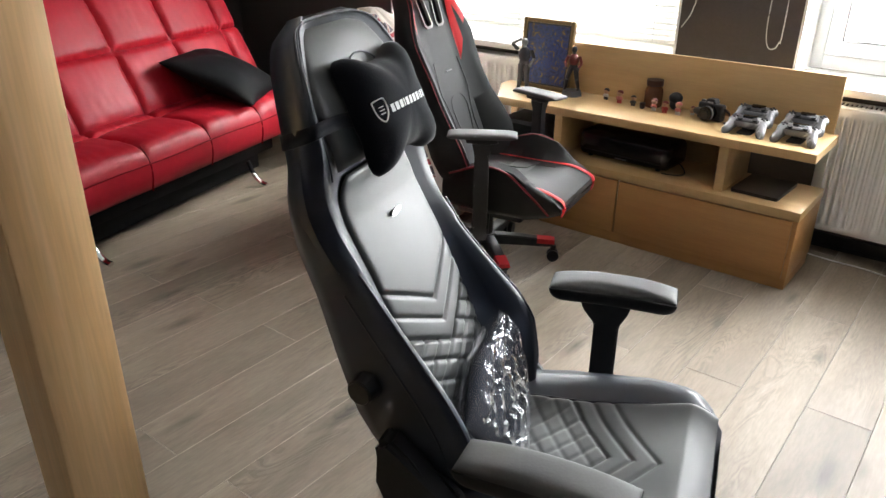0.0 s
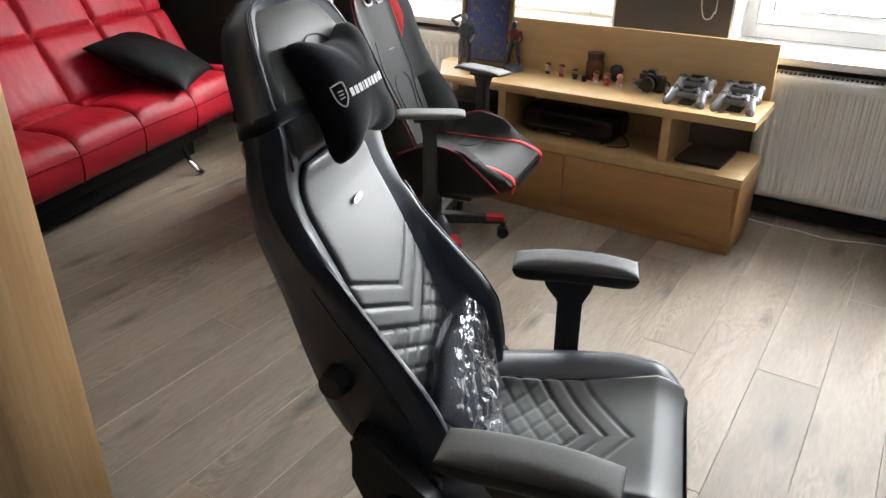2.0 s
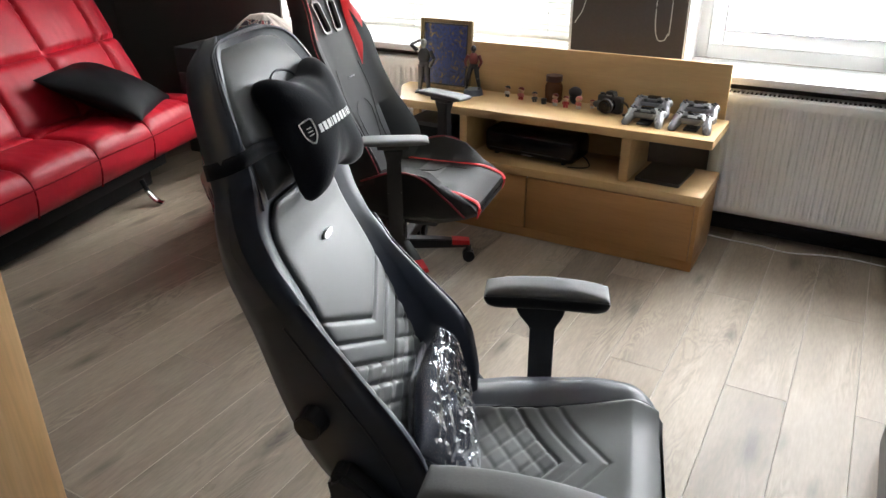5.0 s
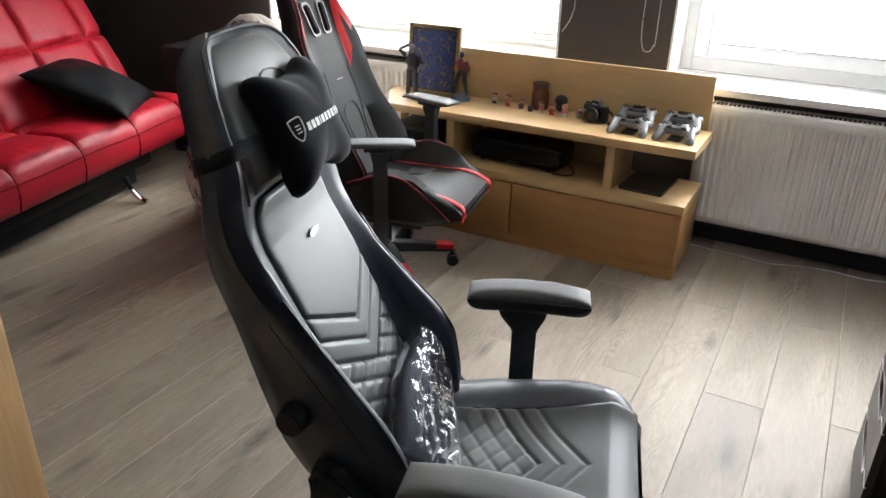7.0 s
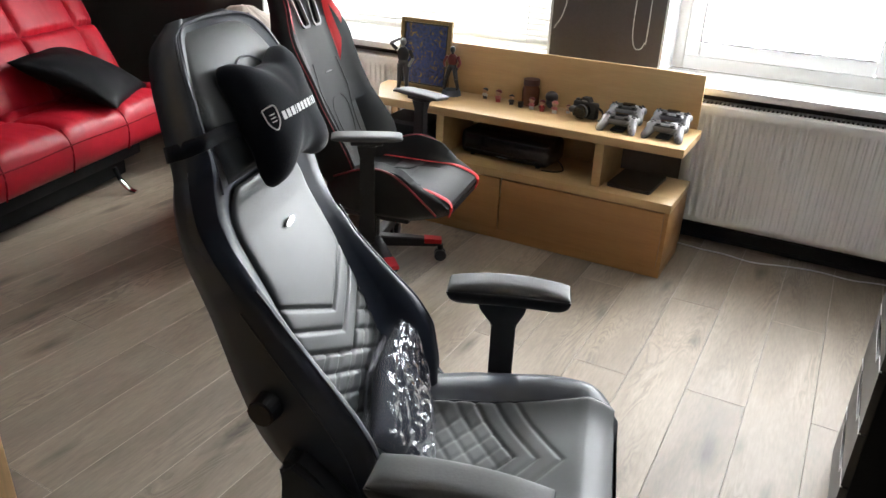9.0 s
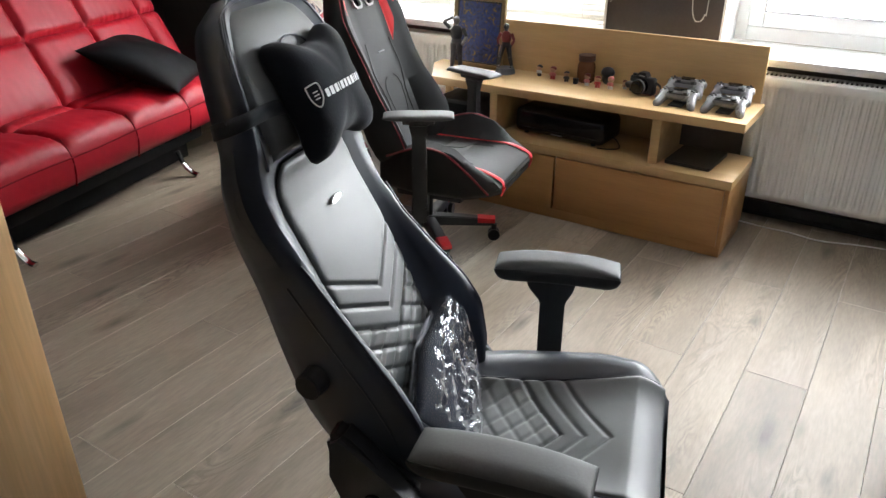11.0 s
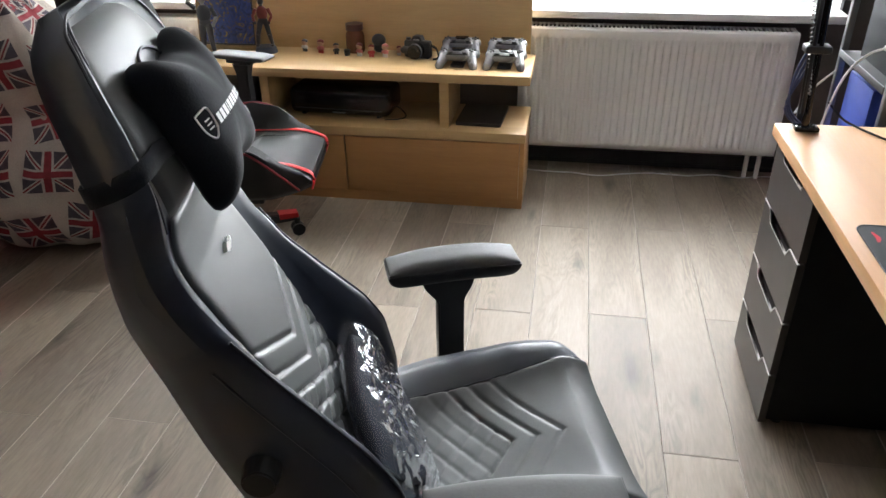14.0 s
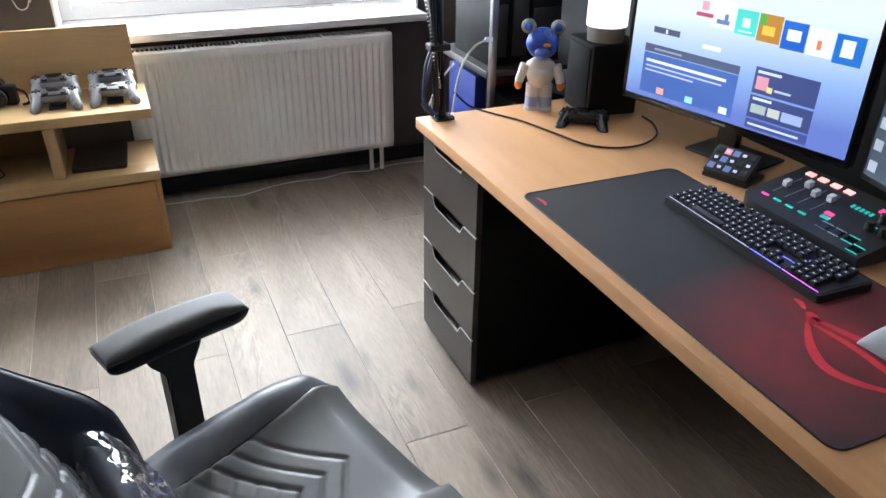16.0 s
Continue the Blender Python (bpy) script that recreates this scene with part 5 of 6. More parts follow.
def desk_mat():
    top = thing("desk_mat", "large black cloth desk mat with red printed emblem", "mat", pose(0.722, 1.590, DESK_TOP))
    part("cloth", rounded(bmesh.new(), -0.229, 0.229, -0.472, 0.472, 0.0005, 0.004, 0.025), mat_material(), top)
    edge = []
    r = 0.025
    for cx, cy, a0 in ((0.229 - r, 0.472 - r, 0), (-0.229 + r, 0.472 - r, 90), (-0.229 + r, -0.472 + r, 180), (0.229 - r, -0.472 + r, 270)):
        for k in range(6):
            a = radians(a0 + 18 * k)
            edge.append((cx + r * math.cos(a), cy + r * math.sin(a), 0.003))
    part("stitched_edge", tubes(edge + [edge[0]], 0.0022, 6, 1), M_BLACKTRIM, top)
    # swept emblem strokes and the small mark in the corner
    strokes = (([(0.03, -0.14), (0.03, -0.155), (0.02, -0.175)], 0.006), ([(0.02, -0.185), (0.01, -0.205), (-0.01, -0.215)], 0.012),
               ([(0.01, -0.2), (0.035, -0.29), (0.06, -0.38), (0.05, -0.43)], 0.010), ([(-0.005, -0.21), (0.005, -0.30), (0.0, -0.40), (0.02, -0.44)], 0.008),
               ([(-0.01, -0.21), (-0.06, -0.265), (-0.085, -0.32), (-0.07, -0.37), (-0.02, -0.43)], 0.010), ([(-0.205, 0.44), (-0.2, 0.415), (-0.205, 0.395)], 0.005))
    for pts, w in strokes:
        bm = bmesh.new()
        line = spline([(x, y, 0.0046) for x, y in pts], 6)
        rings = []
        for i, p in enumerate(line):
            way = (line[min(i + 1, len(line) - 1)] - line[max(i - 1, 0)]).normalized()
            side = Vector((-way.y, way.x, 0)) * w * (0.35 + 0.65 * math.sin(math.pi * (i + 0.7) / (len(line) + 0.4)))
            rings.append([p + side, p - side])
        part("emblem_stroke", loft(bm, rings, closed=False), M_PRINT_RED, top)


desk_mat()


def keyboard():
    top = thing("keyboard", "black mechanical keyboard with violet backlight on the mat", "keyboard", pose(0.853, 1.655, DESK_TOP + 0.0042, 0, 0, -91.5))
    ln, dp = 0.475, 0.142
    bm = rounded(bmesh.new(), -ln / 2, ln / 2, -dp / 2, dp / 2, 0.0, 0.017, 0.006, 3)
    part("case", bm, M_PLASTIC, top)
    part("top_plate", boxed(-ln / 2 + 0.006, ln / 2 - 0.006, -dp / 2 + 0.006, dp / 2 - 0.006, 0.0172, 0.0186), M_KEYPLATE, top)
    for a, b, mat, lab in ((-ln / 2 + 0.01, 0.04, M_LED_WHITE, "white"), (0.045, 0.13, M_LED_BLUE, "blue"), (0.135, ln / 2 - 0.01, M_LED_VIOLET, "violet")):
        part("light_strip", boxed(a, b, -dp / 2 + 0.0075, -dp / 2 + 0.0092, 0.0187, 0.0195), mat, top, lab + " backlight strip")
    part("light_strip", boxed(0.085, 0.135, -0.022, -0.0205, 0.0187, 0.0196), M_LED_BLUE, top, "blue backlight strip")
    part("light_strip", boxed(0.13, 0.1315, -0.02, 0.05, 0.0187, 0.0196), M_LED_BLUE, top, "blue backlight strip")
    cap = bmesh.new()
    loft(cap, [[Vector((x * k, y * k, z)) for x, y in ((-1, -1), (1, -1), (1, 1), (-1, 1))] for k, z in ((0.0085, 0.0), (0.0085, 0.003), (0.0065, 0.0095))])
    pip = boxed(-0.0022, 0.0022, -0.0012, 0.0012, 0.0096, 0.0100)
    first = None
    pitch = 0.0190
    rows = []
    for r in range(6):
        y = dp / 2 - 0.018 - r * 0.0205 - (0.004 if r else 0)
        for c in range(23):
            x = -ln / 2 + 0.019 + c * pitch + (0.0 if r == 0 else 0.004 * (r % 3))
            if x > ln / 2 - 0.012:
                continue
            gap = (15 <= c <= 17 and r in (3,)) or (c in (15, 17) and r == 4) or (r == 5 and 4 <= c <= 8) or (r == 0 and c in (1, 6, 11)) or (c == 18 and r > 0)
            if not gap:
                rows.append((x, y, r))
    for x, y, r in rows:
        if first is None:
            first = part("keycap", cap, M_KEYCAP, top)
            ob = first
            legend = part("legend", pip, M_LED_WHITE, ob)
            mesh_pip = legend.data
        else:
            ob = new("keycap", first.data)
            ob.parent = top
            lg = new("legend", mesh_pip)
            lg.parent = ob
        ob.location = (x, y, 0.0215)
        ob.rotation_euler[0] = 0.10 * (r - 2.5) * 0.4
    part("space_bar", boxed(-ln / 2 + 0.089, -ln / 2 + 0.186, dp / 2 - 0.134, dp / 2 - 0.118, 0.0215, 0.030, 0.002), M_KEYCAP, top)


M_KEYPLATE = surface("keyboard_plate", (0.03, 0.028, 0.035), 0.4)
M_KEYCAP = surface("keycap_plastic", (0.012, 0.012, 0.014), 0.45)
M_LED_WHITE = glow("white_backlight", (0.75, 0.72, 1.0), 0.45)
M_LED_BLUE = glow("blue_backlight", (0.16, 0.14, 1.0), 2.2)
M_LED_VIOLET = glow("violet_backlight", (0.65, 0.12, 0.95), 1.6)
M_LED_TEAL = glow("teal_backlight", (0.05, 0.62, 0.52), 0.5)
M_LED_PINK = glow("pink_backlight", (0.95, 0.06, 0.28), 0.9)
M_LED_RED = glow("red_button_light", (1.0, 0.5, 0.45), 1.0)
keyboard()

mouse = thing("mouse", "silver-grey computer mouse on the desk mat", "mouse", pose(0.80, 1.268, DESK_TOP + 0.004, 0, 0, 4))
part("shell", puffy_at(0.115, 0.064, 0.036, 0.001, (0, 0, 0.002), 2.6, lambda a, b: (1, 1 - 0.1 * a), lambda a, b, s: 0.004 * a if s > 0 else 0), surface("silver_plastic", (0.34, 0.36, 0.39), 0.35), mouse)
part("wheel", rods((0.03, -0.004, 0.036), (0.03, 0.004, 0.036), 0.008), M_PLASTIC, mouse)


def audio_mixer():
    top = thing("audio_mixer", "black streaming audio mixer with faders and lit buttons", "mixer", pose(1.062, 1.665, DESK_TOP, 0, 0, 0))

    def on(x, y, h=0.0):
        # x towards the back, y along the desk; the panel rises to the back
        return Vector((x, y, 0.028 + (x + 0.10) * 0.20 + h))

    bm = bmesh.new()
    outline = [(-0.105, -0.175), (-0.105, 0.13), (-0.085, 0.165), (0.10, 0.165), (0.10, -0.175)]
    loft(bm, [[Vector((x, y, 0.002)) for x, y in outline], [on(x, y) for x, y in outline]])
    part("body", bm, M_PLASTIC, top)

    def tile(x0, x1, y0, y1, mat, name, h=0.004):
        bm = bmesh.new()
        loft(bm, [[on(x, y, q) for x, y in ((x0, y0), (x1, y0), (x1, y1), (x0, y1))] for q in (0.0003, h)])
        part(name, bm, mat, top)

    for k in range(4):
        y = 0.125 - 0.037 * k
        tile(0.066, 0.080, y - 0.011, y + 0.011, M_LED_RED, "square_button")
        tile(-0.04, 0.045, y - 0.0014, y + 0.0014, M_SLOT, "fader_track", 0.0012)
        fx = (0.0, 0.03, 0.012, 0.02)[k]
        tile(fx - 0.008, fx + 0.008, y - 0.007, y + 0.007, M_FADER, "fader_cap", 0.014)
        tile(-0.066, -0.061, y - 0.010, y + 0.010, M_LED_PINK if k == 0 else M_LED_TEAL, "mute_button", 0.003)
    for k in range(5):
        tile(0.030, 0.042, -0.035 - 0.012 * k, -0.028 - 0.012 * k, M_LED_TEAL, "level_light", 0.002)
    tile(0.055, 0.068, -0.095, -0.08, M_LED_PINK, "round_button", 0.004)
    tile(-0.03, -0.02, -0.035, -0.015, M_LED_PINK, "round_button", 0.004)
    tile(-0.045, -0.036, -0.04, -0.018, M_LED_TEAL, "round_button", 0.003)
    for k, (x, y) in enumerate(((0.03, -0.115), (0.03, -0.15), (-0.01, -0.115), (-0.01, -0.15))):
        bm = rods(on(x, y, 0), on(x, y, 0.02), 0.0115, 0.0095, 16)
        part("knob", bm, M_PLASTIC, top)
        tile(x + 0.013, x + 0.016, y - 0.008, y + 0.008, M_LED_TEAL, "knob_light", 0.0015)
    for k, (x, y) in enumerate(((-0.065, -0.05), (-0.065, -0.085), (-0.065, -0.12), (-0.085, -0.15))):
        for a, b, c, d in ((x - 0.013, x - 0.011, y - 0.014, y + 0.014), (x + 0.011, x + 0.013, y - 0.014, y + 0.014)):
            tile(a, b, c, d, M_LED_TEAL if k > 1 else M_FADER, "pad_outline", 0.002)
        tile(x - 0.009, x + 0.009, y - 0.012, y + 0.012, M_GLOSSBLACK, "sample_pad", 0.002)


M_FADER = surface("pale_fader_plastic", (0.55, 0.57, 0.60), 0.35)
audio_mixer()


def stream_pad():
    top = thing("button_pad", "small black key pad with lit picture keys on a stand", "key pad", pose(1.045, 1.955, DESK_TOP, 0, 0, 20))
    part("stand", boxed(-0.03, 0.07, -0.062, 0.062, 0.0, 0.012, 0.003), M_PLASTIC, top)
    m = pose(0.0, 0, 0.045, 0, -38, 0)
    body = boxed(-0.042, 0.042, -0.06, 0.06, -0.014, 0.004, 0.004)
    bmesh.ops.transform(body, matrix=m, verts=body.verts)
    b = part("body", body, M_PLASTIC, top)
    prop = boxed(0.02, 0.035, -0.05, 0.05, 0.0125, 0.06, 0.002)
    part("prop", prop, M_PLASTIC, top)
    cols = (M_KEYCAP, M_KEYCAP, M_LED_DIM, M_KEYCAP, M_LED_DIM, M_KEYCAP, M_KEYCAP, M_KEYCAP, M_LED_DIM, M_KEYCAP, M_KEYCAP, M_KEYCAP, M_LED_DIM, M_LED_ROSE, M_KEYCAP)
    for i in range(3):
        for j in range(5):
            k = boxed(-0.009, 0.009, -0.009, 0.009, 0.0042, 0.0062, 0.001, 1)
            bmesh.ops.transform(k, matrix=m @ Matrix.Translation((-0.025 + 0.025 * i, -0.044 + 0.022 * j, 0)), verts=k.verts)
            key = part("picture_key", k, cols[i * 5 + j], b)
            if (i + j) % 2:
                s = boxed(-0.004, 0.004, -0.005, 0.005, 0.0063, 0.0066)
                bmesh.ops.transform(s, matrix=m @ Matrix.Translation((-0.025 + 0.025 * i, -0.044 + 0.022 * j, 0)), verts=s.verts)
                part("icon", s, M_LED_WHITE, key)


M_LED_DIM = glow("blue_key_light", (0.22, 0.32, 0.7), 0.25)
M_LED_ROSE = glow("rose_key_light", (0.85, 0.3, 0.36), 0.6)
stream_pad()


# monitor: local x along the screen, y towards the viewer's back, z up
def screen_material():
    m = bpy.data.materials.new("screen_picture")
    m.use_nodes = True
    n, l = nodes_of(m)
    b = n["Principled BSDF"]
    b.inputs["Base Color"].default_value = (0.01, 0.01, 0.01, 1)
    b.inputs["Roughness"].default_value = 0.35
    co = n.new("ShaderNodeTexCoord")
    sep = n.new("ShaderNodeSeparateXYZ")
    l.new(co.outputs["Object"], sep.inputs[0])
    mr = n.new("ShaderNodeMapRange")
    mr.inputs["From Min"].default_value, mr.inputs["From Max"].default_value = 0.0, 0.34
    l.new(sep.outputs[2], mr.inputs["Value"])
    ad = n.new("ShaderNodeMath")
    ad.operation = "MULTIPLY_ADD"
    ad.inputs[1].default_value = -0.35
    l.new(sep.outputs[0], ad.inputs[0])
    l.new(mr.outputs[0], ad.inputs[2])
    rp = n.new("ShaderNodeValToRGB")
    e = rp.color_ramp.elements
    e[0].position, e[0].color = 0.0, (0.16, 0.23, 0.62, 1)
    e[1].position, e[1].color = 0.72, (0.86, 0.95, 1.0, 1)
    mid = e.new(0.32)
    mid.color = (0.34, 0.52, 0.88, 1)
    l.new(ad.outputs[0], rp.inputs[0])
    l.new(rp.outputs[0], b.inputs["Emission Color"])
    b.inputs["Emission Strength"].default_value = 1.0
    return m


def monitor():
    ang = math.degrees(math.atan2(-0.614, 0.143))
    top = thing("monitor", "flat black monitor showing a bright blue console menu", "monitor", pose(1.009, 2.393, 0, 0, 0, ang))
    w, z0, z1 = 0.689, 0.850, 1.242
    sh = part("housing", boxed(0, w, 0.001, 0.03, z0, z1, 0.004), M_PLASTIC, top)
    bm = bmesh.new()
    b, lip = 0.011, 0.019
    box(bm, 0, b, -0.007, 0.0005, z0, z1, 0.0015)
    box(bm, w - b, w, -0.007, 0.0005, z0, z1, 0.0015)
    box(bm, b, w - b, -0.007, 0.0005, z0, z0 + lip, 0.0015)
    box(bm, b, w - b, -0.007, 0.0005, z1 - b, z1, 0.0015)
    part("bezel", bm, M_GLOSSBLACK, top)
    part("maker_mark", boxed(w / 2 - 0.03, w / 2 + 0.012, -0.0076, -0.0071, z0 + 0.007, z0 + 0.012), M_SLOT, top)
    scr = boxed(b, w - b, -0.004, 0.0008, lip, z1 - z0 - b)
    screen = part("screen", scr, screen_material(), top, "lit screen with a blue menu")
    screen.location = (0, 0, z0)

    def tile(x0, x1, za, zb, rgb, name="menu_tile", strength=0.85, lift=0.0045):
        key = "screen_" + "_".join(str(int(c * 100)) for c in rgb) + "_" + str(int(strength * 100))
        m = bpy.data.materials.get(key) or glow(key, rgb, strength)
        part(name, boxed(1.09 * x0, 1.09 * x1, -lift, -lift + 0.0003, 1.09 * za, 1.09 * zb), m, screen)

    hi = 0.255
    for x0, x1, za, zb, c in ((0.045, 0.085, 0.275, 0.345, (0.02, 0.48, 0.56)), (0.30, 0.355, 0.225, 0.28, (0.10, 0.70, 0.58)), (0.358, 0.415, 0.22, 0.28, (0.50, 0.24, 0.03)),
                              (0.418, 0.475, 0.215, 0.275, (0.01, 0.12, 0.55)), (0.478, 0.535, 0.215, 0.272, (0.95, 0.93, 0.95)), (0.538, 0.60, 0.21, 0.27, (0.01, 0.16, 0.55)), (0.235, 0.295, 0.23, 0.29, (0.90, 0.93, 0.97))):
        tile(x0, x1, za, zb, c)
    for x0, x1, za, zb, c in ((0.052, 0.078, 0.282, 0.287, (1, 1, 1)), (0.205, 0.225, 0.262, 0.282, (0.75, 0.35, 0.42)), (0.318, 0.337, 0.242, 0.262, (0.75, 0.95, 0.92)), (0.31, 0.345, 0.231, 0.234, (0.8, 1, 0.95)),
                              (0.37, 0.40, 0.235, 0.255, (0.85, 0.55, 0.06)), (0.36, 0.375, 0.255, 0.278, (0.10, 0.42, 0.05)), (0.43, 0.462, 0.235, 0.258, (0.85, 0.92, 1)), (0.50, 0.51, 0.228, 0.248, (0.75, 0.18, 0.06)),
                              (0.553, 0.58, 0.225, 0.26, (0.85, 0.9, 1)), (0.25, 0.285, 0.238, 0.248, (0.12, 0.2, 0.4)), (0.27, 0.28, 0.248, 0.262, (0.12, 0.2, 0.4))):
        tile(x0, x1, za, zb, c, "menu_icon", 0.9, 0.005)
    # words too small to read, as bars
    tile(0.192, 0.24, 0.247, 0.256, (0.55, 0.08, 0.14), "text_bar", 0.8, 0.005)
    tile(0.075, 0.155, 0.185, 0.20, (0.10, 0.12, 0.2), "button", 0.7)
    tile(0.112, 0.118, 0.188, 0.197, (0.9, 0.95, 1), "menu_icon", 0.9, 0.005)
    tile(0.225, 0.275, 0.175, 0.184, (0.9, 0.97, 1), "text_bar", 0.9, 0.005)
    tile(0.055, 0.335, 0.135, 0.155, (0.10, 0.13, 0.24), "menu_panel", 0.7)
    tile(0.085, 0.17, 0.142, 0.147, (0.35, 0.42, 0.55), "text_bar", 0.7, 0.005)
    tile(0.055, 0.335, 0.03, 0.133, (0.07, 0.16, 0.50), "menu_panel", 0.75)
    tile(0.065, 0.305, 0.110, 0.117, (0.85, 0.9, 1), "text_bar", 0.85, 0.005)
    tile(0.065, 0.295, 0.098, 0.102, (0.55, 0.65, 0.95), "text_bar", 0.8, 0.005)
    tile(0.065, 0.215, 0.087, 0.091, (0.55, 0.65, 0.95), "text_bar", 0.8, 0.005)
    for x, c in ((0.11, (0.85, 0.42, 0.32)), (0.20, (0.35, 0.75, 0.95)), (0.30, (0.85, 0.9, 1))):
        tile(x, x + 0.022, 0.034, 0.05, c, "menu_icon", 0.9, 0.005)
    tile(0.375, 0.53, 0.105, 0.165, (0.055, 0.08, 0.24), "menu_panel", 0.75)
    tile(0.375, 0.53, 0.048, 0.10, (0.055, 0.08, 0.24), "menu_panel", 0.75)
    tile(0.375, 0.53, 0.022, 0.044, (0.07, 0.10, 0.32), "menu_panel", 0.75)
    for x0, x1, za, zb, c in ((0.382, 0.44, 0.152, 0.158, (0.8, 0.88, 1)), (0.382, 0.412, 0.115, 0.145, (0.75, 0.35, 0.42)), (0.412, 0.425, 0.112, 0.125, (0.9, 0.75, 0.3)), (0.43, 0.47, 0.118, 0.123, (0.6, 0.7, 0.95)),
                              (0.382, 0.43, 0.09, 0.096, (0.8, 0.88, 1)), (0.382, 0.42, 0.06, 0.08, (0.45, 0.55, 0.5)), (0.425, 0.455, 0.06, 0.08, (0.62, 0.66, 0.6)), (0.46, 0.51, 0.058, 0.08, (0.4, 0.5, 0.75)), (0.382, 0.51, 0.03, 0.035, (0.75, 0.82, 1))):
        tile(x0, x1, za, zb, c, "text_bar", 0.85, 0.005)
    part("neck", boxed(w / 2 - 0.03, w / 2 + 0.03, 0.031, 0.06, DESK_TOP + 0.01, 1.1, 0.005), M_PLASTIC, top)
    part("stand_foot", boxed(w / 2 - 0.11, w / 2 + 0.11, 0.01, 0.16, DESK_TOP, DESK_TOP + 0.0095, 0.004), M_PLASTIC, top)


monitor()


def side_monitor():
    ang = math.degrees(math.atan2(-0.55, -0.12))
    top = thing("monitor", "second dark monitor beside the bright one", "monitor", pose(1.181, 1.700, 0, 0, 0, ang))
    part("housing", boxed(0, 0.56, 0.001, 0.03, 0.835, 1.20, 0.004), M_PLASTIC, top)
    part("screen", boxed(0.012, 0.548, -0.003, 0.0008, 0.852, 1.188), M_DARKSCREEN, top, "dim grey-blue screen")
    for k in range(6):
        part("screen_icon", boxed(0.02, 0.045, -0.0036, -0.0033, 0.865 + 0.05 * k, 0.89 + 0.05 * k), M_DIMICON, top)
    part("neck", boxed(0.25, 0.31, 0.031, 0.06, DESK_TOP + 0.01, 1.05, 0.005), M_PLASTIC, top)
    part("stand_foot", boxed(0.17, 0.39, 0.01, 0.14, DESK_TOP, DESK_TOP + 0.0095, 0.004), M_PLASTIC, top)


M_DARKSCREEN = glow("dim_screen", (0.05, 0.075, 0.11), 0.6)
M_DIMICON = glow("dim_icon", (0.5, 0.55, 0.62), 0.6)
side_monitor()


# ---------------------------------------------------------------- figures: one plain mesh each
def blob(bm, c, r, index=0, turn=None, seg=14):
    m = Matrix.LocRotScale(c, turn, r)
    made = bmesh.ops.create_uvsphere(bm, u_segments=seg, v_segments=max(6, seg * 2 // 3), radius=1.0, matrix=m)["verts"]
    for f in {f for v in made for f in v.link_faces}:
        f.material_index = index


def limb(bm, a, b, r0, r1, index=0, seg=10):
    a, b = Vector(a), Vector(b)
    m = Matrix.Translation((a + b) / 2) @ (b - a).to_track_quat("Z", "Y").to_matrix().to_4x4()
    made = bmesh.ops.create_cone(bm, cap_ends=True, segments=seg, radius1=r0, radius2=r1, depth=(b - a).length, matrix=m)["verts"]
    for f in {f for v in made for f in v.link_faces}:
        f.material_index = index


M_BLUE_TOY = surface("blue_toy_plastic", (0.035, 0.09, 0.42), 0.3)
M_WHITE_TOY = surface("white_toy_plastic", (0.62, 0.62, 0.62), 0.35)
M_ORANGE_TOY = surface("orange_toy_plastic", (0.75, 0.22, 0.02), 0.35)
M_SKIN_TOY = surface("beige_toy_plastic", (0.50, 0.30, 0.20), 0.45)
M_DARK_TOY = surface("dark_toy_plastic", (0.03, 0.03, 0.035), 0.4)
M_GREY_TOY = surface("grey_toy_plastic", (0.07, 0.07, 0.075), 0.4)
M_PALEBLUE_TOY = surface("pale_blue_toy_plastic", (0.32, 0.42, 0.66), 0.35)
M_RED_TOY = surface("red_toy_plastic", (0.45, 0.05, 0.05), 0.4)
M_MAROON_TOY = surface("maroon_toy_plastic", (0.16, 0.025, 0.02), 0.4)
M_PINK_TOY = surface("pink_toy_plastic", (0.58, 0.20, 0.20), 0.45)


def toy(name, bm, mats, label, at):
    ob = part(name, bm, mats, None, "", 60)
    ob.matrix_world = at
    return tagged(ob, label, "figurine")


def bear_figure():
    bm = bmesh.new()
    for sg in (-1, 1):
        limb(bm, (0, sg * 0.022, 0.0), (0, sg * 0.022, 0.012), 0.024, 0.022, 1)
        limb(bm, (0, sg * 0.022, 0.012), (0, sg * 0.021, 0.045), 0.021, 0.021, 4)
        limb(bm, (0, sg * 0.021, 0.045), (0, sg * 0.020, 0.085), 0.021, 0.022, 1)
        limb(bm, (0, sg * 0.048, 0.145), (-0.002, sg * 0.066, 0.09), 0.016, 0.014, 1)
        blob(bm, (-0.003, sg * 0.067, 0.08), (0.015, 0.013, 0.016), 2)
        blob(bm, (0, sg * 0.045, 0.262), (0.011, 0.023, 0.023), 3)
        blob(bm, (-0.004, sg * 0.045, 0.262), (0.010, 0.015, 0.015), 0)
    blob(bm, (0, 0, 0.118), (0.034, 0.044, 0.050), 1, seg=20)
    blob(bm, (0, 0, 0.143), (0.030, 0.046, 0.026), 1)
    blob(bm, (-0.03, 0, 0.118), (0.006, 0.024, 0.017), 1)
    blob(bm, (0, 0, 0.212), (0.046, 0.050, 0.048), 0, seg=22)
    blob(bm, (-0.04, 0, 0.192), (0.018, 0.022, 0.015), 0)
    blob(bm, (-0.044, -0.014, 0.215), (0.008, 0.012, 0.006), 2)
    toy("bear_figure", bm, [M_BLUE_TOY, M_WHITE_TOY, M_ORANGE_TOY, M_SLOT, M_PALEBLUE_TOY], "glossy blue-headed bear figure in white suit on the desk", pose(0.860, 2.632, DESK_TOP, 0, 0, 60))


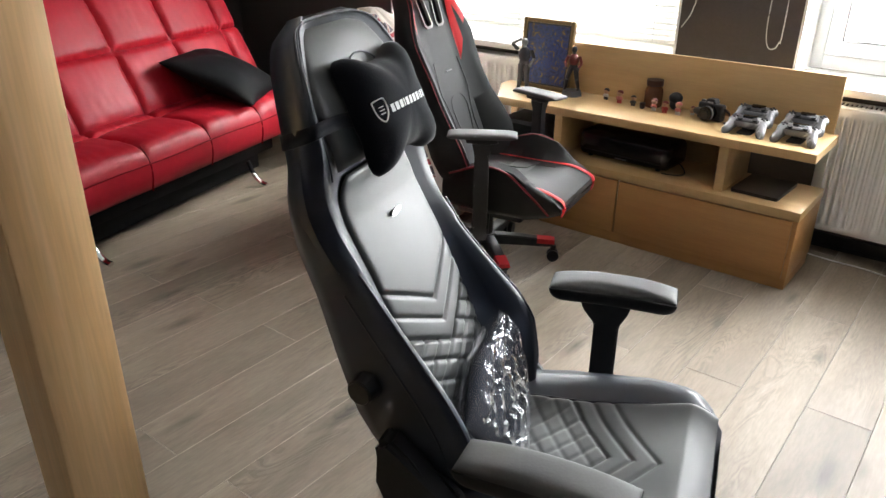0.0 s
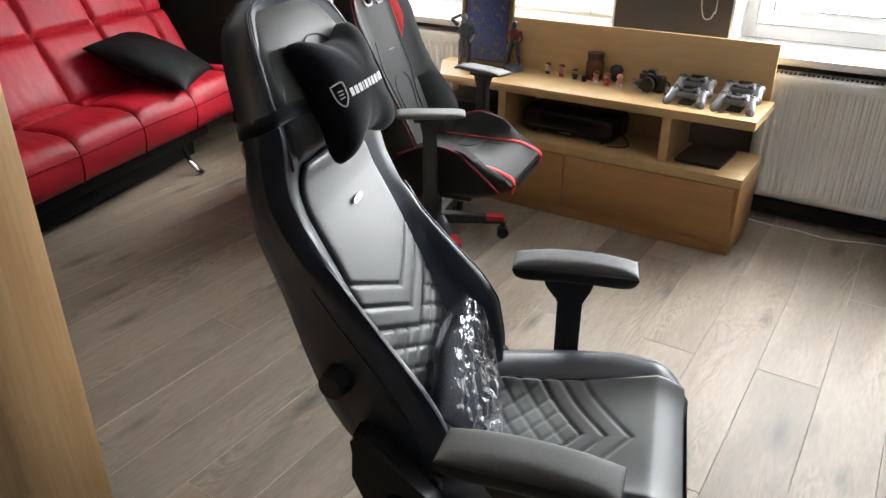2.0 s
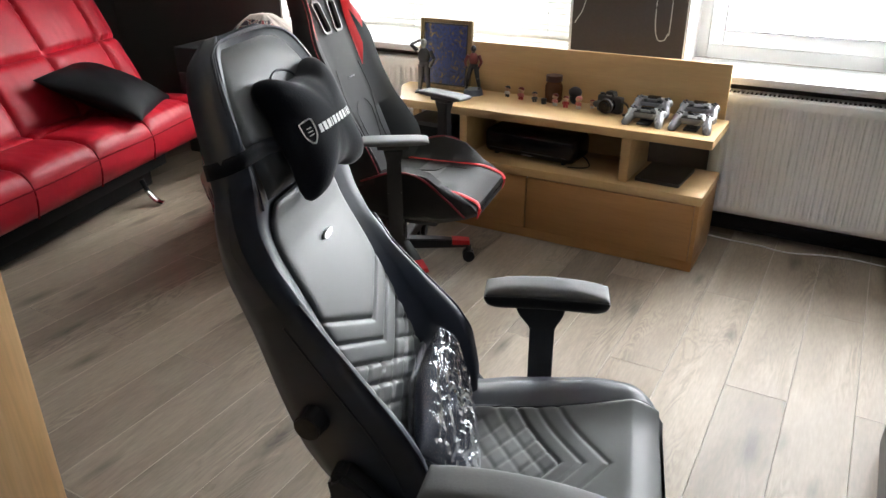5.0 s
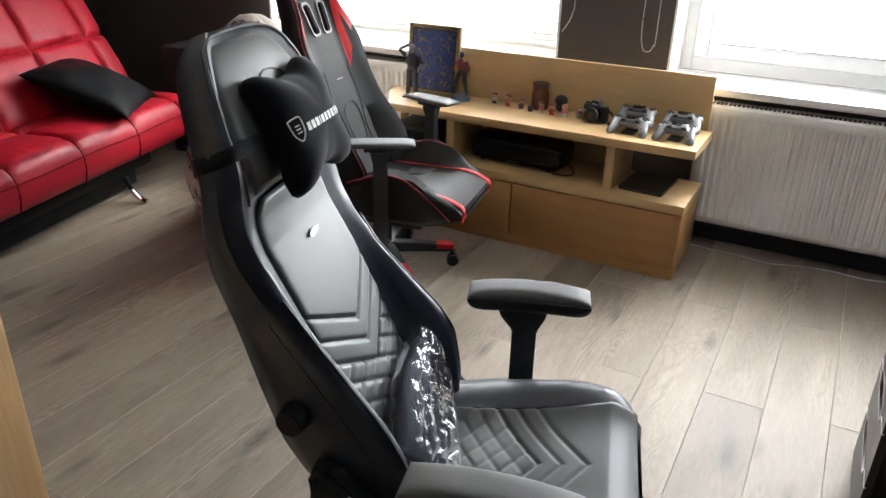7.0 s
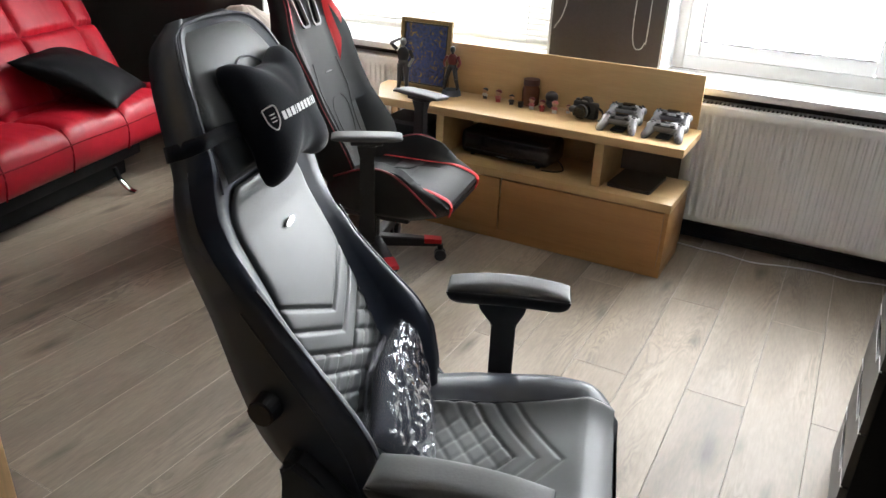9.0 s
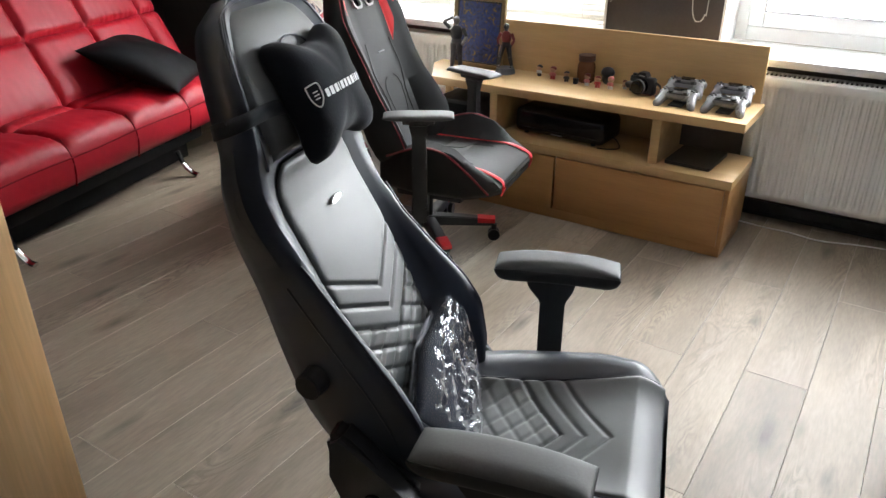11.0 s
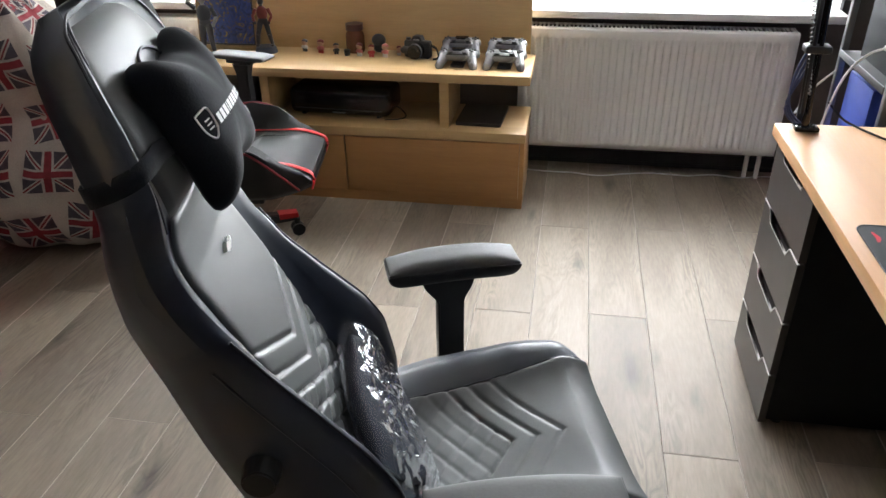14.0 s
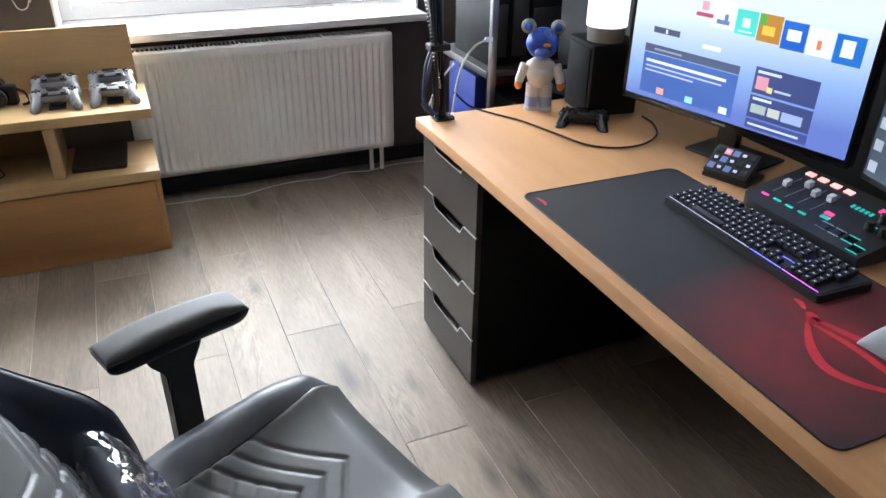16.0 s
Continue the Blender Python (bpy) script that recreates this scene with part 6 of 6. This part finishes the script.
bear_figure()


def gamepad(name, at, shell, label, group=""):
    """A twin-grip controller: body, two grips, sticks, pad, buttons, bumpers."""
    top = thing(name, label, "gamepad", at, group)
    bm = puffy(0.060, 0.118, 0.016, 0.016, 16, 22, 5.0)
    for sg in (-1, 1):
        rings = []
        for t in range(7):
            k = t / 6
            c = Vector((-0.012 - 0.062 * k, sg * (0.052 + 0.016 * k), -0.002 - 0.014 * k))
            r = 0.021 * (1 - 0.28 * k) if t < 6 else 0.007
            rings.append([c + Vector((0.2 * r * math.sin(a), r * math.cos(a), r * 0.9 * math.sin(a))) for a in np.linspace(0, 2 * math.pi, 13)[:-1]])
        loft(bm, rings)
        blob(bm, (0.004, sg * 0.056, 0.0), (0.028, 0.022, 0.017), 0, seg=12)
    body = part("shell", bm, shell, top, smooth=60)
    part("touch_pad", boxed(0.0, 0.027, -0.026, 0.026, 0.0155, 0.0185, 0.0015), M_GLOSSBLACK, body)
    part("centre_plate", boxed(-0.026, -0.002, -0.042, 0.042, 0.0120, 0.0172, 0.003), M_PLASTIC, body)
    for sg in (-1, 1):
        part("stick", rods((-0.016, sg * 0.027, 0.015), (-0.016, sg * 0.027, 0.0255), 0.0085, 0.011, 14), M_PLASTIC, body)
        part("bumper", boxed(0.022, 0.034, sg * 0.042 - 0.018, sg * 0.042 + 0.018, -0.008, 0.011, 0.004), M_PLASTIC, body)
        for dx, dy in ((0.009, 0), (-0.009, 0), (0, 0.009), (0, -0.009)):
            part("button", rods((0.010 + dx, sg * 0.055 + dy, 0.014), (0.010 + dx, sg * 0.055 + dy, 0.0195), 0.0042, None, 10), M_PLASTIC, body)
    return top


M_PAD_GREY = surface("silver_plastic", (0.27, 0.27, 0.28), 0.26, 0.4)
gamepad("gamepad", pose(0.925, 2.462, DESK_TOP + 0.021, 0, -8, 52), M_GLOSSBLACK, "black game controller lying on the desk")


def speaker():
    top = thing("speaker", "tall black desk speaker in the shade behind the monitor", "speaker", pose(1.055, 2.575, DESK_TOP, 0, 0, -6))
    part("cabinet", boxed(-0.085, 0.085, -0.085, 0.085, 0.0, 0.225, 0.006), M_CARCASS, top)
    part("grille", boxed(-0.089, -0.0855, -0.072, 0.072, 0.012, 0.212, 0.002), M_CARCASS, top)


speaker()
lamp = thing("table_lamp", "cylindrical lamp with glowing white shade and grey base", "lamp", pose(1.035, 2.553, DESK_TOP + 0.2255))
bm = rods((0, 0, 0), (0, 0, 0.045), 0.056, 0.058, 32)
part("lamp_base", bm, surface("grey_lamp_base", (0.22, 0.21, 0.21), 0.5), lamp)
part("shade", rods((0, 0, 0.0455), (0, 0, 0.20), 0.062, 0.062, 32), glow("lamp_shade_glow", (1.0, 0.99, 0.97), 1.5), lamp, "glowing white shade")

wire = thing("desk_cable", "black cable snaking over the desktop", "cable", pose(0, 0, DESK_TOP))
part("cord", tubes([(0.60, 2.72, 0.06), (0.64, 2.70, 0.02), (0.675, 2.685, 0.004), (0.707, 2.62, 0.004), (0.752, 2.535, 0.004), (0.793, 2.40, 0.004), (0.829, 2.29, 0.004), (0.899, 2.238, 0.004), (0.986, 2.238, 0.004),
                    (1.07, 2.289, 0.004), (1.12, 2.376, 0.004), (1.129, 2.44, 0.004)], 0.0032), M_CABLE_B, wire)


def mic_arm():
    top = thing("microphone_arm", "black spring microphone arm clamped to the desk corner", "arm", pose(0.53, 2.648, DESK_TOP))
    part("clamp_plate", boxed(-0.028, 0.036, -0.022, 0.022, 0.0005, 0.013, 0.004), M_GLOSSBLACK, top)
    part("clamp_jaw", boxed(-0.01, 0.02, 0.0525, 0.066, -0.075, 0.06, 0.003), M_PLASTIC, top)
    part("base_joint", rods((0, 0, 0.0135), (0, 0, 0.055), 0.011), M_GLOSSBLACK, top)
    for dy in (-0.012, 0.012):
        part("lower_bar", rods((0.0, dy, 0.05), (-0.02, dy + 0.02, 0.62), 0.0055), M_GLOSSBLACK, top)
        part("lower_bar", rods((-0.018, dy, 0.05), (-0.038, dy + 0.02, 0.62), 0.0055), M_PLASTIC, top)
    part("spring", tubes([(-0.009 + 0.006 * math.cos(t * 1.6) - 0.035 * t / 90, 0.006 * math.sin(t * 1.6) + 0.02 * t / 90, 0.10 + 0.26 * t / 90) for t in range(90)], 0.0014, 5, 2), M_ALU, top)
    part("elbow", boxed(-0.05, -0.005, 0.0, 0.04, 0.60, 0.66, 0.008), M_PLASTIC, top)
    part("tie", boxed(-0.045, 0.02, -0.018, 0.028, 0.215, 0.235, 0.004), M_PLASTIC, top)
    bundle = surface("blue_grey_cable", (0.05, 0.07, 0.17), 0.5)
    for k in range(3):
        part("cable", tubes([(0.03 - 0.012 * k, 0.04, -0.02), (-0.04 - 0.006 * k, 0.035, 0.05), (-0.045 + 0.01 * k, 0.03, 0.15), (-0.02 + 0.012 * k, 0.03, 0.25), (-0.03 + 0.012 * k, 0.035, 0.4), (-0.03 + 0.014 * k, 0.04, 0.62)], 0.004, 6, 5), bundle, top)


mic_arm()
usb = thing("usb_cable", "white charging cable with metal plug curling up", "cable", pose(0, 0, DESK_TOP))
part("cord", tubes([(0.585, 2.70, -0.03), (0.60, 2.715, 0.03), (0.615, 2.72, 0.10), (0.64, 2.73, 0.155), (0.68, 2.735, 0.195), (0.715, 2.74, 0.208)], 0.0035), M_CABLE_W, usb)
part("plug", boxed(0.715, 0.74, 2.734, 2.746, 0.203, 0.216, 0.002), M_ALU, usb)
part("cord", tubes([(0.52, 2.73, 0.02), (0.55, 2.725, 0.09), (0.575, 2.72, 0.125), (0.60, 2.72, 0.15)], 0.003), M_CABLE_W, usb)


def rack():
    top = thing("shelf_rack", "metal-framed black shelf rack in the dark corner", "rack", pose(0, 0, 0))
    x0, x1, y0, y1 = 0.80, 1.32, 2.86, 3.34
    for x in (x0, x1 - 0.022):
        for y in (y0, y1 - 0.022):
            part("upright", boxed(x, x + 0.022, y, y + 0.022, 0, 1.75, 0.002), M_ALU_DARK, top, "dull silver upright")
    for z in (0.16, 0.79, 1.16, 1.62):
        s = part("shelf", boxed(x0 + 0.0005, x1 - 0.0005, y0 + 0.023, y1 - 0.023, z, z + 0.018, 0.001), M_BLACKTRIM, top)
        part("shelf_edge", boxed(x0 - 0.004, x0, y0 + 0.0225, y1 - 0.0225, z - 0.003, z + 0.021, 0.001), M_ALU_DARK, s)


M_ALU_DARK = surface("dull_silver", (0.24, 0.24, 0.25), 0.35, 0.9)
rack()
# blue card darkened: shade inside the rack is put into the colour
M_BLUE_BOX = surface("shaded_blue_card", (0.015, 0.04, 0.26), 0.5)
pc = thing("computer_case", "black computer case with a glossy side on the rack", "computer", pose(0, 0, 0.1785))
part("case_body", boxed(0.95, 1.28, 2.90, 3.17, 0.0, 0.49, 0.006), M_GLOSSBLACK, pc)
part("front_panel", boxed(0.944, 0.9495, 2.905, 3.165, 0.01, 0.48, 0.002), M_PLASTIC, pc)
carton = thing("blue_box", "blue cardboard box on the rack, the rack's shade in its colour", "box", pose(0, 0, 0.1785))
part("box_body", boxed(0.84, 0.885, 3.06, 3.30, 0.0, 0.565, 0.003), M_BLUE_BOX, carton)
plum = thing("plum_box", "dull plum-coloured box at the back of the rack", "box", pose(0, 0, 0.1785))
part("box_body", boxed(0.915, 1.20, 3.19, 3.30, 0.0, 0.56, 0.003), surface("plum_card", (0.13, 0.03, 0.06), 0.5), plum)
for k, (xa, xb, h) in enumerate(((0.84, 0.91, 0.24), (0.92, 0.99, 0.27), (1.0, 1.12, 0.22))):
    bx = thing("binder", "dark upright binder on the rack shelf", "binder", pose(0, 0, 0.8085), "binders on the rack")
    part("cover", boxed(xa, xb, 2.95, 3.25, 0, h, 0.003), M_CARCASS, bx)
    part("spine", boxed(xa + 0.006, xb - 0.006, 2.9465, 2.9495, 0.03, h - 0.03, 0.001), M_BLACKTRIM, bx)


# ---------------------------------------------------------------- on the media cabinet
def picture():
    top = thing("picture_frame", "gilt-framed blue abstract picture leaning on the cabinet back", "picture", pose(-1.708, 3.84, DECK_Z, -6, 0, 0))
    w, h, b = 0.30, 0.352, 0.022
    bm = bmesh.new()
    box(bm, -w / 2, -w / 2 + b, -0.012, 0.012, 0, h, 0.005)
    box(bm, w / 2 - b, w / 2, -0.012, 0.012, 0, h, 0.005)
    box(bm, -w / 2 + b, w / 2 - b, -0.012, 0.012, 0, b, 0.005)
    box(bm, -w / 2 + b, w / 2 - b, -0.012, 0.012, h - b, h, 0.005)
    part("frame", bm, M_GILT, top)
    bm = bmesh.new()
    for q in ((-w / 2 + b, -w / 2 + b + 0.006, b, h - b), (w / 2 - b - 0.006, w / 2 - b, b, h - b), (-w / 2 + b + 0.006, w / 2 - b - 0.006, b, b + 0.006), (-w / 2 + b + 0.006, w / 2 - b - 0.006, h - b - 0.006, h - b)):
        box(bm, q[0], q[1], -0.008, 0.002, q[2], q[3])
    part("dark_inner_edge", bm, M_BLACKTRIM, top)
    part("canvas", boxed(-w / 2 + b + 0.002, w / 2 - b - 0.002, -0.002, 0.006, b + 0.002, h - b - 0.002), M_CANVAS, top, "dark blue picture with ochre swirls")


def canvas_material():
    m = bpy.data.materials.new("painted_canvas")
    m.use_nodes = True
    n, l = nodes_of(m)
    co = n.new("ShaderNodeTexCoord")
    no = n.new("ShaderNodeTexNoise")
    no.inputs["Scale"].default_value, no.inputs["Detail"].default_value, no.inputs["Distortion"].default_value = 22, 6, 2.5
    l.new(co.outputs["Object"], no.inputs["Vector"])
    rp = n.new("ShaderNodeValToRGB")
    e = rp.color_ramp.elements
    e[0].position, e[0].color = 0.36, (0.012, 0.016, 0.06, 1)
    e[1].position, e[1].color = 0.68, (0.30, 0.20, 0.06, 1)
    a = e.new(0.50)
    a.color = (0.03, 0.06, 0.24, 1)
    c = e.new(0.58)
    c.color = (0.06, 0.05, 0.07, 1)
    l.new(no.outputs["Fac"], rp.inputs[0])
    l.new(rp.outputs[0], n["Principled BSDF"].inputs["Base Color"])
    n["Principled BSDF"].inputs["Roughness"].default_value = 0.35
    return m


M_GILT = surface("old_gilt", (0.25, 0.17, 0.075), 0.4, 0.5, vary=0.25, scale=30, grain=120, bump=0.4)
M_CANVAS = canvas_material()
picture()


def standing_figure(bm, h, torso, legs, head, pose_kind):
    k = h / 0.25
    z = 0.0
    spread = 0.022 if pose_kind == 0 else 0.04
    for sg in (-1, 1):
        foot = Vector((sg * spread, -0.006, 0.008)) * k
        knee = Vector((sg * spread * 0.75, -0.004 - 0.012 * pose_kind, 0.065)) * k
        hip = Vector((sg * 0.014, 0, 0.128)) * k
        blob(bm, foot + Vector((0, -0.006, 0)) * k, Vector((0.010, 0.018, 0.008)) * k, legs)
        limb(bm, foot, knee, 0.009 * k, 0.012 * k, legs)
        limb(bm, knee, hip, 0.012 * k, 0.016 * k, legs)
    blob(bm, Vector((0, 0, 0.135)) * k, Vector((0.026, 0.018, 0.020)) * k, legs)
    blob(bm, Vector((0, 0, 0.172)) * k, Vector((0.030, 0.019, 0.040)) * k, torso)
    limb(bm, Vector((0, 0, 0.2)) * k, Vector((0, 0, 0.22)) * k, 0.008 * k, 0.008 * k, head)
    blob(bm, Vector((0, -0.002, 0.233)) * k, Vector((0.016, 0.018, 0.020)) * k, head)
    for sg in (-1, 1):
        sh = Vector((sg * 0.032, 0, 0.195)) * k
        if pose_kind == 0 and sg < 0:
            el, ha = Vector((-0.062, -0.004, 0.225)) * k, Vector((-0.02, -0.008, 0.246)) * k
        else:
            el, ha = Vector((sg * 0.05, -0.006, 0.158)) * k, Vector((sg * 0.036, -0.026, 0.128)) * k
        limb(bm, sh, el, 0.010 * k, 0.008 * k, torso)
        limb(bm, el, ha, 0.008 * k, 0.006 * k, torso if pose_kind else head)
        blob(bm, ha, Vector((0.008, 0.008, 0.009)) * k, head)


bm = bmesh.new()
standing_figure(bm, 0.262, 0, 1, 2, 0)
box(bm, -0.045, 0.045, -0.03, 0.03, -0.004, 0.003)
toy("standing_figurine", bm, [M_DARK_TOY, M_GREY_TOY, M_SLOT], "slim dark grey standing figurine with one arm raised", pose(-1.765, 3.735, DECK_Z + 0.0045, 0, 0, 20))
bm = bmesh.new()
limb(bm, (0, 0, -0.028), (0, 0, 0.0), 0.052, 0.044, 3, 20)
standing_figure(bm, 0.215, 0, 1, 2, 1)
toy("standing_figurine", bm, [M_MAROON_TOY, M_DARK_TOY, M_DARK_TOY, surface("blue_grey_stone", (0.10, 0.115, 0.15), 0.7)], "dark red standing figurine on a round grey base", pose(-1.52, 3.81, DECK_Z + 0.0285, 0, 0, 10))


def mini_figure(x, y, h, cap, body, leg):
    bm = bmesh.new()
    k = h / 0.05
    for sg in (-1, 1):
        limb(bm, Vector((sg * 0.0055, 0, 0)) * k, Vector((sg * 0.005, 0, 0.014)) * k, 0.0052 * k, 0.005 * k, 2, 8)
        limb(bm, Vector((sg * 0.010, 0, 0.024)) * k, Vector((sg * 0.0125, -0.003, 0.013)) * k, 0.0035 * k, 0.003 * k, 1, 8)
    blob(bm, Vector((0, 0, 0.020)) * k, Vector((0.010, 0.008, 0.0095)) * k, 1, seg=10)
    blob(bm, Vector((0, 0, 0.037)) * k, Vector((0.0125, 0.0115, 0.0115)) * k, 3, seg=12)
    blob(bm, Vector((0, 0.002, 0.041)) * k, Vector((0.0134, 0.0118, 0.0095)) * k, 0, seg=12)
    toy("mini_figurine", bm, [cap, body, leg, M_SKIN_TOY], "tiny painted toy figure standing on the cabinet shelf", pose(x, y, DECK_Z, 0, 0, random.uniform(-25, 25)))["group"] = "tiny toy figures"


for row in ((-1.345, 3.845, 0.056, M_DARK_TOY, M_WHITE_TOY, M_DARK_TOY), (-1.262, 3.825, 0.062, M_MAROON_TOY, M_PINK_TOY, M_RED_TOY), (-1.185, 3.815, 0.050, M_DARK_TOY, M_GREY_TOY, M_DARK_TOY),
            (-1.070, 3.795, 0.058, M_MAROON_TOY, M_PINK_TOY, M_WHITE_TOY), (-1.012, 3.785, 0.056, M_MAROON_TOY, M_RED_TOY, M_RED_TOY), (-0.950, 3.79, 0.060, M_PINK_TOY, M_PINK_TOY, M_WHITE_TOY), (-0.895, 3.83, 0.042, M_MAROON_TOY, M_SKIN_TOY, M_WHITE_TOY)):
    mini_figure(*row)
bm = bmesh.new()
blob(bm, (0, 0, 0.022), (0.028, 0.024, 0.030), 0)
blob(bm, (0, -0.004, 0.05), (0.033, 0.028, 0.028), 0)
toy("mini_figurine", bm, [M_DARK_TOY], "round black toy figure standing on the cabinet shelf", pose(-0.995, 3.865, DECK_Z + 0.008))
pot = thing("small_pot", "small black pot among the toy figures", "pot", pose(-1.13, 3.80, DECK_Z))
part("pot_body", rods((0, 0, 0), (0, 0, 0.026), 0.012, 0.014, 16), M_PLASTIC, pot)
jar = thing("jar", "round brown jar with dark lid on the cabinet shelf", "jar", pose(-1.108, 3.868, DECK_Z))
bm = bmesh.new()
loft(bm, [[Vector((r * math.cos(a), r * math.sin(a), z)) for a in np.linspace(0, 2 * math.pi, 25)[:-1]] for r, z in ((0.036, 0.0), (0.042, 0.006), (0.043, 0.07), (0.040, 0.085), (0.033, 0.095), (0.033, 0.10))])
part("jar_body", bm, surface("amber_brown_glass", (0.16, 0.07, 0.035), 0.2), jar)
part("lid", rods((0, 0, 0.1005), (0, 0, 0.128), 0.040, 0.040, 24), surface("dark_brown_lid", (0.07, 0.025, 0.018), 0.4), jar)


def photo_camera():
    top = thing("camera_body", "black digital photo camera with lens on the cabinet shelf", "camera", pose(-0.80, 3.80, DECK_Z, 0, 0, -14))
    body = part("body", boxed(-0.062, 0.062, -0.02, 0.022, 0.001, 0.078, 0.010, 3), M_PLASTIC, top)
    part("grip", puffy_at(0.036, 0.05, 0.012, 0.02, (-0.05, -0.018, 0.04), 4.0), M_RUBBER, body)
    bm = bmesh.new()
    loft(bm, [[Vector((x * k, y, z)) for x, y in ((-0.026, -0.016), (0.026, -0.016), (0.026, 0.018), (-0.026, 0.018))] for z, k in ((0.0785, 1), (0.088, 0.85), (0.098, 0.6))])
    part("viewfinder", bm, M_PLASTIC, body)
    part("lens", rods((0.008, -0.0205, 0.04), (0.008, -0.068, 0.04), 0.032, 0.030, 28), M_GLOSSBLACK, top)
    part("lens_glass", rods((0.008, -0.0685, 0.04), (0.008, -0.0705, 0.04), 0.021, 0.019, 24), M_GLOSSBLACK, top)
    part("lens_ring", rods((0.008, -0.045, 0.04), (0.008, -0.056, 0.04), 0.0335, None, 28), M_RUBBER, top)
    part("dial", rods((-0.045, 0, 0.0785), (-0.045, 0, 0.086), 0.011), M_PLASTIC, body)
    part("maker_mark", boxed(-0.014, 0.014, -0.0205, -0.0165, 0.080, 0.085), M_SLOT, body)
    part("strap", tubes([(0.062, 0.0, 0.06), (0.09, 0.0, 0.045), (0.10, -0.01, 0.01), (0.08, -0.02, 0.004)], 0.0, 8, 5, (0.002, 0.006)), M_PLASTIC, top)


photo_camera()
for x in (-0.605, -0.402):
    st = thing("charging_stand", "small black two-bay controller stand", "stand", pose(x, 3.74, DECK_Z), "controller stands")
    part("foot_plate", boxed(-0.03, 0.03, -0.085, 0.10, 0.0005, 0.008, 0.003), M_PLASTIC, st)
    part("cradle", boxed(-0.022, 0.022, 0.055, 0.075, 0.0085, 0.045, 0.004), M_PLASTIC, st)
    part("cradle", boxed(-0.022, 0.022, -0.045, -0.025, 0.0085, 0.022, 0.004), M_PLASTIC, st)
    for y, z, tilt in ((-0.035, 0.043, -14), (0.065, 0.068, -14)):
        gamepad("gamepad", pose(x, 3.74 + y, DECK_Z + z, 0, 0, 90) @ pose(0, 0, 0, 0, tilt, 0) @ Matrix.Diagonal((1.12, 1.12, 1.12, 1)), M_PAD_GREY, "silver and black game controller resting on its stand", "controllers on the cabinet")

amp = thing("game_console", "long gloss-black console on the cabinet's lower shelf", "console", pose(-1.14, 3.755, LOW_Z, 0, 0, -3))
part("case_body", boxed(-0.24, 0.24, -0.10, 0.11, 0.006, 0.128, 0.032, 4), M_GLOSSBLACK, amp)
part("front_strip", boxed(-0.205, 0.205, -0.1025, -0.1005, 0.035, 0.040), M_PLASTIC, amp)
part("maker_mark", boxed(-0.03, 0.03, -0.1025, -0.1005, 0.020, 0.026), M_SLOT, amp)
for q in (-0.18, 0.18):
    part("foot", rods((q, -0.07, 0), (q, -0.07, 0.007), 0.012), M_PLASTIC, amp)
    part("foot", rods((q, 0.07, 0), (q, 0.07, 0.007), 0.012), M_PLASTIC, amp)
lead = thing("console_lead", "short black lead looping beside the console", "cable", pose(0, 0, LOW_Z))
part("cord", tubes([(-0.93, 3.78, 0.03), (-0.88, 3.75, 0.02), (-0.845, 3.70, 0.004), (-0.87, 3.655, 0.004), (-0.93, 3.64, 0.004)], 0.003), M_CABLE_B, lead)
M_LAPTOP = surface("brown_grey_metal", (0.055, 0.045, 0.04), 0.4, 0.4)
lap = thing("laptop", "closed dark brown-grey laptop on the cabinet shelf", "laptop", pose(-0.50, 3.745, LOW_Z, 0, 0, -3))
part("base", rounded(bmesh.new(), -0.10, 0.10, -0.13, 0.13, 0.001, 0.009, 0.01), M_LAPTOP, lap)
part("lid", rounded(bmesh.new(), -0.10, 0.10, -0.13, 0.13, 0.0095, 0.015, 0.01), M_LAPTOP, lap)
sub = thing("subwoofer", "black subwoofer box standing under the raised shelf", "speaker", pose(-1.655, 3.72, 0))
part("cabinet", boxed(-0.125, 0.125, -0.15, 0.15, 0.012, 0.50, 0.008), M_PLASTIC, sub)
part("grille", boxed(-0.11, 0.11, -0.1545, -0.1505, 0.03, 0.48, 0.002), M_CARCASS, sub)
for a in (-0.1, 0.1):
    for b in (-0.12, 0.12):
        part("foot", rods((a, b, 0), (a, b, 0.0125), 0.012), M_RUBBER, sub)


# ---------------------------------------------------------------- floor planks
def plank_mesh(w, ln):
    bm = boxed(0, w, 0, ln, -0.012, 0.0, 0.0015, 1)
    me = bpy.data.meshes.new("plank")
    bm.to_mesh(me)
    bm.free()
    me.materials.append(M_FLOOR)
    me.materials.append(M_FLOOR_EDGE)
    for f in me.polygons:
        f.material_index = 1 if 0.1 < f.normal.z < 0.95 else 0
    return me


def planks():
    meshes, long = {}, 1.32
    for k in range(-23, 8):
        x0, x1 = max(X0, k * 0.2), min(X1, k * 0.2 + 0.2)
        if x1 - x0 < 0.01:
            continue
        y = (2.76 if k % 2 == 0 else 2.10) + 0.013 * k - 3 * long
        while y < WALL_Y:
            a, b = max(y, Y0), min(y + long, WALL_Y)
            if b - a > 0.02:
                key = (round(x1 - x0, 3), round(b - a, 3))
                if key not in meshes:
                    meshes[key] = plank_mesh(key[0] - 0.0008, key[1] - 0.0008)
                ob = new("plank", meshes[key])
                ob.location = (x0, a, 0)
                ob.parent = floor
            y += long


planks()
